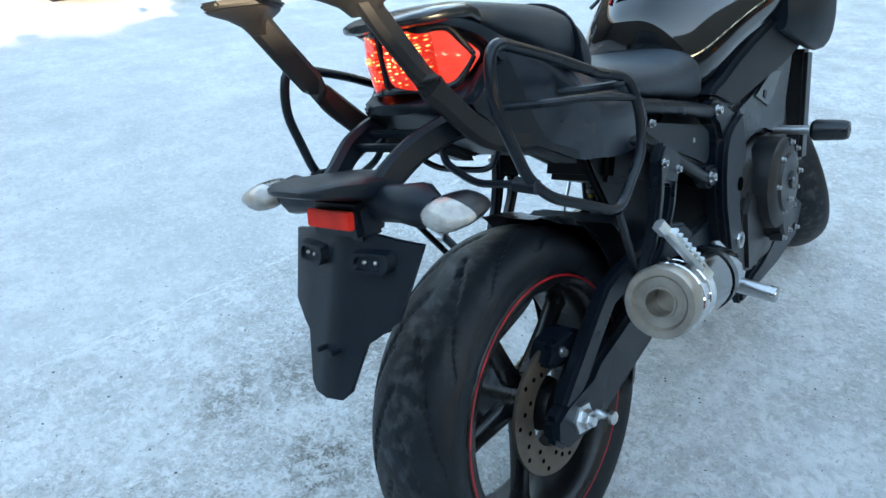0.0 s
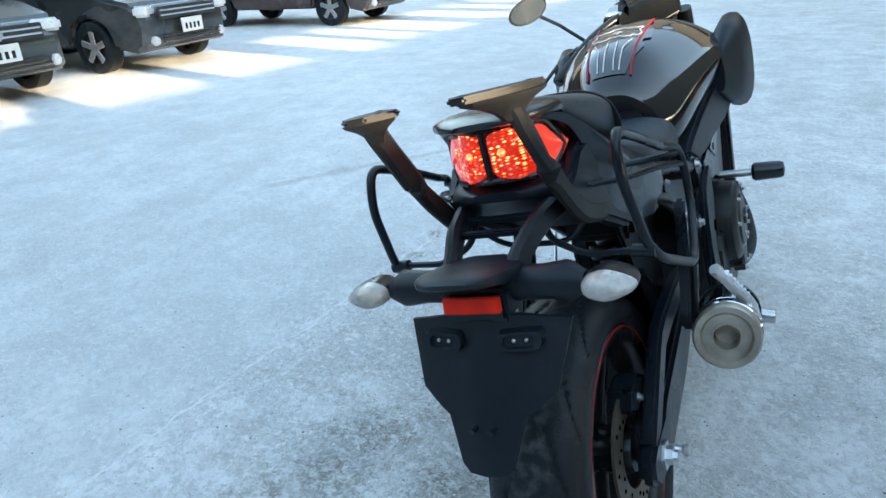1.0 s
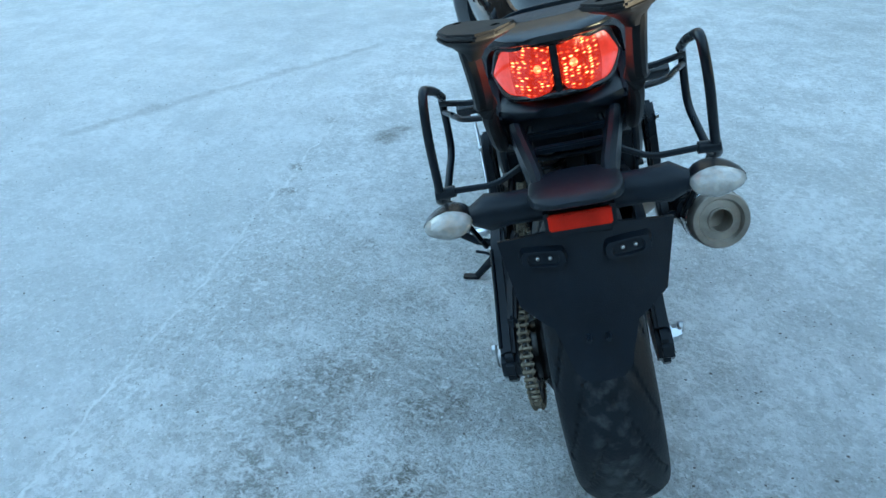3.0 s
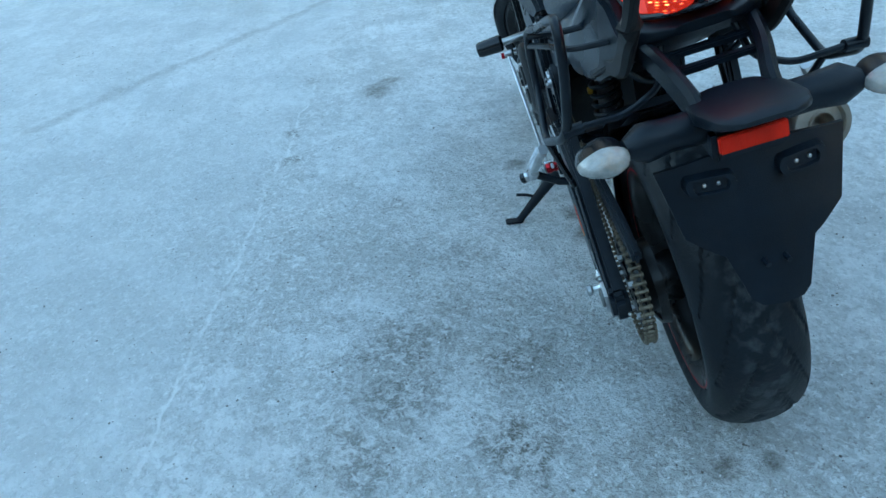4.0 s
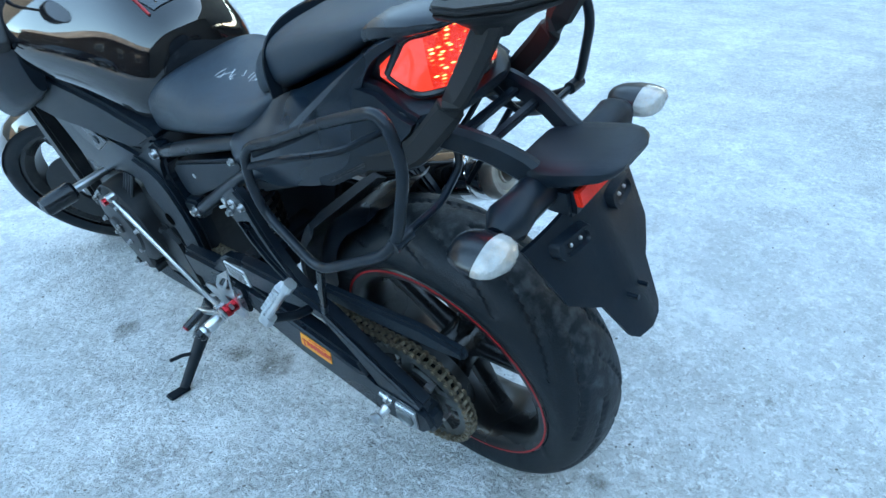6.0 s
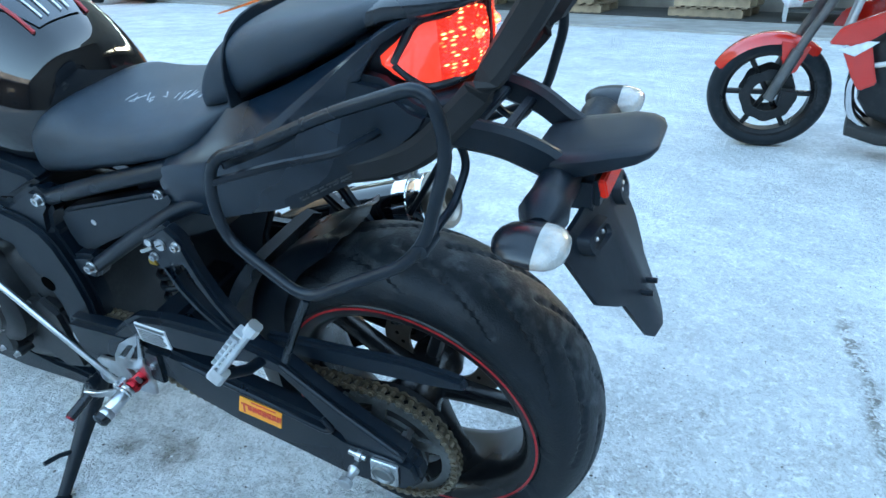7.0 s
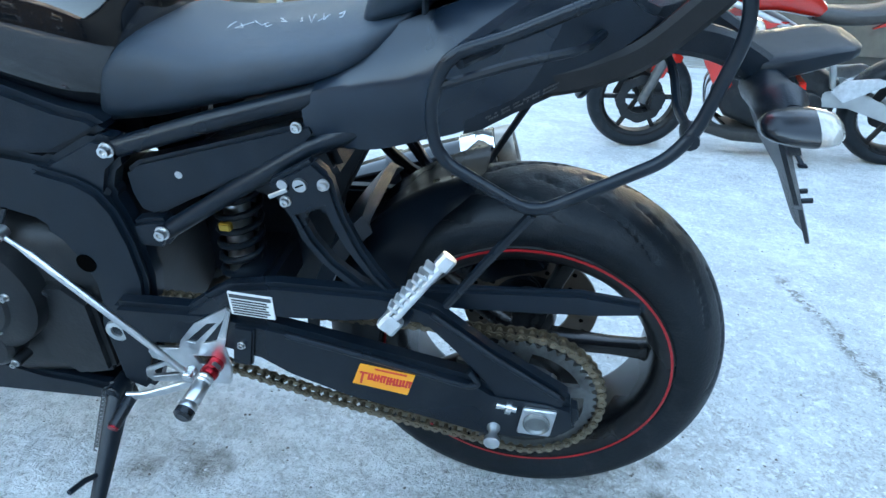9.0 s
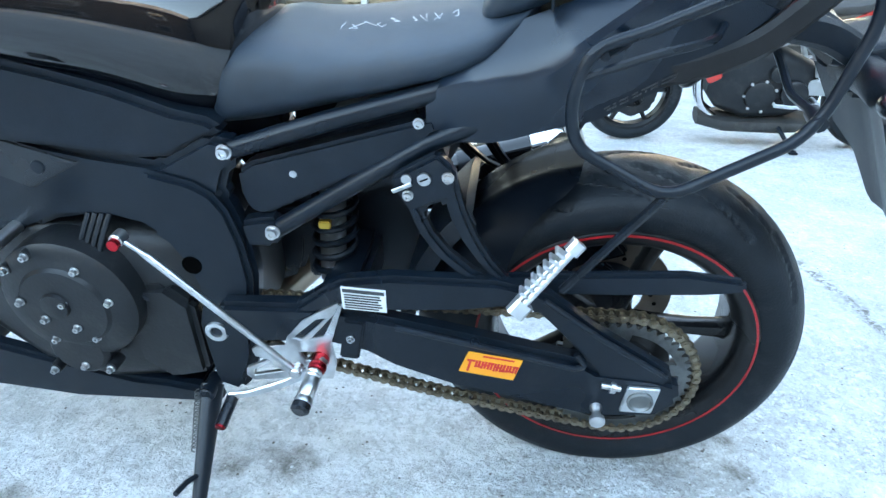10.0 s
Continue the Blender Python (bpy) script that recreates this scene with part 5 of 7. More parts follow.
    for s in (-1, 1):
        bm = bmesh.new()
        tube(bm, [(s * 0.04, -0.250, 0.780), (s * 0.095, -0.252, 0.782), (s * 0.130, -0.255, 0.783), (s * 0.155, -0.258, 0.782)], 0.013, 12, radii=[0.026, 0.025, 0.029, 0.015])
        st = part("indicator", bm, PLASTIC, root, "rear indicator with a clear lens")
        def pod(y_vals, rad):
            rows = []
            for y, r in zip(y_vals, rad):
                row = []
                for k in range(20):
                    a = 2 * math.pi * k / 20
                    c, d = math.cos(a), math.sin(a)
                    wide = 0.039 if c * s > 0 else 0.036
                    row.append((s * 0.187 + c * wide * r, y, 0.783 + d * 0.0205 * r * (1 - 0.35 * max(c * s, 0))))
                rows.append(row)
            return rows
        bm = bmesh.new()
        loft(bm, pod((-0.219, -0.224, -0.234, -0.252, -0.271), (0.25, 0.55, 0.80, 0.96, 1.0)))
        part("indicator_shell", bm, SATIN, st)
        bm = bmesh.new()
        loft(bm, pod((-0.271, -0.282, -0.292, -0.299, -0.301), (0.985, 0.95, 0.80, 0.5, 0.12)))
        part("indicator_lens", bm, CLEAR, st, "clear indicator lens", sharp=60)


def footrests(root):
    for s in (-1, 1):
        bm = bmesh.new()
        x0, x1 = s * 0.165, s * 0.188
        slab(bm, [(0.361, 0.672), (0.295, 0.712), (0.272, 0.690), (0.266, 0.655), (0.258, 0.625), (0.240, 0.580), (0.220, 0.545), (0.195, 0.512), (0.180, 0.490), (0.178, 0.474), (0.200, 0.468), (0.235, 0.492), (0.270, 0.520), (0.300, 0.550), (0.323, 0.585), (0.336, 0.622), (0.352, 0.650)], x0, x1, 0.006, holes=[[(0.319, 0.626), (0.286, 0.640), (0.278, 0.612), (0.262, 0.577), (0.240, 0.542), (0.214, 0.510), (0.246, 0.526), (0.280, 0.556), (0.303, 0.588)]])
        h = part("passenger_hanger", bm, FRAME_BLACK, root, "black forked passenger footrest hanger")
        for f, u, r in ((0.281, 0.678, 0.0062), (0.336, 0.649, 0.0058)):
            part("hanger_bolt", bolt(bmesh.new(), (x1, f, u), (s, 0, 0), r, 0.008), STEEL, h)
        if s < 0:
            lock = part("seat_lock", lathe(bmesh.new(), [(0, 0.0098), (0.004, 0.0092), (0.004, 0.0)], (x1, 0.313, 0.675), (s, 0, 0), 24), STEEL, h, "round steel seat lock")
            part("key_slot", box(bmesh.new(), (0.001, 0.012, 0.0025), Matrix.Translation((x1 + s * 0.0042, 0.313, 0.675)) @ Matrix.Rotation(radians(-25), 4, 'X')), SATIN, lock)
            bm = bmesh.new()
            lathe(bm, [(0, 0.007), (0.003, 0.007), (0.003, 0.0)], (x1, 0.337, 0.674), (s, 0, 0), 20)
            bar(bm, [(x1 + s * 0.004, 0.330, 0.668), (x1 + s * 0.005, 0.356, 0.656)], 0.006, 0.003, (s, 0, 0), 0, 0.001)
            part("helmet_hook", bm, STEEL, h)
        # folding footpeg, turned up and back
        a, b = (Vector((-0.279, 0.181, 0.533)), Vector((-0.249, 0.110, 0.621))) if s < 0 else (Vector((0.300, 0.160, 0.530)), Vector((0.256, 0.108, 0.632)))
        part("peg_stub", tube(bmesh.new(), [(s * 0.185, 0.175, 0.485), (s * 0.23, 0.175, 0.500), a], 0.009, 10), FRAME_BLACK, h)
        d = (b - a).normalized()
        n = Vector((s, 0, 0)).cross(d).normalized()
        side = n if n.y > 0 else -n
        bm = bmesh.new()
        bar(bm, [a - d * 0.006, a + d * 0.016], 0.026, 0.018, (s, 0, 0.0), 0, 0.004)
        bar(bm, [a + d * 0.012, b - d * 0.004], 0.010, 0.017, (s, 0, 0.0), 0, 0.003)
        bar(bm, [a + d * 0.012 + side * 0.010, b - d * 0.03 + side * 0.008], 0.005, 0.016, (s, 0, 0.0), 0, 0.0015)
        bar(bm, [b - d * 0.012, b + d * 0.006], 0.020, 0.018, (s, 0, 0.0), 0, 0.004)
        pg = part("passenger_footpeg", bm, PEG_ALU, h, "folded aluminium passenger footpeg")
        def tooth(bm, k):
            box(bm, (0.017, 0.016, 0.0048), Matrix.Translation(a + d * (0.026 + 0.0118 * k) + side * 0.010) @ Matrix.Rotation(math.atan2(side.z, side.y), 4, 'X'), 0.0008)
        each("peg_tooth", 7, tooth, PEG_ALU, pg)
    # rider footrest set, left: plate, peg, gear lever and linkage
    bm = bmesh.new()
    slab(bm, [(0.441, 0.462), (0.447, 0.467), (0.468, 0.454), (0.507, 0.428), (0.537, 0.391), (0.543, 0.374), (0.590, 0.368), (0.600, 0.360), (0.596, 0.346), (0.575, 0.340), (0.615, 0.318), (0.618, 0.302), (0.606, 0.292), (0.545, 0.302), (0.47, 0.308), (0.462, 0.34), (0.466, 0.385)], -0.208, -0.200, 0.0015, holes=[[(0.468, 0.436), (0.485, 0.432), (0.526, 0.392), (0.512, 0.390)], [(0.455, 0.444), (0.462, 0.436), (0.498, 0.392), (0.476, 0.398)], [(0.484, 0.366), (0.520, 0.362), (0.512, 0.345), (0.480, 0.348)], [(0.552, 0.318), (0.575, 0.332), (0.604, 0.315), (0.604, 0.304)]])
    rs = part("rearset_plate", bm, ALU, root, "machined aluminium footrest plate")
    bm = bmesh.new()
    lathe(bm, [(0, 0.012), (0.01, 0.014), (0.022, 0.0125), (0.026, 0.0145), (0.032, 0.0145), (0.038, 0.012), (0.038, 0)], (-0.20, 0.485, 0.352), (-1, 0.03, 0), 20)
    part("peg_collar", bm, ANODISED, rs, "red anodised collar")
    bm = bmesh.new()
    lathe(bm, [(0, 0.0), (0, 0.012), (0.004, 0.0138), (0.007, 0.0118), (0.010, 0.0138), (0.013, 0.0118), (0.016, 0.0132), (0.046, 0.0132), (0.048, 0.0118), (0.051, 0.0140), (0.060, 0.0140), (0.064, 0.012), (0.064, 0)], (-0.238, 0.487, 0.352), (-0.95, 0.08, -0.18), 24)
    peg = part("rider_footpeg", bm, ALU, rs, "knurled aluminium rider footpeg")
    bm = bmesh.new()
    lathe(bm, [(0.0, 0.0146), (0.010, 0.0146), (0.014, 0.010), (0.014, 0)], Vector((-0.238, 0.487, 0.352)) + Vector((-0.95, 0.08, -0.18)).normalized() * 0.060, (-0.95, 0.08, -0.18), 20)
    part("peg_cap", bm, SATIN, peg)
    bm = bmesh.new()
    bar(bm, [(-0.222, 0.475, 0.362), (-0.226, 0.53, 0.318), (-0.232, 0.61, 0.284), (-0.236, 0.640, 0.282)], 0.014, 0.008, (1, 0, 0), 0.02, 0.002)
    lever = part("gear_lever", bm, ALU, rs, "aluminium gear lever")
    bm = bmesh.new()
    cyl(bm, (-0.23, 0.636, 0.278), (-0.285, 0.640, 0.262), 0.010, 14)
    toe = part("toe_peg", bm, SATIN, lever)
    part("toe_ring", cyl(bmesh.new(), (-0.283, 0.640, 0.2626), (-0.288, 0.6403, 0.2612), 0.0085, 14), ANODISED, toe, "red anodised end ring")
    bm = bmesh.new()
    tube(bm, [(-0.232, 0.520, 0.345), (-0.233, 0.528, 0.355), (-0.248, 0.700, 0.562), (-0.249, 0.712, 0.574), (-0.250, 0.735, 0.594)], 0.0052, 10, radii=[0.0035, 0.0052, 0.0058, 0.0035, 0.0035])
    rod = part("shift_rod", bm, ALU, root, "polished gear shift rod")
    for p in ((-0.250, 0.735, 0.594), (-0.232, 0.520, 0.345)):
        part("rod_joint", cyl(bmesh.new(), (p[0] - 0.010, p[1], p[2]), (p[0] + 0.012, p[1], p[2]), 0.010, 12, bev=0.002), STEEL, rod)
    bm = bmesh.new()
    cyl(bm, (-0.268, 0.735, 0.592), (-0.255, 0.735, 0.592), 0.0085, 12)
    part("joint_bolt", bm, ANODISED, rod)
    # right-hand footrest plate
    bm = bmesh.new()
    slab(bm, [(0.443, 0.462), (0.470, 0.452), (0.525, 0.405), (0.560, 0.362), (0.612, 0.318), (0.598, 0.300), (0.47, 0.296), (0.450, 0.40)], 0.200, 0.208, 0.0015)
    rr = part("rearset_plate", bm, ALU, root, "machined aluminium footrest plate")
    bm = bmesh.new()
    cyl(bm, (0.208, 0.487, 0.352), (0.31, 0.487, 0.335), 0.0165, 20, bev=0.002)
    part("rider_footpeg", bm, ALU, rr)


def side_stand(root):
    # ends on the ground in the leaning machine's own frame
    Ri = BIKE_POSE.inverted()
    foot = Ri @ Vector((-0.358, 0.69, -0.006))
    top = Vector((-0.165, 0.705, 0.225))
    bm = bmesh.new()
    tube(bm, [top, top.lerp(foot, 0.25), top.lerp(foot, 0.5), top.lerp(foot, 0.92), foot], 0.013, 12, radii=[0.021, 0.019, 0.016, 0.012, 0.012], flat=0.75)
    st = part("side_stand", bm, FRAME_BLACK, root, "black side stand resting on the snow")
    bm = bmesh.new()
    box(bm, (0.055, 0.030, 0.008), Matrix.Translation(foot) @ Matrix.Rotation(LEAN, 4, 'Y') @ Matrix.Translation((-0.018, 0, -0.004)), 0.003)
    part("stand_foot", bm, FRAME_BLACK, st)
    bm = bmesh.new()
    k = top.lerp(foot, 0.62)
    tube(bm, [k, k + Vector((-0.03, 0.012, 0.012)), k + Vector((-0.06, 0.016, 0.02))], 0.005, 8)
    part("stand_tang", bm, FRAME_BLACK, st)
    bm = bmesh.new()
    a, b = top + Vector((-0.018, 0.02, 0.0)), top.lerp(foot, 0.42) + Vector((-0.016, 0.014, 0))
    pts = []
    for k in range(90):
        p = a.lerp(b, k / 89)
        pts.append(p + Vector((0.005 * math.cos(k * 1.1), 0.005 * math.sin(k * 1.1), 0)))
    tube(bm, pts, 0.0013, 5)
    part("stand_spring", bm, SPROCKET, st)
    bm = bmesh.new()
    cyl(bm, top + Vector((0.02, 0, 0)), top + Vector((-0.03, 0, 0)), 0.014, 16, bev=0.002)
    part("stand_pivot", bm, FRAME_BLACK, st)


def engine(root):
    bm = bmesh.new()
    rows = [section(f, h, lo, hi, 24, 5.0) for f, h, lo, hi in ((0.66, 0.13, 0.26, 0.50), (0.74, 0.17, 0.22, 0.55), (0.90, 0.18, 0.20, 0.56), (1.02, 0.17, 0.22, 0.62), (1.12, 0.15, 0.28, 0.70), (1.18, 0.12, 0.36, 0.70))]
    eng = part("engine", loft(bm, rows), ENGINE, root, "black four-cylinder engine with round covers")
    OUT, K = 0.018, 0.977
    def near(f, u):
        return 0.189 + (f - 0.189) * K, 1.082 + (u - 1.082) * K
    covers = []
    for s in (-1, 1):
        bm = bmesh.new()
        lathe(bm, [(-0.03, 0.115), (0, 0.114), (0.022, 0.112), (0.032, 0.100), (0.034, 0.075), (0.040, 0.070), (0.042, 0.0)], (s * (0.165 + OUT), *near(0.905, 0.418)), (s, 0, 0), 48)
        c = part("engine_cover", bm, ENGINE, eng, "round black alternator cover")
        bm = bmesh.new()
        lathe(bm, [(-0.05, 0.056), (0, 0.054), (0.026, 0.052), (0.033, 0.044), (0.034, 0.0)], (s * (0.165 + OUT), *near(0.918, 0.318)), (s, 0, 0), 36)
        part("starter_cover", bm, ENGINE, eng)
        for f, u in ((0.985, 0.485), (0.941, 0.514), (0.865, 0.492), (0.974, 0.429), (0.899, 0.431), (0.942, 0.396), (0.891, 0.381), (0.826, 0.433), (0.869, 0.356), (0.945, 0.346), (0.974, 0.272), (0.912, 0.288), (0.867, 0.284)):
            inner = math.hypot(f - 0.915, u - 0.425) < 0.06
            boss = 0.036 if inner else 0.028
            f, u = near(f, u)
            bm = bmesh.new()
            lathe(bm, [(0, 0.0105), (boss, 0.0095), (boss + 0.001, 0.0075), (boss + 0.001, 0.0)], (s * (0.170 + OUT), f, u), (s, 0, 0), 14)
            part("bolt_boss", bm, ENGINE, c)
            part("cover_bolt", bolt(bmesh.new(), (s * (0.1705 + OUT + boss), f, u), (s, 0, 0), 0.0052, 0.009), STEEL, c)
        bm = bmesh.new()
        lathe(bm, [(0, 0.024), (0.006, 0.022), (0.008, 0.010), (0.008, 0.0)], (s * (0.206 + OUT), *near(0.915, 0.425)), (s, 0, 0), 24)
        part("timing_plug", bm, ENGINE, c)
        bm = bmesh.new()
        slab(bm, [(0.70, 0.27), (0.70, 0.42), (0.74, 0.455), (0.80, 0.45), (0.83, 0.40), (0.82, 0.29), (0.77, 0.25)], s * 0.15, s * 0.182, 0.010)
        part("sprocket_cover", bm, ENGINE, eng)
    def cable(bm, k):
        o = 0.011 * k
        tube(bm, [(-0.165, 0.800 + o, 0.580), (-0.186, 0.826 + o, 0.518), (-0.190, 0.812 + o, 0.476), (-0.188, 0.785 + o, 0.445), (-0.165, 0.750 + o, 0.405)], 0.0046, 8, 0.04)
    each("cable", 4, cable, SATIN, eng, "black cable")
    pan = part("belly_pan", box(bmesh.new(), (0.28, 0.38, 0.02), Matrix.Translation((0, 0.95, 0.165)), 0.006), PLASTIC, root, "black belly pan under the engine")
    for s in (-1, 1):
        part("pan_side", slab(bmesh.new(), [(0.700, 0.178), (0.705, 0.208), (0.80, 0.222), (0.86, 0.225), (1.02, 0.262), (1.16, 0.30), (1.22, 0.26), (1.15, 0.180), (0.98, 0.165)], s * 0.135, s * 0.165, 0.008), PLASTIC, pan)
    bm = bmesh.new()
    box(bm, (0.36, 0.06, 0.30), Matrix.Translation((0, 1.20, 0.55)) @ Matrix.Rotation(radians(-12), 4, 'X'), 0.01)
    part("radiator", bm, ENGINE, root, "black radiator")


def sliders(root):
    for s in (-1, 1):
        bm = bmesh.new()
        lathe(bm, [(0, 0.0), (0, 0.020), (0.008, 0.026), (0.070, 0.024), (0.080, 0.020), (0.084, 0.0)], (s * 0.250, 0.965, 0.545), (s, 0.02, -0.02), 24)
        sl = part("frame_slider", bm, SATIN, root, "black frame slider")
        part("slider_stem", cyl(bmesh.new(), (s * 0.165, 0.962, 0.548), (s * 0.252, 0.965, 0.545), 0.011, 14), ALU, sl)


def exhaust(root):
    end, ax = Vector((0.266, 0.062, 0.515)), Vector((-0.10, 0.93, -0.27)).normalized()
    bm = bmesh.new()
    prof = [(0.028, 0.050), (0.03, 0.056), (0.20, 0.058), (0.30, 0.054), (0.37, 0.040), (0.42, 0.028)]
    lathe(bm, prof, end, ax, 40)
    mf = part("muffler", bm, CARBON, root, "short black muffler with a steel end cap")
    bm = bmesh.new()
    lathe(bm, [(0.032, 0.0575), (0.006, 0.0575), (0.0, 0.054), (0.0, 0.044), (0.008, 0.040), (0.006, 0.026), (0.001, 0.025), (0.001, 0.022), (0.05, 0.022), (0.05, 0.0)], end, ax, 40)
    part("end_cap", bm, mat("sooty_steel", (0.42, 0.38, 0.33), 0.42, 0.8, dirt=(0.10, 0.09, 0.08), dirt_amount=0.5), mf, "brushed steel end cap")
    bm = bmesh.new()
    lathe(bm, [(0.22, 0.060), (0.245, 0.060), (0.245, 0.056), (0.22, 0.056)], end, ax, 40, closed=True)
    part("strap", bm, SATIN, mf, "black strap")
    part("outlet_sleeve", lathe(bmesh.new(), [(0.034, 0.0570), (0.036, 0.0592), (0.060, 0.0595), (0.062, 0.0580), (0.066, 0.0580), (0.068, 0.0596), (0.098, 0.0598), (0.100, 0.0575)], end, ax, 40, closed=True), CHROME, mf, "polished steel outlet sleeve")
    bm = bmesh.new()
    tube(bm, [end + ax * 0.40, (0.20, 0.50, 0.36), (0.15, 0.62, 0.25), (0.08, 0.74, 0.16), (0.05, 0.90, 0.15)], 0.026, 16, 0.08)
    part("exhaust_pipe", bm, mat("pipe_steel", (0.35, 0.29, 0.23), 0.35, 0.9), root, "stained steel exhaust pipe")


def front_end(root):
    c = (0, 1.49, 0.295)
    wheel = part("front_wheel", lathe(bmesh.new(), [(-0.05, 0.236), (-0.05, 0.222), (-0.03, 0.20), (0.03, 0.20), (0.05, 0.222), (0.05, 0.236), (-0.05, 0.240)], c, (1, 0, 0), 64, closed=True), WHEEL_BLACK, root)
    part("tyre", tyre(bmesh.new(), c, 0.303, 0.066, 0.235, 64), RUBBER, wheel)
    for k in range(5):
        a = 2 * math.pi * k / 5
        bm = bmesh.new()
        bar(bm, [(0, c[1], c[2]), (0, c[1] + 0.21 * math.cos(a), c[2] + 0.21 * math.sin(a))], 0.046, 0.034, (1, 0, 0), 0, 0.006)
        part("spoke", bm, WHEEL_BLACK, wheel)
    for s in (-1, 1):
        bm = bmesh.new()
        lathe(bm, [(0, 0.075), (0, 0.155), (0.005, 0.155), (0.005, 0.075)], (s * 0.07, c[1], c[2]), (s, 0, 0), 40, closed=True)
        part("brake_disc", bm, ENGINE, wheel)
        bm = bmesh.new()
        tube(bm, [(s * 0.105, 1.49, 0.28), (s * 0.105, 1.37, 0.53), (s * 0.105, 1.365, 0.54), (s * 0.105, 1.17, 0.985)], 0.029, 16, radii=[0.029, 0.029, 0.0225, 0.0225])
        part("fork_leg", bm, mat("fork_dark", (0.03, 0.028, 0.026), 0.3, 0.6), root)
    bm = bmesh.new()
    rows = []
    for k in range(12):
        a = radians(-60 + 115 * k / 11)
        r = 0.322
        rows.append([bm.verts.new((s, c[1] - r * math.sin(a) + 0.02 * (abs(s) / 0.07) ** 2 * math.sin(a), c[2] + r * math.cos(a) - 0.03 * (abs(s) / 0.07) ** 2)) for s in (-0.07, -0.045, -0.02, 0.02, 0.045, 0.07)])
    for a, b in zip(rows, rows[1:]):
        for q in range(5):
            bm.faces.new((a[q], a[q + 1], b[q + 1], b[q]))
    bmesh.ops.solidify(bm, geom=bm.faces[:], thickness=0.003)
    part("front_mudguard", bm, GLOSS, root)
    bm = bmesh.new()
    tube(bm, [(-0.36, 1.10, 0.995), (-0.22, 1.15, 1.045), (-0.12, 1.18, 1.06), (0.12, 1.18, 1.06), (0.22, 1.15, 1.045), (0.36, 1.10, 0.995)], 0.0125, 12, 0.05)
    hb = part("handlebar", bm, SATIN, root, "black handlebar with rubber grips")
    for s in (-1, 1):
        bm = bmesh.new()
        lathe(bm, [(0, 0), (0, 0.014), (0.006, 0.018), (0.118, 0.016), (0.125, 0.019), (0.13, 0.0)], (s * 0.365, 1.098, 0.993), (-s * 0.94, 0.30, 0.30), 16)
        part("grip", bm, GRIP_RUBBER, hb)
        bm = bmesh.new()
        tube(bm, [(s * 0.24, 1.16, 1.045), (s * 0.30, 1.18, 1.035), (s * 0.39, 1.165, 1.0)], 0.0055, 8)
        part("lever", bm, SATIN, hb)
        bm = bmesh.new()
        tube(bm, [(s * 0.21, 1.16, 1.045), (s * 0.25, 1.20, 1.13), (s * 0.31, 1.18, 1.20)], 0.0055, 8)
        mr = part("mirror", bm, SATIN, root, "rear-view mirror")
        bm = bmesh.new()
        rows = [[(s * 0.33 + 0.062 * k2 * math.cos(2 * math.pi * k / 20), y, 1.215 + 0.036 * k2 * math.sin(2 * math.pi * k / 20)) for k in range(20)] for y, k2 in ((1.155, 0.97), (1.157, 1.0), (1.185, 0.9), (1.20, 0.5))]
        part("mirror_shell", loft(bm, rows), SATIN, mr)
        bm = bmesh.new()
        rows = [[(s * 0.33 + 0.056 * math.cos(2 * math.pi * k / 20), y, 1.215 + 0.031 * math.sin(2 * math.pi * k / 20)) for k in range(20)] for y in (1.1535, 1.1555)]
        part("mirror_glass", loft(bm, rows), CHROME, mr)
    bm = bmesh.new()
    rows = [section(f, h, lo, hi, 24, 3.0) for f, h, lo, hi in ((1.16, 0.10, 0.97, 1.08), (1.24, 0.13, 0.86, 1.10), (1.33, 0.12, 0.84, 1.05), (1.38, 0.08, 0.88, 0.99))]
    part("headlamp_cowl", loft(bm, rows), GLOSS, root, "black headlamp cowl")
    bm = bmesh.new()
    box(bm, (0.15, 0.05, 0.08), Matrix.Translation((0, 1.17, 1.075)) @ Matrix.Rotation(radians(50), 4, 'X'), 0.012)
    part("instrument", bm, SATIN, root)
    # the bars are turned to the left
    foot, head = Vector((0, 1.36, 0.53)), Vector((0, 1.17, 0.985))
    turn = Matrix.Translation(head) @ Matrix.Rotation(radians(40), 4, head - foot) @ Matrix.Translation(-head)
    for ob in root.children:
        if ob.name.split(".")[0] in ("front_wheel", "fork_leg", "front_mudguard", "handlebar", "mirror", "headlamp_cowl", "instrument"):
            ob.matrix_basis = turn


wheel_rear(bike)
swingarm(bike)
chain(bike)
hugger(bike)
subframe(bike)
tank(bike)
seats(bike)
tail(bike)
grab_rails(bike)
pannier_stays(bike)
tail_tidy(bike)
footrests(bike)
side_stand(bike)
engine(bike)
sliders(bike)
exhaust(bike)
front_end(bike)

# ---- trim the machine's height and length about the wheels ----
for ob in bike.children_recursive:
    top = ob
    while top.parent is not bike:
        top = top.parent
    if ob.type == 'MESH' and top.name.split(".")[0] not in ("rear_wheel", "brake_caliper", "swingarm", "rider_seat", "fuel_tank", "front_wheel", "drive_chain", "side_stand", "tail_fairing", "rear_lamp", "tail_cap", "grab_rail", "pannier_stay", "stay_crossbar", "fender_arm", "fender_platform", "plate_holder", "reflector", "plate_lamp", "indicator", "muffler", "exhaust_pipe"):
        ob.data.transform(Matrix.Diagonal((1, 0.993, 0.986, 1)))

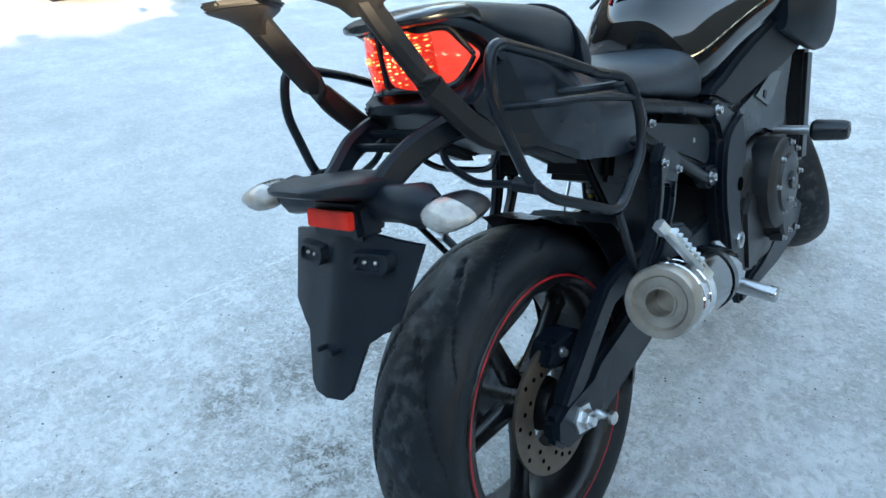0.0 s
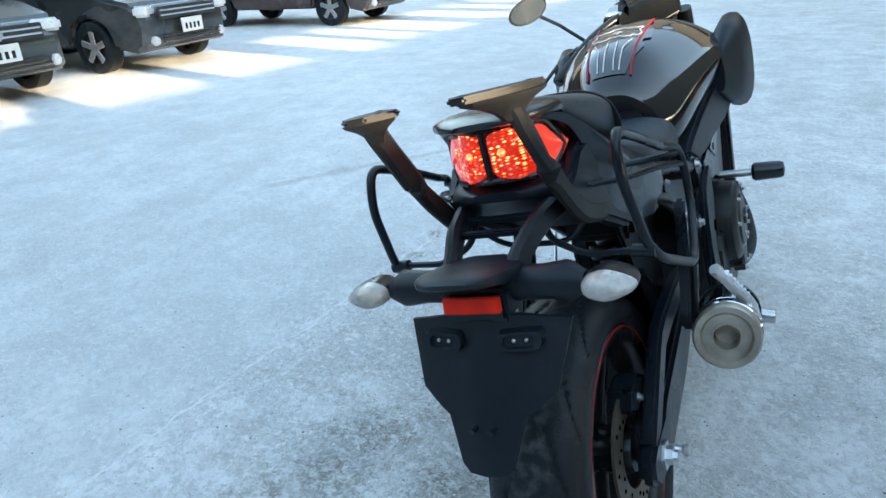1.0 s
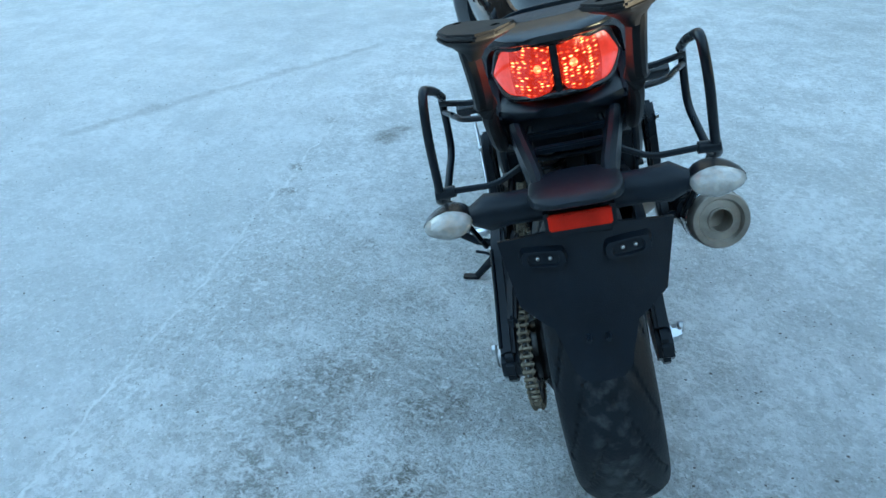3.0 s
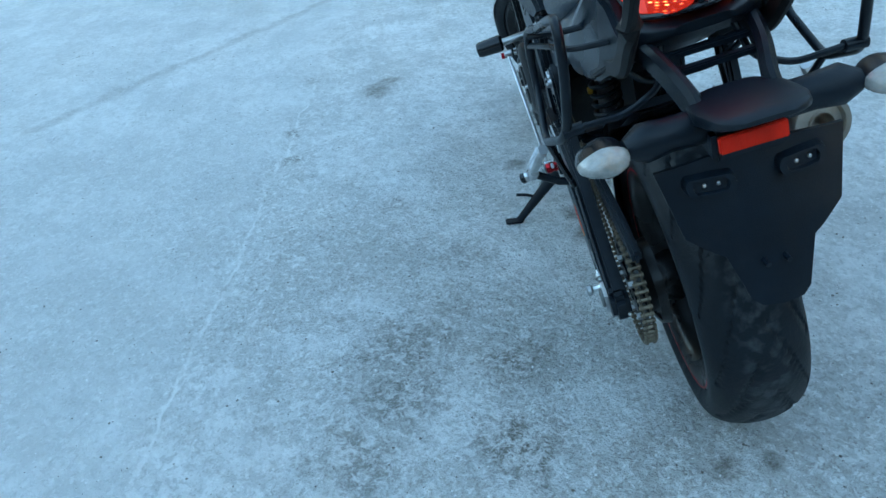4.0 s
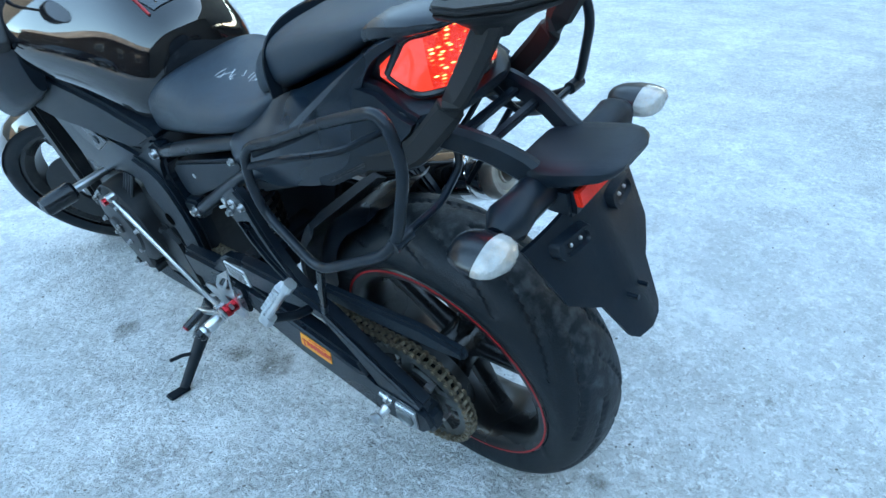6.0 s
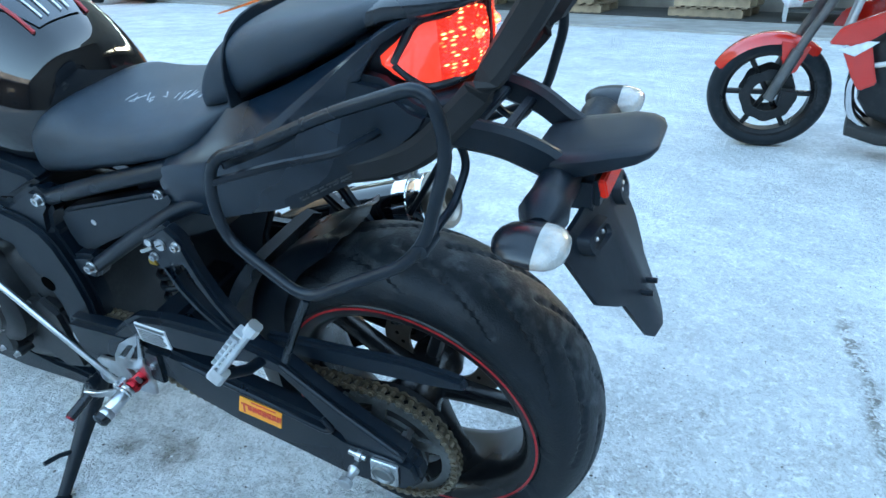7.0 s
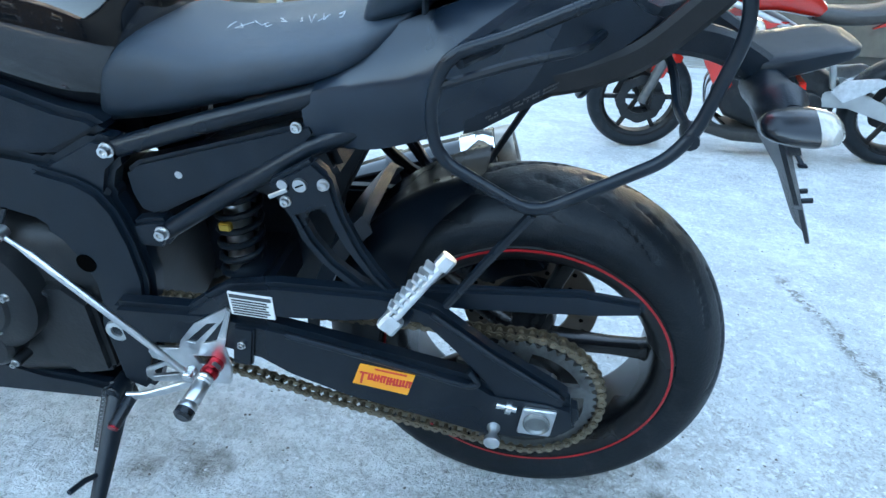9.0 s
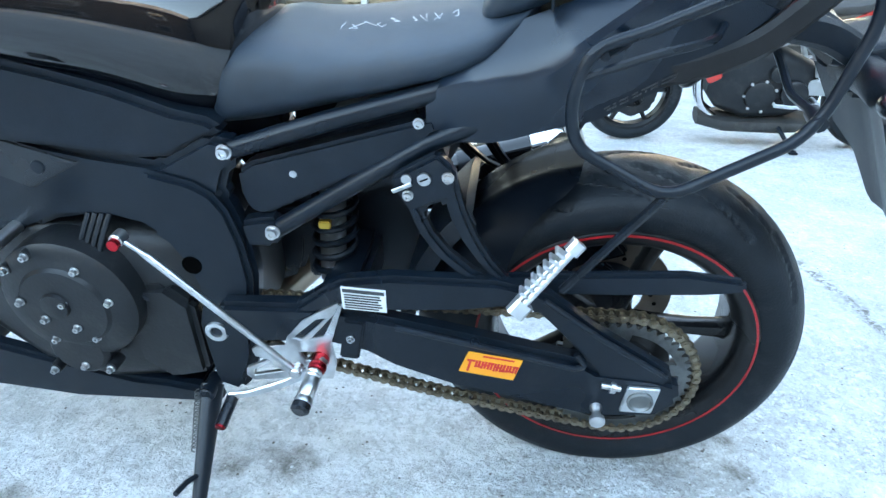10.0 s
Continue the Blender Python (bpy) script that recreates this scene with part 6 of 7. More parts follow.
# ---- yard surroundings ----
CONCRETE = mat("old_concrete", (0.30, 0.285, 0.26), 0.85, scale=3, vary=0.3, bump=0.6, bump_scale=60, dirt=(0.55, 0.56, 0.57), dirt_amount=0.6)
TIN = mat("corrugated_tin", (0.16, 0.14, 0.12), 0.6, 0.3, scale=4, dirt=(0.10, 0.06, 0.04), dirt_amount=0.6)
TIMBER = mat("weathered_timber", (0.23, 0.17, 0.11), 0.8, scale=8, vary=0.35, bump=0.5, bump_scale=80, rand=0.3)
STEEL_POST = mat("galvanised_post", (0.42, 0.43, 0.43), 0.5, 0.6, scale=6)
MACHINE_ORANGE = mat("machine_orange", (0.75, 0.16, 0.025), 0.45, scale=6, dirt=(0.10, 0.08, 0.06), dirt_amount=0.35)
MACHINE_BLACK = mat("machine_black", (0.02, 0.02, 0.02), 0.6, scale=6, dirt=GRIME, dirt_amount=0.4)
# the shed's inner shade put into a dark floor colour
SHED_FLOOR = mat("shade_dark_floor", (0.045, 0.042, 0.038), 0.8, scale=3, vary=0.4)
HILL = mat("bare_hillside", (0.13, 0.095, 0.065), 0.95, scale=0.25, vary=0.4, dirt=(0.45, 0.45, 0.46), dirt_amount=0.35)

APRON = Matrix.Translation((8.75, 2.0, 0)) @ Matrix.Rotation(radians(-7), 4, 'Z')


def apron():
    bm = bmesh.new()
    box(bm, (12, 44, 0.03), APRON @ Matrix.Translation((6.0, 4, 0.0)), 0.008)
    tagged(part("pavement", bm, CONCRETE), "worn concrete apron dusted with snow", "pavement", kind="structure")


def shed():
    """An open-fronted shed; above head height all is unseen, added to block the low sun but for a louvred gap under the
    upper storey.
    """
    root = thing("shed", "dark open-fronted storage shed of tin and timber", "shed", APRON)
    def slab_at(name, x, y, z, sx, sy, sz, m, bev=0.01, label=""):
        bm = bmesh.new()
        box(bm, (sx, sy, sz), Matrix.Translation((x, y, z)), bev)
        return part(name, bm, m, root, label)
    slab_at("back_wall", 3.3, 5, 1.2, 0.12, 42, 2.4, TIN)
    # dark sheet over the concrete where the interior lies in shade
    slab_at("shed_floor", 2.4, 5, 0.020, 1.7, 41.8, 0.02, SHED_FLOOR)
    slab_at("end_wall", 2.4, -16, 1.2, 1.9, 0.12, 2.4, TIN)
    slab_at("end_wall", 2.4, 26, 1.2, 1.9, 0.12, 2.4, TIN)
    slab_at("lower_roof", 2.3, 5, 2.46, 2.2, 42.4, 0.10, TIN)
    slab_at("fascia", 1.35, 5, 2.50, 0.10, 42.4, 0.40, TIMBER)
    # unseen wall, added to keep the yard in shade
    slab_at("upper_wall", 1.6, 5, 6.8, 0.12, 42.4, 7.18, TIN)
    # unseen boards, added to break the sun into patches on the ground
    random.seed(5)
    y = -15.0
    while y < 25:
        w = random.uniform(0.25, 0.8)
        # left open so that sun reaches the carrier and the seat's top
        if not -6.6 < y < -4.1:
            slab_at("gap_board", 1.6, y + w / 2, 2.98, 0.08, w, 0.50, TIMBER)
        g = random.uniform(0.6, 1.3)
        slab_at("gap_board", 1.6, y + w + g / 2, 2.73 + random.uniform(0, 0.02), 0.08, g, random.uniform(0.04, 0.10), TIMBER)
        y += w + g
    for k in range(9):
        slab_at("shed_post", 1.45, -14 + 5 * k, 1.2, 0.10, 0.10, 2.4, STEEL_POST)


def grey_post(x, y):
    bm = bmesh.new()
    cyl(bm, (x, y, -0.02), (x, y, 2.6), 0.055, 14)
    cyl(bm, (x, y, 0.0), (x, y, 0.04), 0.11, 14)
    tagged(part("steel_post", bm, STEEL_POST), "grey galvanised steel post standing on concrete", "post")


def forklift(m, label, tall):
    root = thing("forklift", label, "forklift", m)
    bm = bmesh.new()
    rows = [[(x * h, y, z) for x, z in ((-0.48, lo), (0.48, lo), (0.52, lo + 0.1), (0.52, hi - 0.12), (0.44, hi), (-0.44, hi), (-0.52, hi - 0.12), (-0.52, lo + 0.1))] for y, lo, hi, h in ((-1.9, 0.32, 1.15, 0.8), (-1.6, 0.2, 1.2, 1.0), (-0.9, 0.18, 1.15, 1.0), (-0.3, 0.18, 0.75, 1.0), (0.0, 0.22, 0.70, 0.95))]
    part("body", loft(bm, rows), MACHINE_ORANGE, root, "orange painted body")
    bm = bmesh.new()
    box(bm, (0.5, 0.45, 0.5), Matrix.Translation((0, -0.75, 1.35)), 0.06)
    part("operator_seat", bm, MACHINE_BLACK, root)
    for s in (-1, 1):
        bm = bmesh.new()
        tube(bm, [(s * 0.42, -0.15, 0.7), (s * 0.40, -0.30, 2.05), (s * 0.40, -1.45, 2.05), (s * 0.42, -1.7, 1.15)], 0.035, 10, 0.1)
        part("guard_rail", bm, MACHINE_BLACK, root)
        bm = bmesh.new()
        box(bm, (0.09, 0.13, tall), Matrix.Translation((s * 0.30, 0.12, tall / 2 + 0.08)), 0.012)
        part("mast_rail", bm, MACHINE_BLACK, root)
        for y, r in ((-0.15, 0.30), (-1.45, 0.24)):
            bm = bmesh.new()
            lathe(bm, [(-0.09, 0.12), (-0.10, r - 0.05), (-0.07, r), (0.07, r), (0.10, r - 0.05), (0.09, 0.12)], (s * 0.52, y, r), (1, 0, 0), 32)
            w = part("wheel", bm, RUBBER, root)
            bm = bmesh.new()
            lathe(bm, [(-0.07, 0.0), (-0.08, 0.13), (0.08, 0.13), (0.07, 0.0)], (s * 0.52, y, r), (1, 0, 0), 24)
            part("rim", bm, MACHINE_ORANGE, w)
        bm = bmesh.new()
        # L-shaped fork, tipped forward onto the ground
        rows = []
        for y, z, thick, wide in ((0.22, 1.25, 0.04, 0.10), (0.22, 0.40, 0.045, 0.11), (0.235, 0.34, 0.05, 0.11), (0.29, 0.31, 0.05, 0.11), (1.0, 0.165, 0.034, 0.10), (1.5, 0.058, 0.018, 0.075), (1.66, 0.022, 0.007, 0.03)):
            up = (1, 0) if z > 0.36 else (0.7, 0.7) if z > 0.33 else (0.2, 0.98)
            rows.append([(s * 0.43 + q * wide / 2, y + h * up[0] * thick / 2, z + h * up[1] * thick / 2) for q, h in ((-1, -1), (1, -1), (1, 1), (-1, 1))])
        loft(bm, rows)
        part("fork", bm, MACHINE_ORANGE, root, "orange steel lifting fork with a worn top")
        bm = bmesh.new()
        bar(bm, [(s * 0.43, 0.36, 0.324), (s * 0.43, 1.0, 0.186), (s * 0.43, 1.48, 0.073)], 0.05, 0.005, (0, 0.2, 1), 0, 0.001)
        part("fork_wear", bm, ALU, root)
    for z in (0.55, 1.0):
        part("carriage_bar", box(bmesh.new(), (0.95, 0.05, 0.10), Matrix.Translation((0, 0.19, z)), 0.008), MACHINE_BLACK, root)


def pallet_mesh(root):
    for z in (0.0, 0.125):
        for k in range(7):
            bm = bmesh.new()
            box(bm, (1.1, 0.10, 0.02), Matrix.Translation((0, -0.48 + 0.16 * k, z + 0.01)), 0.003)
            part("pallet_board", bm, TIMBER, root)
    for x in (-0.48, 0, 0.48):
        bm = bmesh.new()
        box(bm, (0.09, 1.1, 0.103), Matrix.Translation((x, 0, 0.0725)), 0.004)
        part("pallet_block", bm, TIMBER, root)


def pallets():
    first = thing("pallet", "weathered wooden pallet in a stack beside the shed", "pallet", APRON @ pose(2.1, 0.9, 0.016, 0, 0, 4), "stacked pallets")
    pallet_mesh(first)
    random.seed(8)
    for x, y, n in ((2.1, 0.9, 5), (2.3, -1.3, 3), (2.2, 3.1, 4)):
        for k in range(n):
            if (x, k) == (2.1, 0):
                continue
            copy_thing(first, APRON @ pose(x + random.uniform(-0.03, 0.03), y + random.uniform(-0.04, 0.04), 0.016 + 0.147 * k, 0, 0, random.uniform(-4, 4)))


def trestle(x, y, r):
    """A low dark workbench on legs at the shed's foot."""
    root = thing("workbench", "dark low metal workbench on four legs", "workbench", APRON @ pose(x, y, 0.016, 0, 0, r))
    bm = bmesh.new()
    box(bm, (0.6, 1.3, 0.06), Matrix.Translation((0, 0, 0.52)), 0.01)
    part("bench_top", bm, MACHINE_BLACK, root)
    bm = bmesh.new()
    box(bm, (0.5, 1.1, 0.03), Matrix.Translation((0, 0, 0.16)), 0.006)
    part("bench_shelf", bm, MACHINE_BLACK, root)
    for a in (-1, 1):
        for b in (-1, 1):
            bm = bmesh.new()
            box(bm, (0.05, 0.05, 0.5), Matrix.Translation((a * 0.26, b * 0.58, 0.25)), 0.004)
            part("leg", bm, STEEL_POST, root)


def hills():
    """Low bare hillside round the yard, far away."""
    bm = bmesh.new()
    rings = []
    n = 180
    for d, hh in ((70, -0.5), (85, 4.0), (110, 13.0), (140, 23.0), (190, 28.0)):
        ring = []
        for k in range(n):
            a = 2 * math.pi * k / n
            h = hh * (0.75 + 0.5 * noise.noise((math.cos(a) * 2.2, math.sin(a) * 2.2, d * 0.01))) if hh > 0 else hh
            ring.append(bm.verts.new((d * math.cos(a), d * math.sin(a), h)))
        rings.append(ring)
    for a, b in zip(rings, rings[1:]):
        for k in range(n):
            bm.faces.new((a[k], a[(k + 1) % n], b[(k + 1) % n], b[k]))
    tagged(part("backdrop", bm, HILL), "low bare wooded hills round the yard", "hills", kind="structure")


# ---- house on the far side of the yard, unseen, added as the dark mass the tank mirrors ----
def house():
    facade = mat("dark_board_facade", (0.06, 0.047, 0.037), 0.8, scale=2, vary=0.4)
    root = thing("house", "unseen long dark two-storey house, added beyond the parked cars", "house", pose(-15.0, 2.0, 0, 0, 0, 4))
    part("wall", box(bmesh.new(), (4.0, 30.0, 6.0), Matrix.Translation((-2.0, 0, 2.98)), 0.02), facade, root)
    bm = bmesh.new()
    rows = [[(0.5, y, 5.95), (-2.0, y, 8.0), (-4.5, y, 5.95), (-4.5, y, 5.80), (-2.0, y, 7.8), (0.5, y, 5.80)] for y in (-15.4, 15.4)]
    part("roof", loft(bm, rows), mat("snowy_roof", (0.22, 0.21, 0.21), 0.8, scale=2, dirt=(0.75, 0.76, 0.78), dirt_amount=0.8), root)
    for z in (1.6, 4.3):
        for y in (-11, -6, -1, 4, 9, 13):
            w = part("window", box(bmesh.new(), (0.10, 1.5, 1.3), Matrix.Translation((0.03, y, z)), 0.02), STEEL_POST, root)
            part("pane", box(bmesh.new(), (0.03, 1.32, 1.12), Matrix.Translation((0.075, y, z)), 0.004), mat("house_glass", (0.02, 0.025, 0.03), 0.05), w)


house()


def warehouse():
    """A plain dark hall closing the yard behind the start of the walk; unseen, added to dim rear-facing reflections."""
    root = thing("warehouse", "unseen plain dark tin hall, added to block the sky", "warehouse", pose(-2.0, -9.5, 0))
    part("wall", box(bmesh.new(), (26, 6, 6.5), Matrix.Translation((0, -3, 3.23)), 0.02), TIN, root)
    part("roof", loft(bmesh.new(), [[(x, 0.4, 6.4), (x, -3, 7.8), (x, -6.4, 6.4), (x, -6.4, 6.25), (x, 0.4, 6.25)] for x in (-13.4, 13.4)]), TIN, root)


warehouse()


def factory():
    """A tall dark hall far ahead, closing the yard on its far side; unseen, added to cut the sky's reflection."""
    root = thing("factory", "unseen tall dark corrugated hall, added to block the sky", "factory", pose(-1.0, 25.0, 0, 0, 0, 3))
    part("wall", box(bmesh.new(), (30, 10, 17), Matrix.Translation((0, 5, 8.48)), 0.02), TIN, root)
    part("roof", loft(bmesh.new(), [[(x, -0.5, 16.9), (x, 5, 19), (x, 10.5, 16.9), (x, 10.5, 16.7), (x, -0.5, 16.7)] for x in (-15.4, 15.4)]), TIN, root)


factory()

# ---- parked cars ----
GLASS = mat("car_glass", (0.02, 0.025, 0.03), 0.05, coat=0.5)
CAR_LAMP = mat("car_lamp", (0.6, 0.62, 0.64), 0.12, coat=0.6)
PLATE_WHITE = mat("number_plate_white", (0.75, 0.75, 0.72), 0.4, vary=0.05)
CAR_TRIM = mat("car_trim", (0.025, 0.025, 0.027), 0.5, dirt=GRIME, dirt_amount=0.4)
ALLOY = mat("alloy_wheel", (0.45, 0.45, 0.46), 0.35, 0.8, dirt=GRIME, dirt_amount=0.5)


def car(m, paint, label, wheelbase=2.55, high=1.45, badge=False):
    """A parked car; its nose points along local +x."""
    root = thing("car", label, "car", m, "parked cars")
    fx, rx = 0.0, -wheelbase
    def arch(cx):
        return [(cx - 0.36 * math.cos(math.pi * k / 10), 0.30 + 0.36 * math.sin(math.pi * k / 10)) for k in range(11)]
    outline = [(rx - 0.75, 0.30)] + arch(rx) + arch(fx)
    outline = [(rx - 0.78, 0.32)] + [(p[0], max(p[1], 0.24)) for p in arch(rx)] + [(p[0], max(p[1], 0.24)) for p in arch(fx)]
    outline += [(fx + 0.70, 0.22), (fx + 0.80, 0.30), (fx + 0.83, 0.52), (fx + 0.80, 0.68), (fx + 0.70, 0.80), (fx + 0.1, 0.93), (fx - 0.25, 0.97), (rx - 0.55, 1.0), (rx - 0.80, 0.92), (rx - 0.85, 0.6)]
    bm = bmesh.new()
    tmp = bmesh.new()
    slab(tmp, outline, -0.86, 0.86, 0.05)
    bmesh.ops.transform(tmp, matrix=Matrix.Rotation(radians(-90), 4, 'Z'), verts=tmp.verts)
    for v in tmp.verts:
        k = max(0, (v.co.x - 0.35) / 0.48)
        v.co.y *= 1 - 0.22 * k ** 2
        v.co.x -= 0.10 * k * abs(v.co.y / 0.86) ** 2
    join(bm, tmp)
    body = part("body", bm, paint, root)
    bm = bmesh.new()
    rows = []
    for z, x0, x1, h in ((0.94, fx - 0.15, rx - 0.70, 0.80), (1.2, fx - 0.55, rx - 0.62, 0.74), (high - 0.04, fx - 0.95, rx - 0.45, 0.64), (high, fx - 1.05, rx - 0.35, 0.56)):
        rows.append([(x0, -h, z), (x0 + 0.06, 0, z), (x0, h, z), ((x0 + x1) / 2, h * 1.03, z), (x1, h, z), (x1 - 0.03, 0, z), (x1, -h, z), ((x0 + x1) / 2, -h * 1.03, z)])
    part("cabin", loft(bm, rows), GLASS, root, "dark glazed cabin")
    bm = bmesh.new()
    rows = [[(x, y, z) for x, y, z in ((fx - 0.98, -0.58, high - 0.015), (fx - 0.92, 0, high + 0.01), (fx - 0.98, 0.58, high - 0.015), (rx - 0.40, 0.58, high - 0.015), (rx - 0.38, 0, high + 0.01), (rx - 0.40, -0.58, high - 0.015))], [(x, y, z) for x, y, z in ((fx - 1.05, -0.50, high + 0.02), (fx - 1.0, 0, high + 0.04), (fx - 1.05, 0.50, high + 0.02), (rx - 0.42, 0.50, high + 0.02), (rx - 0.40, 0, high + 0.04), (rx - 0.42, -0.50, high + 0.02))]]
    part("roof", loft(bm, rows), paint, root)
    for x in (fx, rx):
        for s in (-1, 1):
            bm = bmesh.new()
            lathe(bm, [(-0.09, 0.20), (-0.10, 0.27), (-0.08, 0.31), (0.08, 0.31), (0.10, 0.27), (0.09, 0.20)], (x, s * 0.76, 0.31), (0, s, 0), 36)
            w = part("wheel", bm, RUBBER, root)
            bm = bmesh.new()
            lathe(bm, [(0.02, 0.215), (0.085, 0.215), (0.088, 0.195), (0.03, 0.185), (0.02, 0.04), (0.06, 0.035), (0.065, 0.0)], (x, s * 0.76, 0.31), (0, s, 0), 32)
            part("hubcap", bm, MACHINE_BLACK, w)
            for k in range(5):
                a = 2 * math.pi * k / 5 + 0.3
                bm = bmesh.new()
                bar(bm, [(x, s * 0.835, 0.31), (x + 0.20 * math.cos(a), s * 0.842, 0.31 + 0.20 * math.sin(a))], 0.075, 0.02, (0, s, 0), 0, 0.006)
                part("wheel_spoke", bm, ALLOY, w)
    # nose: grille bars, lamps, plate, lower intake
    for z, w in ((0.70, 0.95), (0.645, 0.95)):
        bm = bmesh.new()
        box(bm, (0.03, w, 0.018), Matrix.Translation((fx + 0.815, 0, z)), 0.005)
        part("grille_bar", bm, CHROME, root)
    bm = bmesh.new()
    box(bm, (0.03, 1.0, 0.15), Matrix.Translation((fx + 0.80, 0, 0.67)), 0.01)
    part("grille", bm, CAR_TRIM, root)
    for z in (0.30, 0.35, 0.40):
        bm = bmesh.new()
        box(bm, (0.03, 1.0, 0.018), Matrix.Translation((fx + 0.825, 0, z)), 0.005)
        part("intake_bar", bm, CAR_TRIM, root)
    for s in (-1, 1):
        bm = bmesh.new()
        box(bm, (0.18, 0.30, 0.13), Matrix.Translation((fx + 0.70, s * 0.60, 0.71)) @ Matrix.Rotation(s * radians(-28), 4, 'Z'), 0.03, 3)
        part("headlamp", bm, CAR_LAMP, root)
        bm = bmesh.new()
        lathe(bm, [(0, 0.0), (0, 0.06), (0.03, 0.055), (0.035, 0.0)], (fx + 0.765, s * 0.58, 0.36), (1, s * 0.3, 0), 20)
        part("fog_lamp", bm, CAR_LAMP, root)
        bm = bmesh.new()
        box(bm, (0.10, 0.16, 0.12), Matrix.Translation((fx - 0.62, s * 0.95, 1.0)), 0.03)
        part("door_mirror", bm, paint, root)
    bm = bmesh.new()
    box(bm, (0.015, 0.36, 0.17), Matrix.Translation((fx + 0.845, 0, 0.50)), 0.004)
    pl = part("number_plate", bm, PLATE_WHITE, root, "white number plate, not legible")
    bm = bmesh.new()
    for k in range(4):
        box(bm, (0.004, 0.035, 0.07), Matrix.Translation((fx + 0.8535, -0.11 + 0.07 * k, 0.485)))
    tagged(part("plate_bar", bm, SATIN, pl), kind="stuff")
    if badge:
        bm = bmesh.new()
        lathe(bm, [(0, 0.0), (0, 0.065), (0.012, 0.06), (0.014, 0.0)], (fx + 0.83, 0, 0.675), (1, 0, 0), 24)
        part("badge", bm, ALLOY, root)


apron()
shed()
grey_post(10.46, 10.95)
grey_post(9.9, 4.6)
forklift(Matrix.Translation((9.18, 7.05, 0)) @ Matrix.Rotation(radians(76), 4, 'Z') @ Matrix.Translation((0, -0.28, 0)), "orange forklift with its forks tipped to the ground", 1.9)
forklift(Matrix.Translation((10.6, 12.2, 0)) @ Matrix.Rotation(radians(-60), 4, 'Z'), "orange forklift parked at the shed", 1.9)
pallets()
trestle(2.0, -2.9, 8)
hills()
PAINT_GREEN = mat("car_paint_greygreen", (0.055, 0.065, 0.062), 0.25, coat=0.7, scale=4, dirt=(0.2, 0.2, 0.19), dirt_amount=0.5)
PAINT_DARK = mat("car_paint_dark", (0.035, 0.04, 0.045), 0.25, coat=0.7, scale=4, dirt=(0.2, 0.2, 0.19), dirt_amount=0.5)
PAINT_MAROON = mat("car_paint_maroon", (0.07, 0.045, 0.045), 0.25, coat=0.7, scale=4, dirt=(0.2, 0.2, 0.19), dirt_amount=0.5)
car(pose(-7.55, 3.12, -0.012), PAINT_GREEN, "grey-green hatchback parked on snow", badge=True)
car(pose(-7.55, 5.58, -0.012, 0, 0, 2), PAINT_DARK, "dark tall estate car parked on snow", high=1.7)
car(pose(-7.4, 10.4, -0.012, 0, 0, 2), PAINT_MAROON, "dark maroon saloon parked on snow")

# ---- the red motorcycle ----
RED_PAINT = mat("red_paint", (0.46, 0.014, 0.007), 0.18, coat=0.9, scale=10, vary=0.08)
RED_SEAT = mat("brown_black_seat", (0.03, 0.027, 0.025), 0.5, bump=0.4)


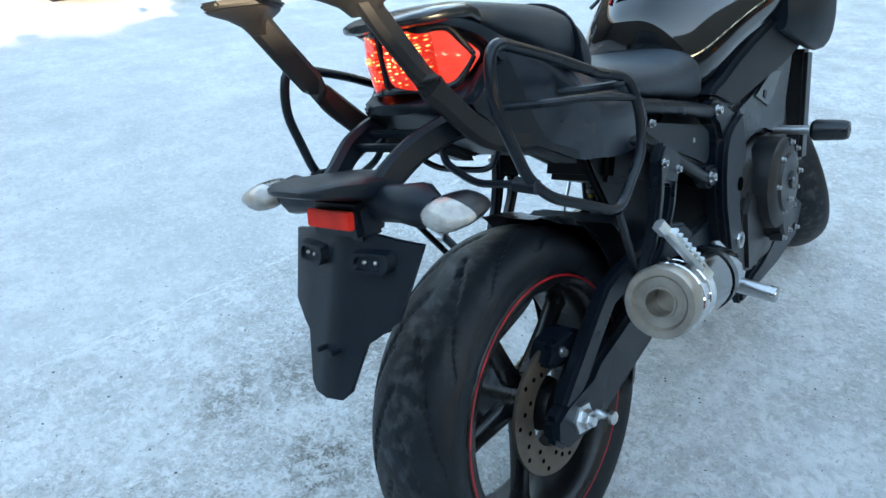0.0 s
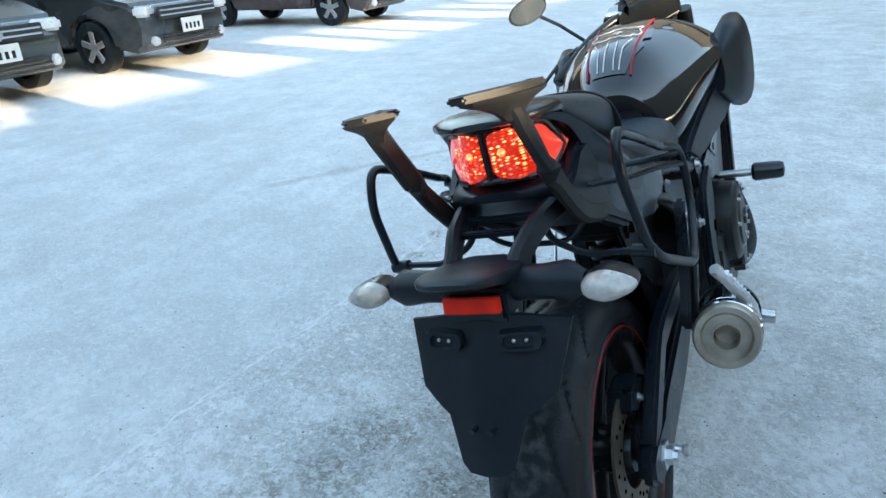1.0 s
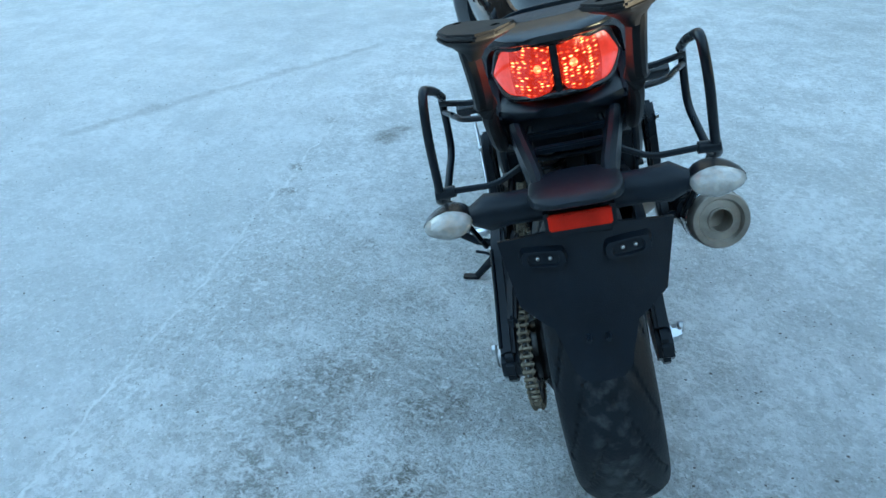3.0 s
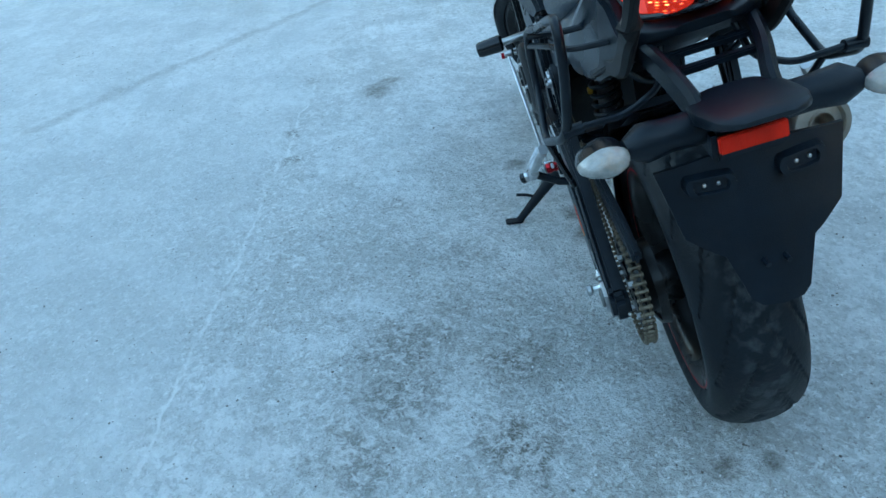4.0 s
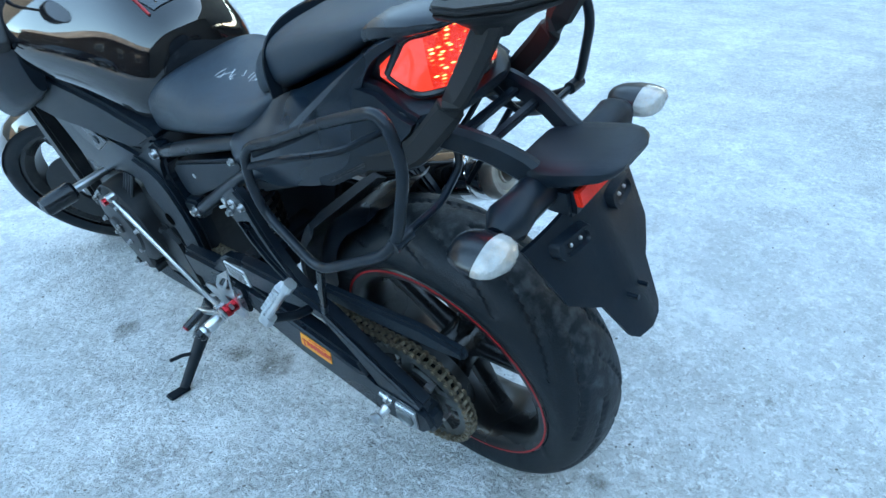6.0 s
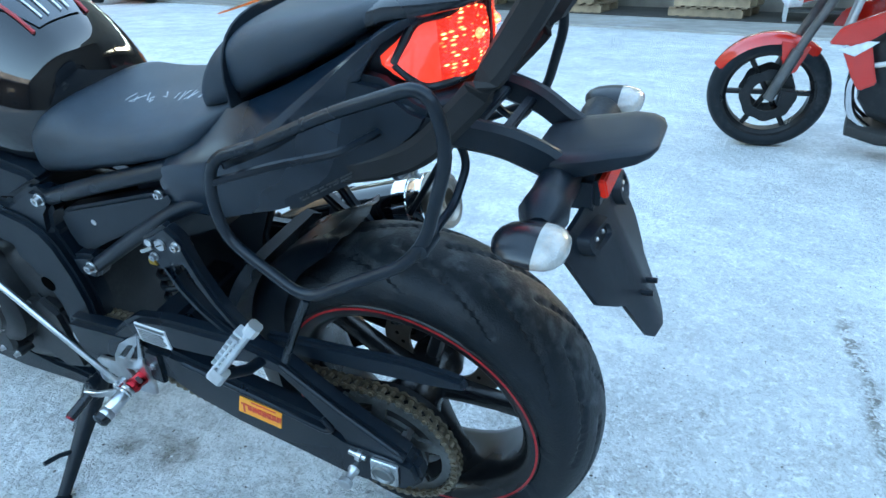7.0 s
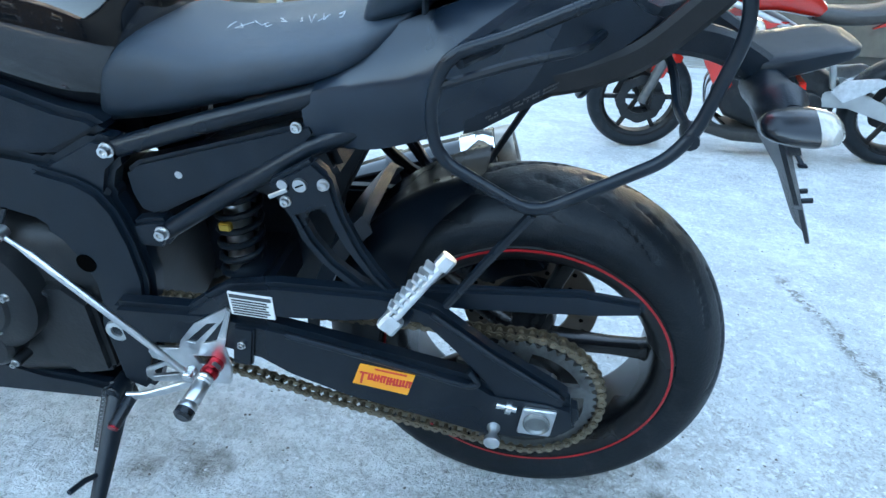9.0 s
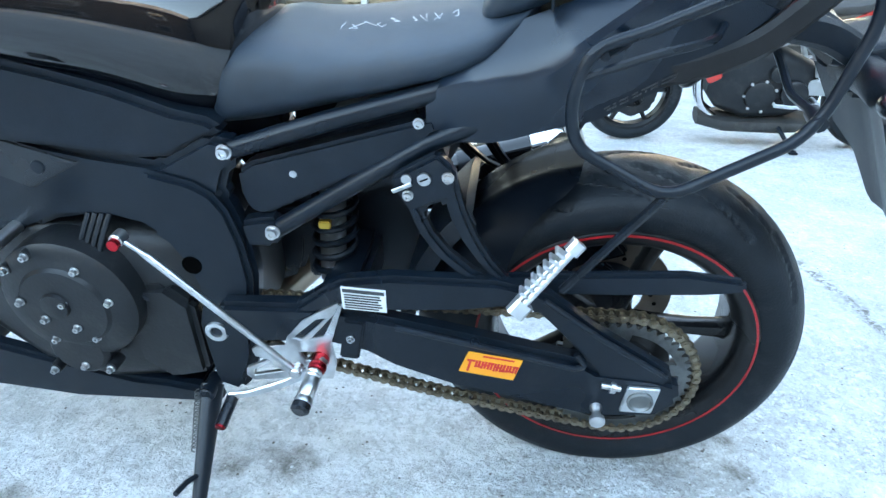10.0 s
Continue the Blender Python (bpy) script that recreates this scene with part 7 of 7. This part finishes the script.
def red_bike(m):
    """Local frame as the black one: x to its right, y forward, z up; rear axle over the origin."""
    root = thing("motorcycle", "red naked motorcycle with a pale tube frame on its side stand", "motorcycle", m)
    wb = 1.40
    steer = Matrix.Translation((0, wb - 0.12, 0)) @ Matrix.Rotation(radians(8), 4, 'Z') @ Matrix.Translation((0, -(wb - 0.12), 0))
    def wheel(name, c, half, front):
        parts = []
        w = part(name, lathe(bmesh.new(), [(-half * 0.8, 0.236), (-half * 0.8, 0.222), (-0.03, 0.205), (0.03, 0.205), (half * 0.8, 0.222), (half * 0.8, 0.236), (-half * 0.7, 0.24)], c, (1, 0, 0), 48, closed=True), WHEEL_BLACK, root)
        part("tyre", tyre(bmesh.new(), c, 0.305, half, 0.235, 64), RUBBER, w)
        for k in range(6):
            a = 2 * math.pi * k / 6
            bm = bmesh.new()
            bar(bm, [(0, c[1], c[2]), (0, c[1] + 0.21 * math.cos(a), c[2] + 0.21 * math.sin(a))], 0.026, 0.03, (1, 0, 0), 0, 0.006)
            part("spoke", bm, WHEEL_BLACK, w)
        for s in ((-1, 1) if front else (1,)):
            bm = bmesh.new()
            prof = [(c[1] + r * math.cos(b), c[2] + r * math.sin(b)) for b, r in ((2 * math.pi * k / 40, 0.138 + 0.005 * math.cos(8 * 2 * math.pi * k / 40)) for k in range(40))]
            hole = [(c[1] + 0.085 * math.cos(2 * math.pi * k / 24), c[2] + 0.085 * math.sin(2 * math.pi * k / 24)) for k in range(24)]
            slab(bm, prof, s * 0.062, s * 0.067, 0, [hole])
            part("brake_disc", bm, ENGINE, w)
        return w
    wheel("rear_wheel", (0, 0, 0.305), 0.085, False)
    turning = [wheel("front_wheel", (0, wb, 0.305), 0.06, True)]
    for s in (-1, 1):
        bm = bmesh.new()
        tube(bm, [(s * 0.10, wb, 0.30), (s * 0.10, wb - 0.10, 0.56)], 0.028, 14)
        tube(bm, [(s * 0.10, wb - 0.10, 0.56), (s * 0.10, wb - 0.30, 1.0)], 0.021, 14)
        turning.append(part("fork_leg", bm, mat("fork_grey", (0.12, 0.12, 0.12), 0.4, 0.6), root))
        bm = bmesh.new()
        slab(bm, [(wb - 0.13, 0.36), (wb - 0.05, 0.36), (wb - 0.04, 0.27), (wb - 0.12, 0.25)], s * 0.055, s * 0.115, 0.01)
        turning.append(part("brake_caliper", bm, ENGINE, root))
    bm = bmesh.new()
    rows = []
    for k in range(14):
        a = radians(-62 + 105 * k / 13)
        r = 0.325
        wd = 0.055 + 0.022 * math.sin(math.pi * k / 13)
        rows.append([bm.verts.new((wd * q, wb - r * math.sin(a) + 0.045 * abs(q) ** 2.2 * math.sin(a), 0.305 + r * math.cos(a) - 0.05 * abs(q) ** 2.2 * math.cos(a))) for q in (-1, -0.7, -0.3, 0.3, 0.7, 1)])
    for a, b in zip(rows, rows[1:]):
        for q in range(5):
            bm.faces.new((a[q], a[q + 1], b[q + 1], b[q]))
    bmesh.ops.solidify(bm, geom=bm.faces[:], thickness=0.004)
    fender = part("front_mudguard", bm, RED_PAINT, root, "pointed red front mudguard")
    turning.append(fender)
    for s in (-1, 1):
        bm = bmesh.new()
        slab(bm, [(wb - 0.02, 0.60), (wb - 0.16, 0.57), (wb - 0.11, 0.44), (wb - 0.05, 0.42)], s * 0.074, s * 0.082, 0.003)
        turning.append(part("mudguard_side", bm, RED_PAINT, root))
    bm = bmesh.new()
    tube(bm, [(-0.36, wb - 0.42, 1.02), (-0.12, wb - 0.32, 1.07), (0.12, wb - 0.32, 1.07), (0.36, wb - 0.42, 1.02)], 0.012, 10, 0.05)
    turning.append(part("handlebar", bm, SATIN, root))
    for s in (-1, 1):
        bm = bmesh.new()
        cyl(bm, (s * 0.37, wb - 0.425, 1.018), (s * 0.25, wb - 0.372, 1.045), 0.017, 14)
        turning.append(part("grip", bm, GRIP_RUBBER, root))
        bm = bmesh.new()
        tube(bm, [(s * 0.2, wb - 0.33, 1.06), (s * 0.29, wb - 0.30, 1.20)], 0.006, 8)
        box(bm, (0.13, 0.03, 0.075), Matrix.Translation((s * 0.32, wb - 0.31, 1.22)), 0.012)
        turning.append(part("mirror", bm, SATIN, root))
    bm = bmesh.new()
    rows = [section(f, h, lo, hi, 20, 2.6) for f, h, lo, hi in ((wb - 0.22, 0.09, 0.86, 1.04), (wb - 0.14, 0.115, 0.78, 1.06), (wb - 0.06, 0.10, 0.76, 0.98), (wb - 0.02, 0.06, 0.80, 0.90))]
    turning.append(part("headlamp_cowl", loft(bm, rows), RED_PAINT, root, "red headlamp cowl"))
    bm = bmesh.new()
    rows = [section(f, h, lo, hi, 20, 2.6) for f, h, lo, hi in ((wb - 0.08, 0.09, 0.755, 0.90), (wb - 0.02, 0.085, 0.75, 0.90), (wb + 0.01, 0.05, 0.78, 0.86))]
    turning.append(part("headlamp", loft(bm, rows), CAR_LAMP, root, "clear headlamp"))
    for ob in turning:
        for o in (ob, *ob.children_recursive):
            o.data.transform(steer)
    bm = bmesh.new()
    rows = [section(f, h, lo, hi, 24, 2.8) for f, h, lo, hi in smooth_sections([(0.52, 0.09, 0.79, 0.87), (0.62, 0.14, 0.80, 0.97), (0.76, 0.17, 0.82, 1.03), (0.90, 0.18, 0.82, 1.04), (1.0, 0.13, 0.86, 0.99)], 18)]
    part("fuel_tank", loft(bm, rows), RED_PAINT, root, "red fuel tank")
    for s in (-1, 1):
        bm = bmesh.new()
        slab(bm, [(0.70, 0.79), (0.92, 0.80), (1.12, 0.70), (1.16, 0.62), (1.02, 0.62), (0.90, 0.72)], s * 0.16, s * 0.19, 0.008)
        part("tank_shroud", bm, RED_PAINT, root, "red tank shroud")
        bm = bmesh.new()
        slab(bm, [(1.10, 0.60), (0.98, 0.63), (0.92, 0.44), (0.99, 0.40), (1.03, 0.46)], s * 0.15, s * 0.185, 0.008)
        part("radiator_shroud", bm, RED_PAINT, root, "red radiator shroud")
        bm = bmesh.new()
        slab(bm, [(1.12, 0.595), (1.00, 0.645), (0.95, 0.645), (1.04, 0.57)], s * 0.187, s * 0.192, 0.002)
        part("shroud_flash", bm, CAR_LAMP, root, "clear side indicator flash")
        bm = bmesh.new()
        tube(bm, [(s * 0.13, 1.08, 0.90), (s * 0.17, 0.90, 0.84), (s * 0.17, 0.66, 0.74), (s * 0.16, 0.45, 0.62), (s * 0.12, 0.40, 0.45)], 0.017, 10, 0.06)
        tube(bm, [(s * 0.13, 1.02, 0.50), (s * 0.17, 0.80, 0.56), (s * 0.17, 0.58, 0.66)], 0.013, 10)
        tube(bm, [(s * 0.11, 1.10, 0.60), (s * 0.11, 1.04, 0.92)], 0.013, 10)
        part("frame_tube", bm, STEEL_POST, root, "pale silver frame tube")
    bm = bmesh.new()
    rows = [section(f, h, lo, hi, 20, 4.0) for f, h, lo, hi in ((0.36, 0.10, 0.28, 0.48), (0.52, 0.15, 0.20, 0.56), (0.75, 0.16, 0.18, 0.66), (0.92, 0.15, 0.24, 0.70), (0.98, 0.12, 0.32, 0.62))]
    eng = part("engine", loft(bm, rows), ENGINE, root, "black twin-cylinder engine")
    for s in (-1, 1):
        for f, u, r in ((0.70, 0.34, 0.085), (0.52, 0.36, 0.075), (0.62, 0.47, 0.05)):
            bm = bmesh.new()
            lathe(bm, [(0, r), (0.03, r * 0.95), (0.038, r * 0.75), (0.04, 0)], (s * 0.155, f, u), (s, 0, 0), 28)
            part("engine_cover", bm, ENGINE, eng)
        for k in range(7):
            a = 2 * math.pi * k / 7
            bm = bmesh.new()
            bolt(bm, (s * 0.18, 0.70 + 0.088 * math.cos(a), 0.34 + 0.088 * math.sin(a)), (s, 0, 0), 0.007, 0.012)
            part("cover_bolt", bm, STEEL, eng)
    for x in (-0.06, 0.06):
        bm = bmesh.new()
        tube(bm, [(x, 0.95, 0.52), (x, 1.03, 0.42), (x, 1.0, 0.24), (x, 0.88, 0.15), (x, 0.70, 0.14)], 0.022, 12, 0.07)
        part("exhaust_header", bm, CHROME, root, "polished exhaust header")
    bm = bmesh.new()
    rows = [section(f, h, lo, hi, 16, 3.0) for f, h, lo, hi in ((0.35, 0.12, 0.11, 0.19), (0.55, 0.15, 0.095, 0.20), (0.85, 0.14, 0.095, 0.19), (1.0, 0.09, 0.12, 0.20))]
    part("belly_pan", loft(bm, rows), MACHINE_BLACK, root, "black exhaust box under the engine")
    bm = bmesh.new()
    rows = [section(f, h, lo, hi, 20, 2.8) for f, h, lo, hi in smooth_sections([(0.58, 0.08, 0.78, 0.86), (0.45, 0.13, 0.76, 0.85), (0.25, 0.14, 0.78, 0.86), (0.10, 0.12, 0.84, 0.93), (-0.12, 0.09, 0.90, 0.98), (-0.28, 0.05, 0.95, 0.99)], 18)]
    part("seat", loft(bm, rows), RED_SEAT, root, "black dual seat")
    for s in (-1, 1):
        bm = bmesh.new()
        slab(bm, [(0.30, 0.76), (0.05, 0.83), (-0.25, 0.93), (-0.30, 0.97), (-0.05, 0.92), (0.20, 0.82)], s * 0.10, s * 0.135, 0.008)
        part("tail_panel", bm, RED_PAINT, root, "red tail panel")
        bm = bmesh.new()
        slab(bm, [(0.45, 0.42), (0.30, 0.45), (0.05, 0.34), (-0.05, 0.33), (-0.06, 0.27), (0.05, 0.26), (0.30, 0.34), (0.45, 0.34)], s * 0.10, s * 0.13, 0.008)
        part("swingarm", bm, STEEL_POST, root, "pale silver swingarm")
        bm = bmesh.new()
        slab(bm, [(0.42, 0.44), (0.36, 0.50), (0.20, 0.52), (0.12, 0.50), (0.20, 0.46), (0.34, 0.38)], s * 0.15, s * 0.165, 0.004)
        part("footrest_hanger", bm, ALU, root)
        bm = bmesh.new()
        cyl(bm, (s * 0.16, 0.42, 0.33), (s * 0.26, 0.42, 0.33), 0.014, 12)
        part("footpeg", bm, ALU, root)
        bm = bmesh.new()
        tube(bm, [(s * 0.06, -0.26, 0.80), (s * 0.12, -0.27, 0.80)], 0.008, 8)
        bmesh.ops.create_uvsphere(bm, u_segments=14, v_segments=10, radius=0.03, matrix=Matrix.Translation((s * 0.14, -0.27, 0.80)))
        part("indicator", bm, CLEAR, root)
    bm = bmesh.new()
    bar(bm, [(0, -0.16, 0.90), (0, -0.28, 0.72), (0, -0.33, 0.55)], 0.16, 0.012, (0, -1, 0.3), 0.03, 0.004)
    part("rear_mudguard", bm, MACHINE_BLACK, root)
    inv = m.inverted()
    foot = inv @ Vector((2.80, -1.36, 0.0))
    bm = bmesh.new()
    tube(bm, [(-0.12, 0.56, 0.16), Vector((-0.12, 0.56, 0.16)).lerp(foot, 0.5), foot], 0.013, 10)
    st = part("side_stand", bm, FRAME_BLACK, root)
    bm = bmesh.new()
    box(bm, (0.05, 0.05, 0.01), Matrix.Translation(foot), 0.003)
    part("stand_foot", bm, FRAME_BLACK, st)
    # gear linkage
    bm = bmesh.new()
    bar(bm, [(-0.185, 0.42, 0.30), (-0.19, 0.52, 0.285), (-0.195, 0.62, 0.295)], 0.02, 0.012, (1, 0, 0), 0.02, 0.003)
    part("gear_lever", bm, ALU, root)


red_bike(Matrix.Translation((3.08, -1.87, -0.012)) @ Matrix.Rotation(radians(-3), 4, 'Z') @ Matrix.Rotation(radians(-9), 4, 'Y'))
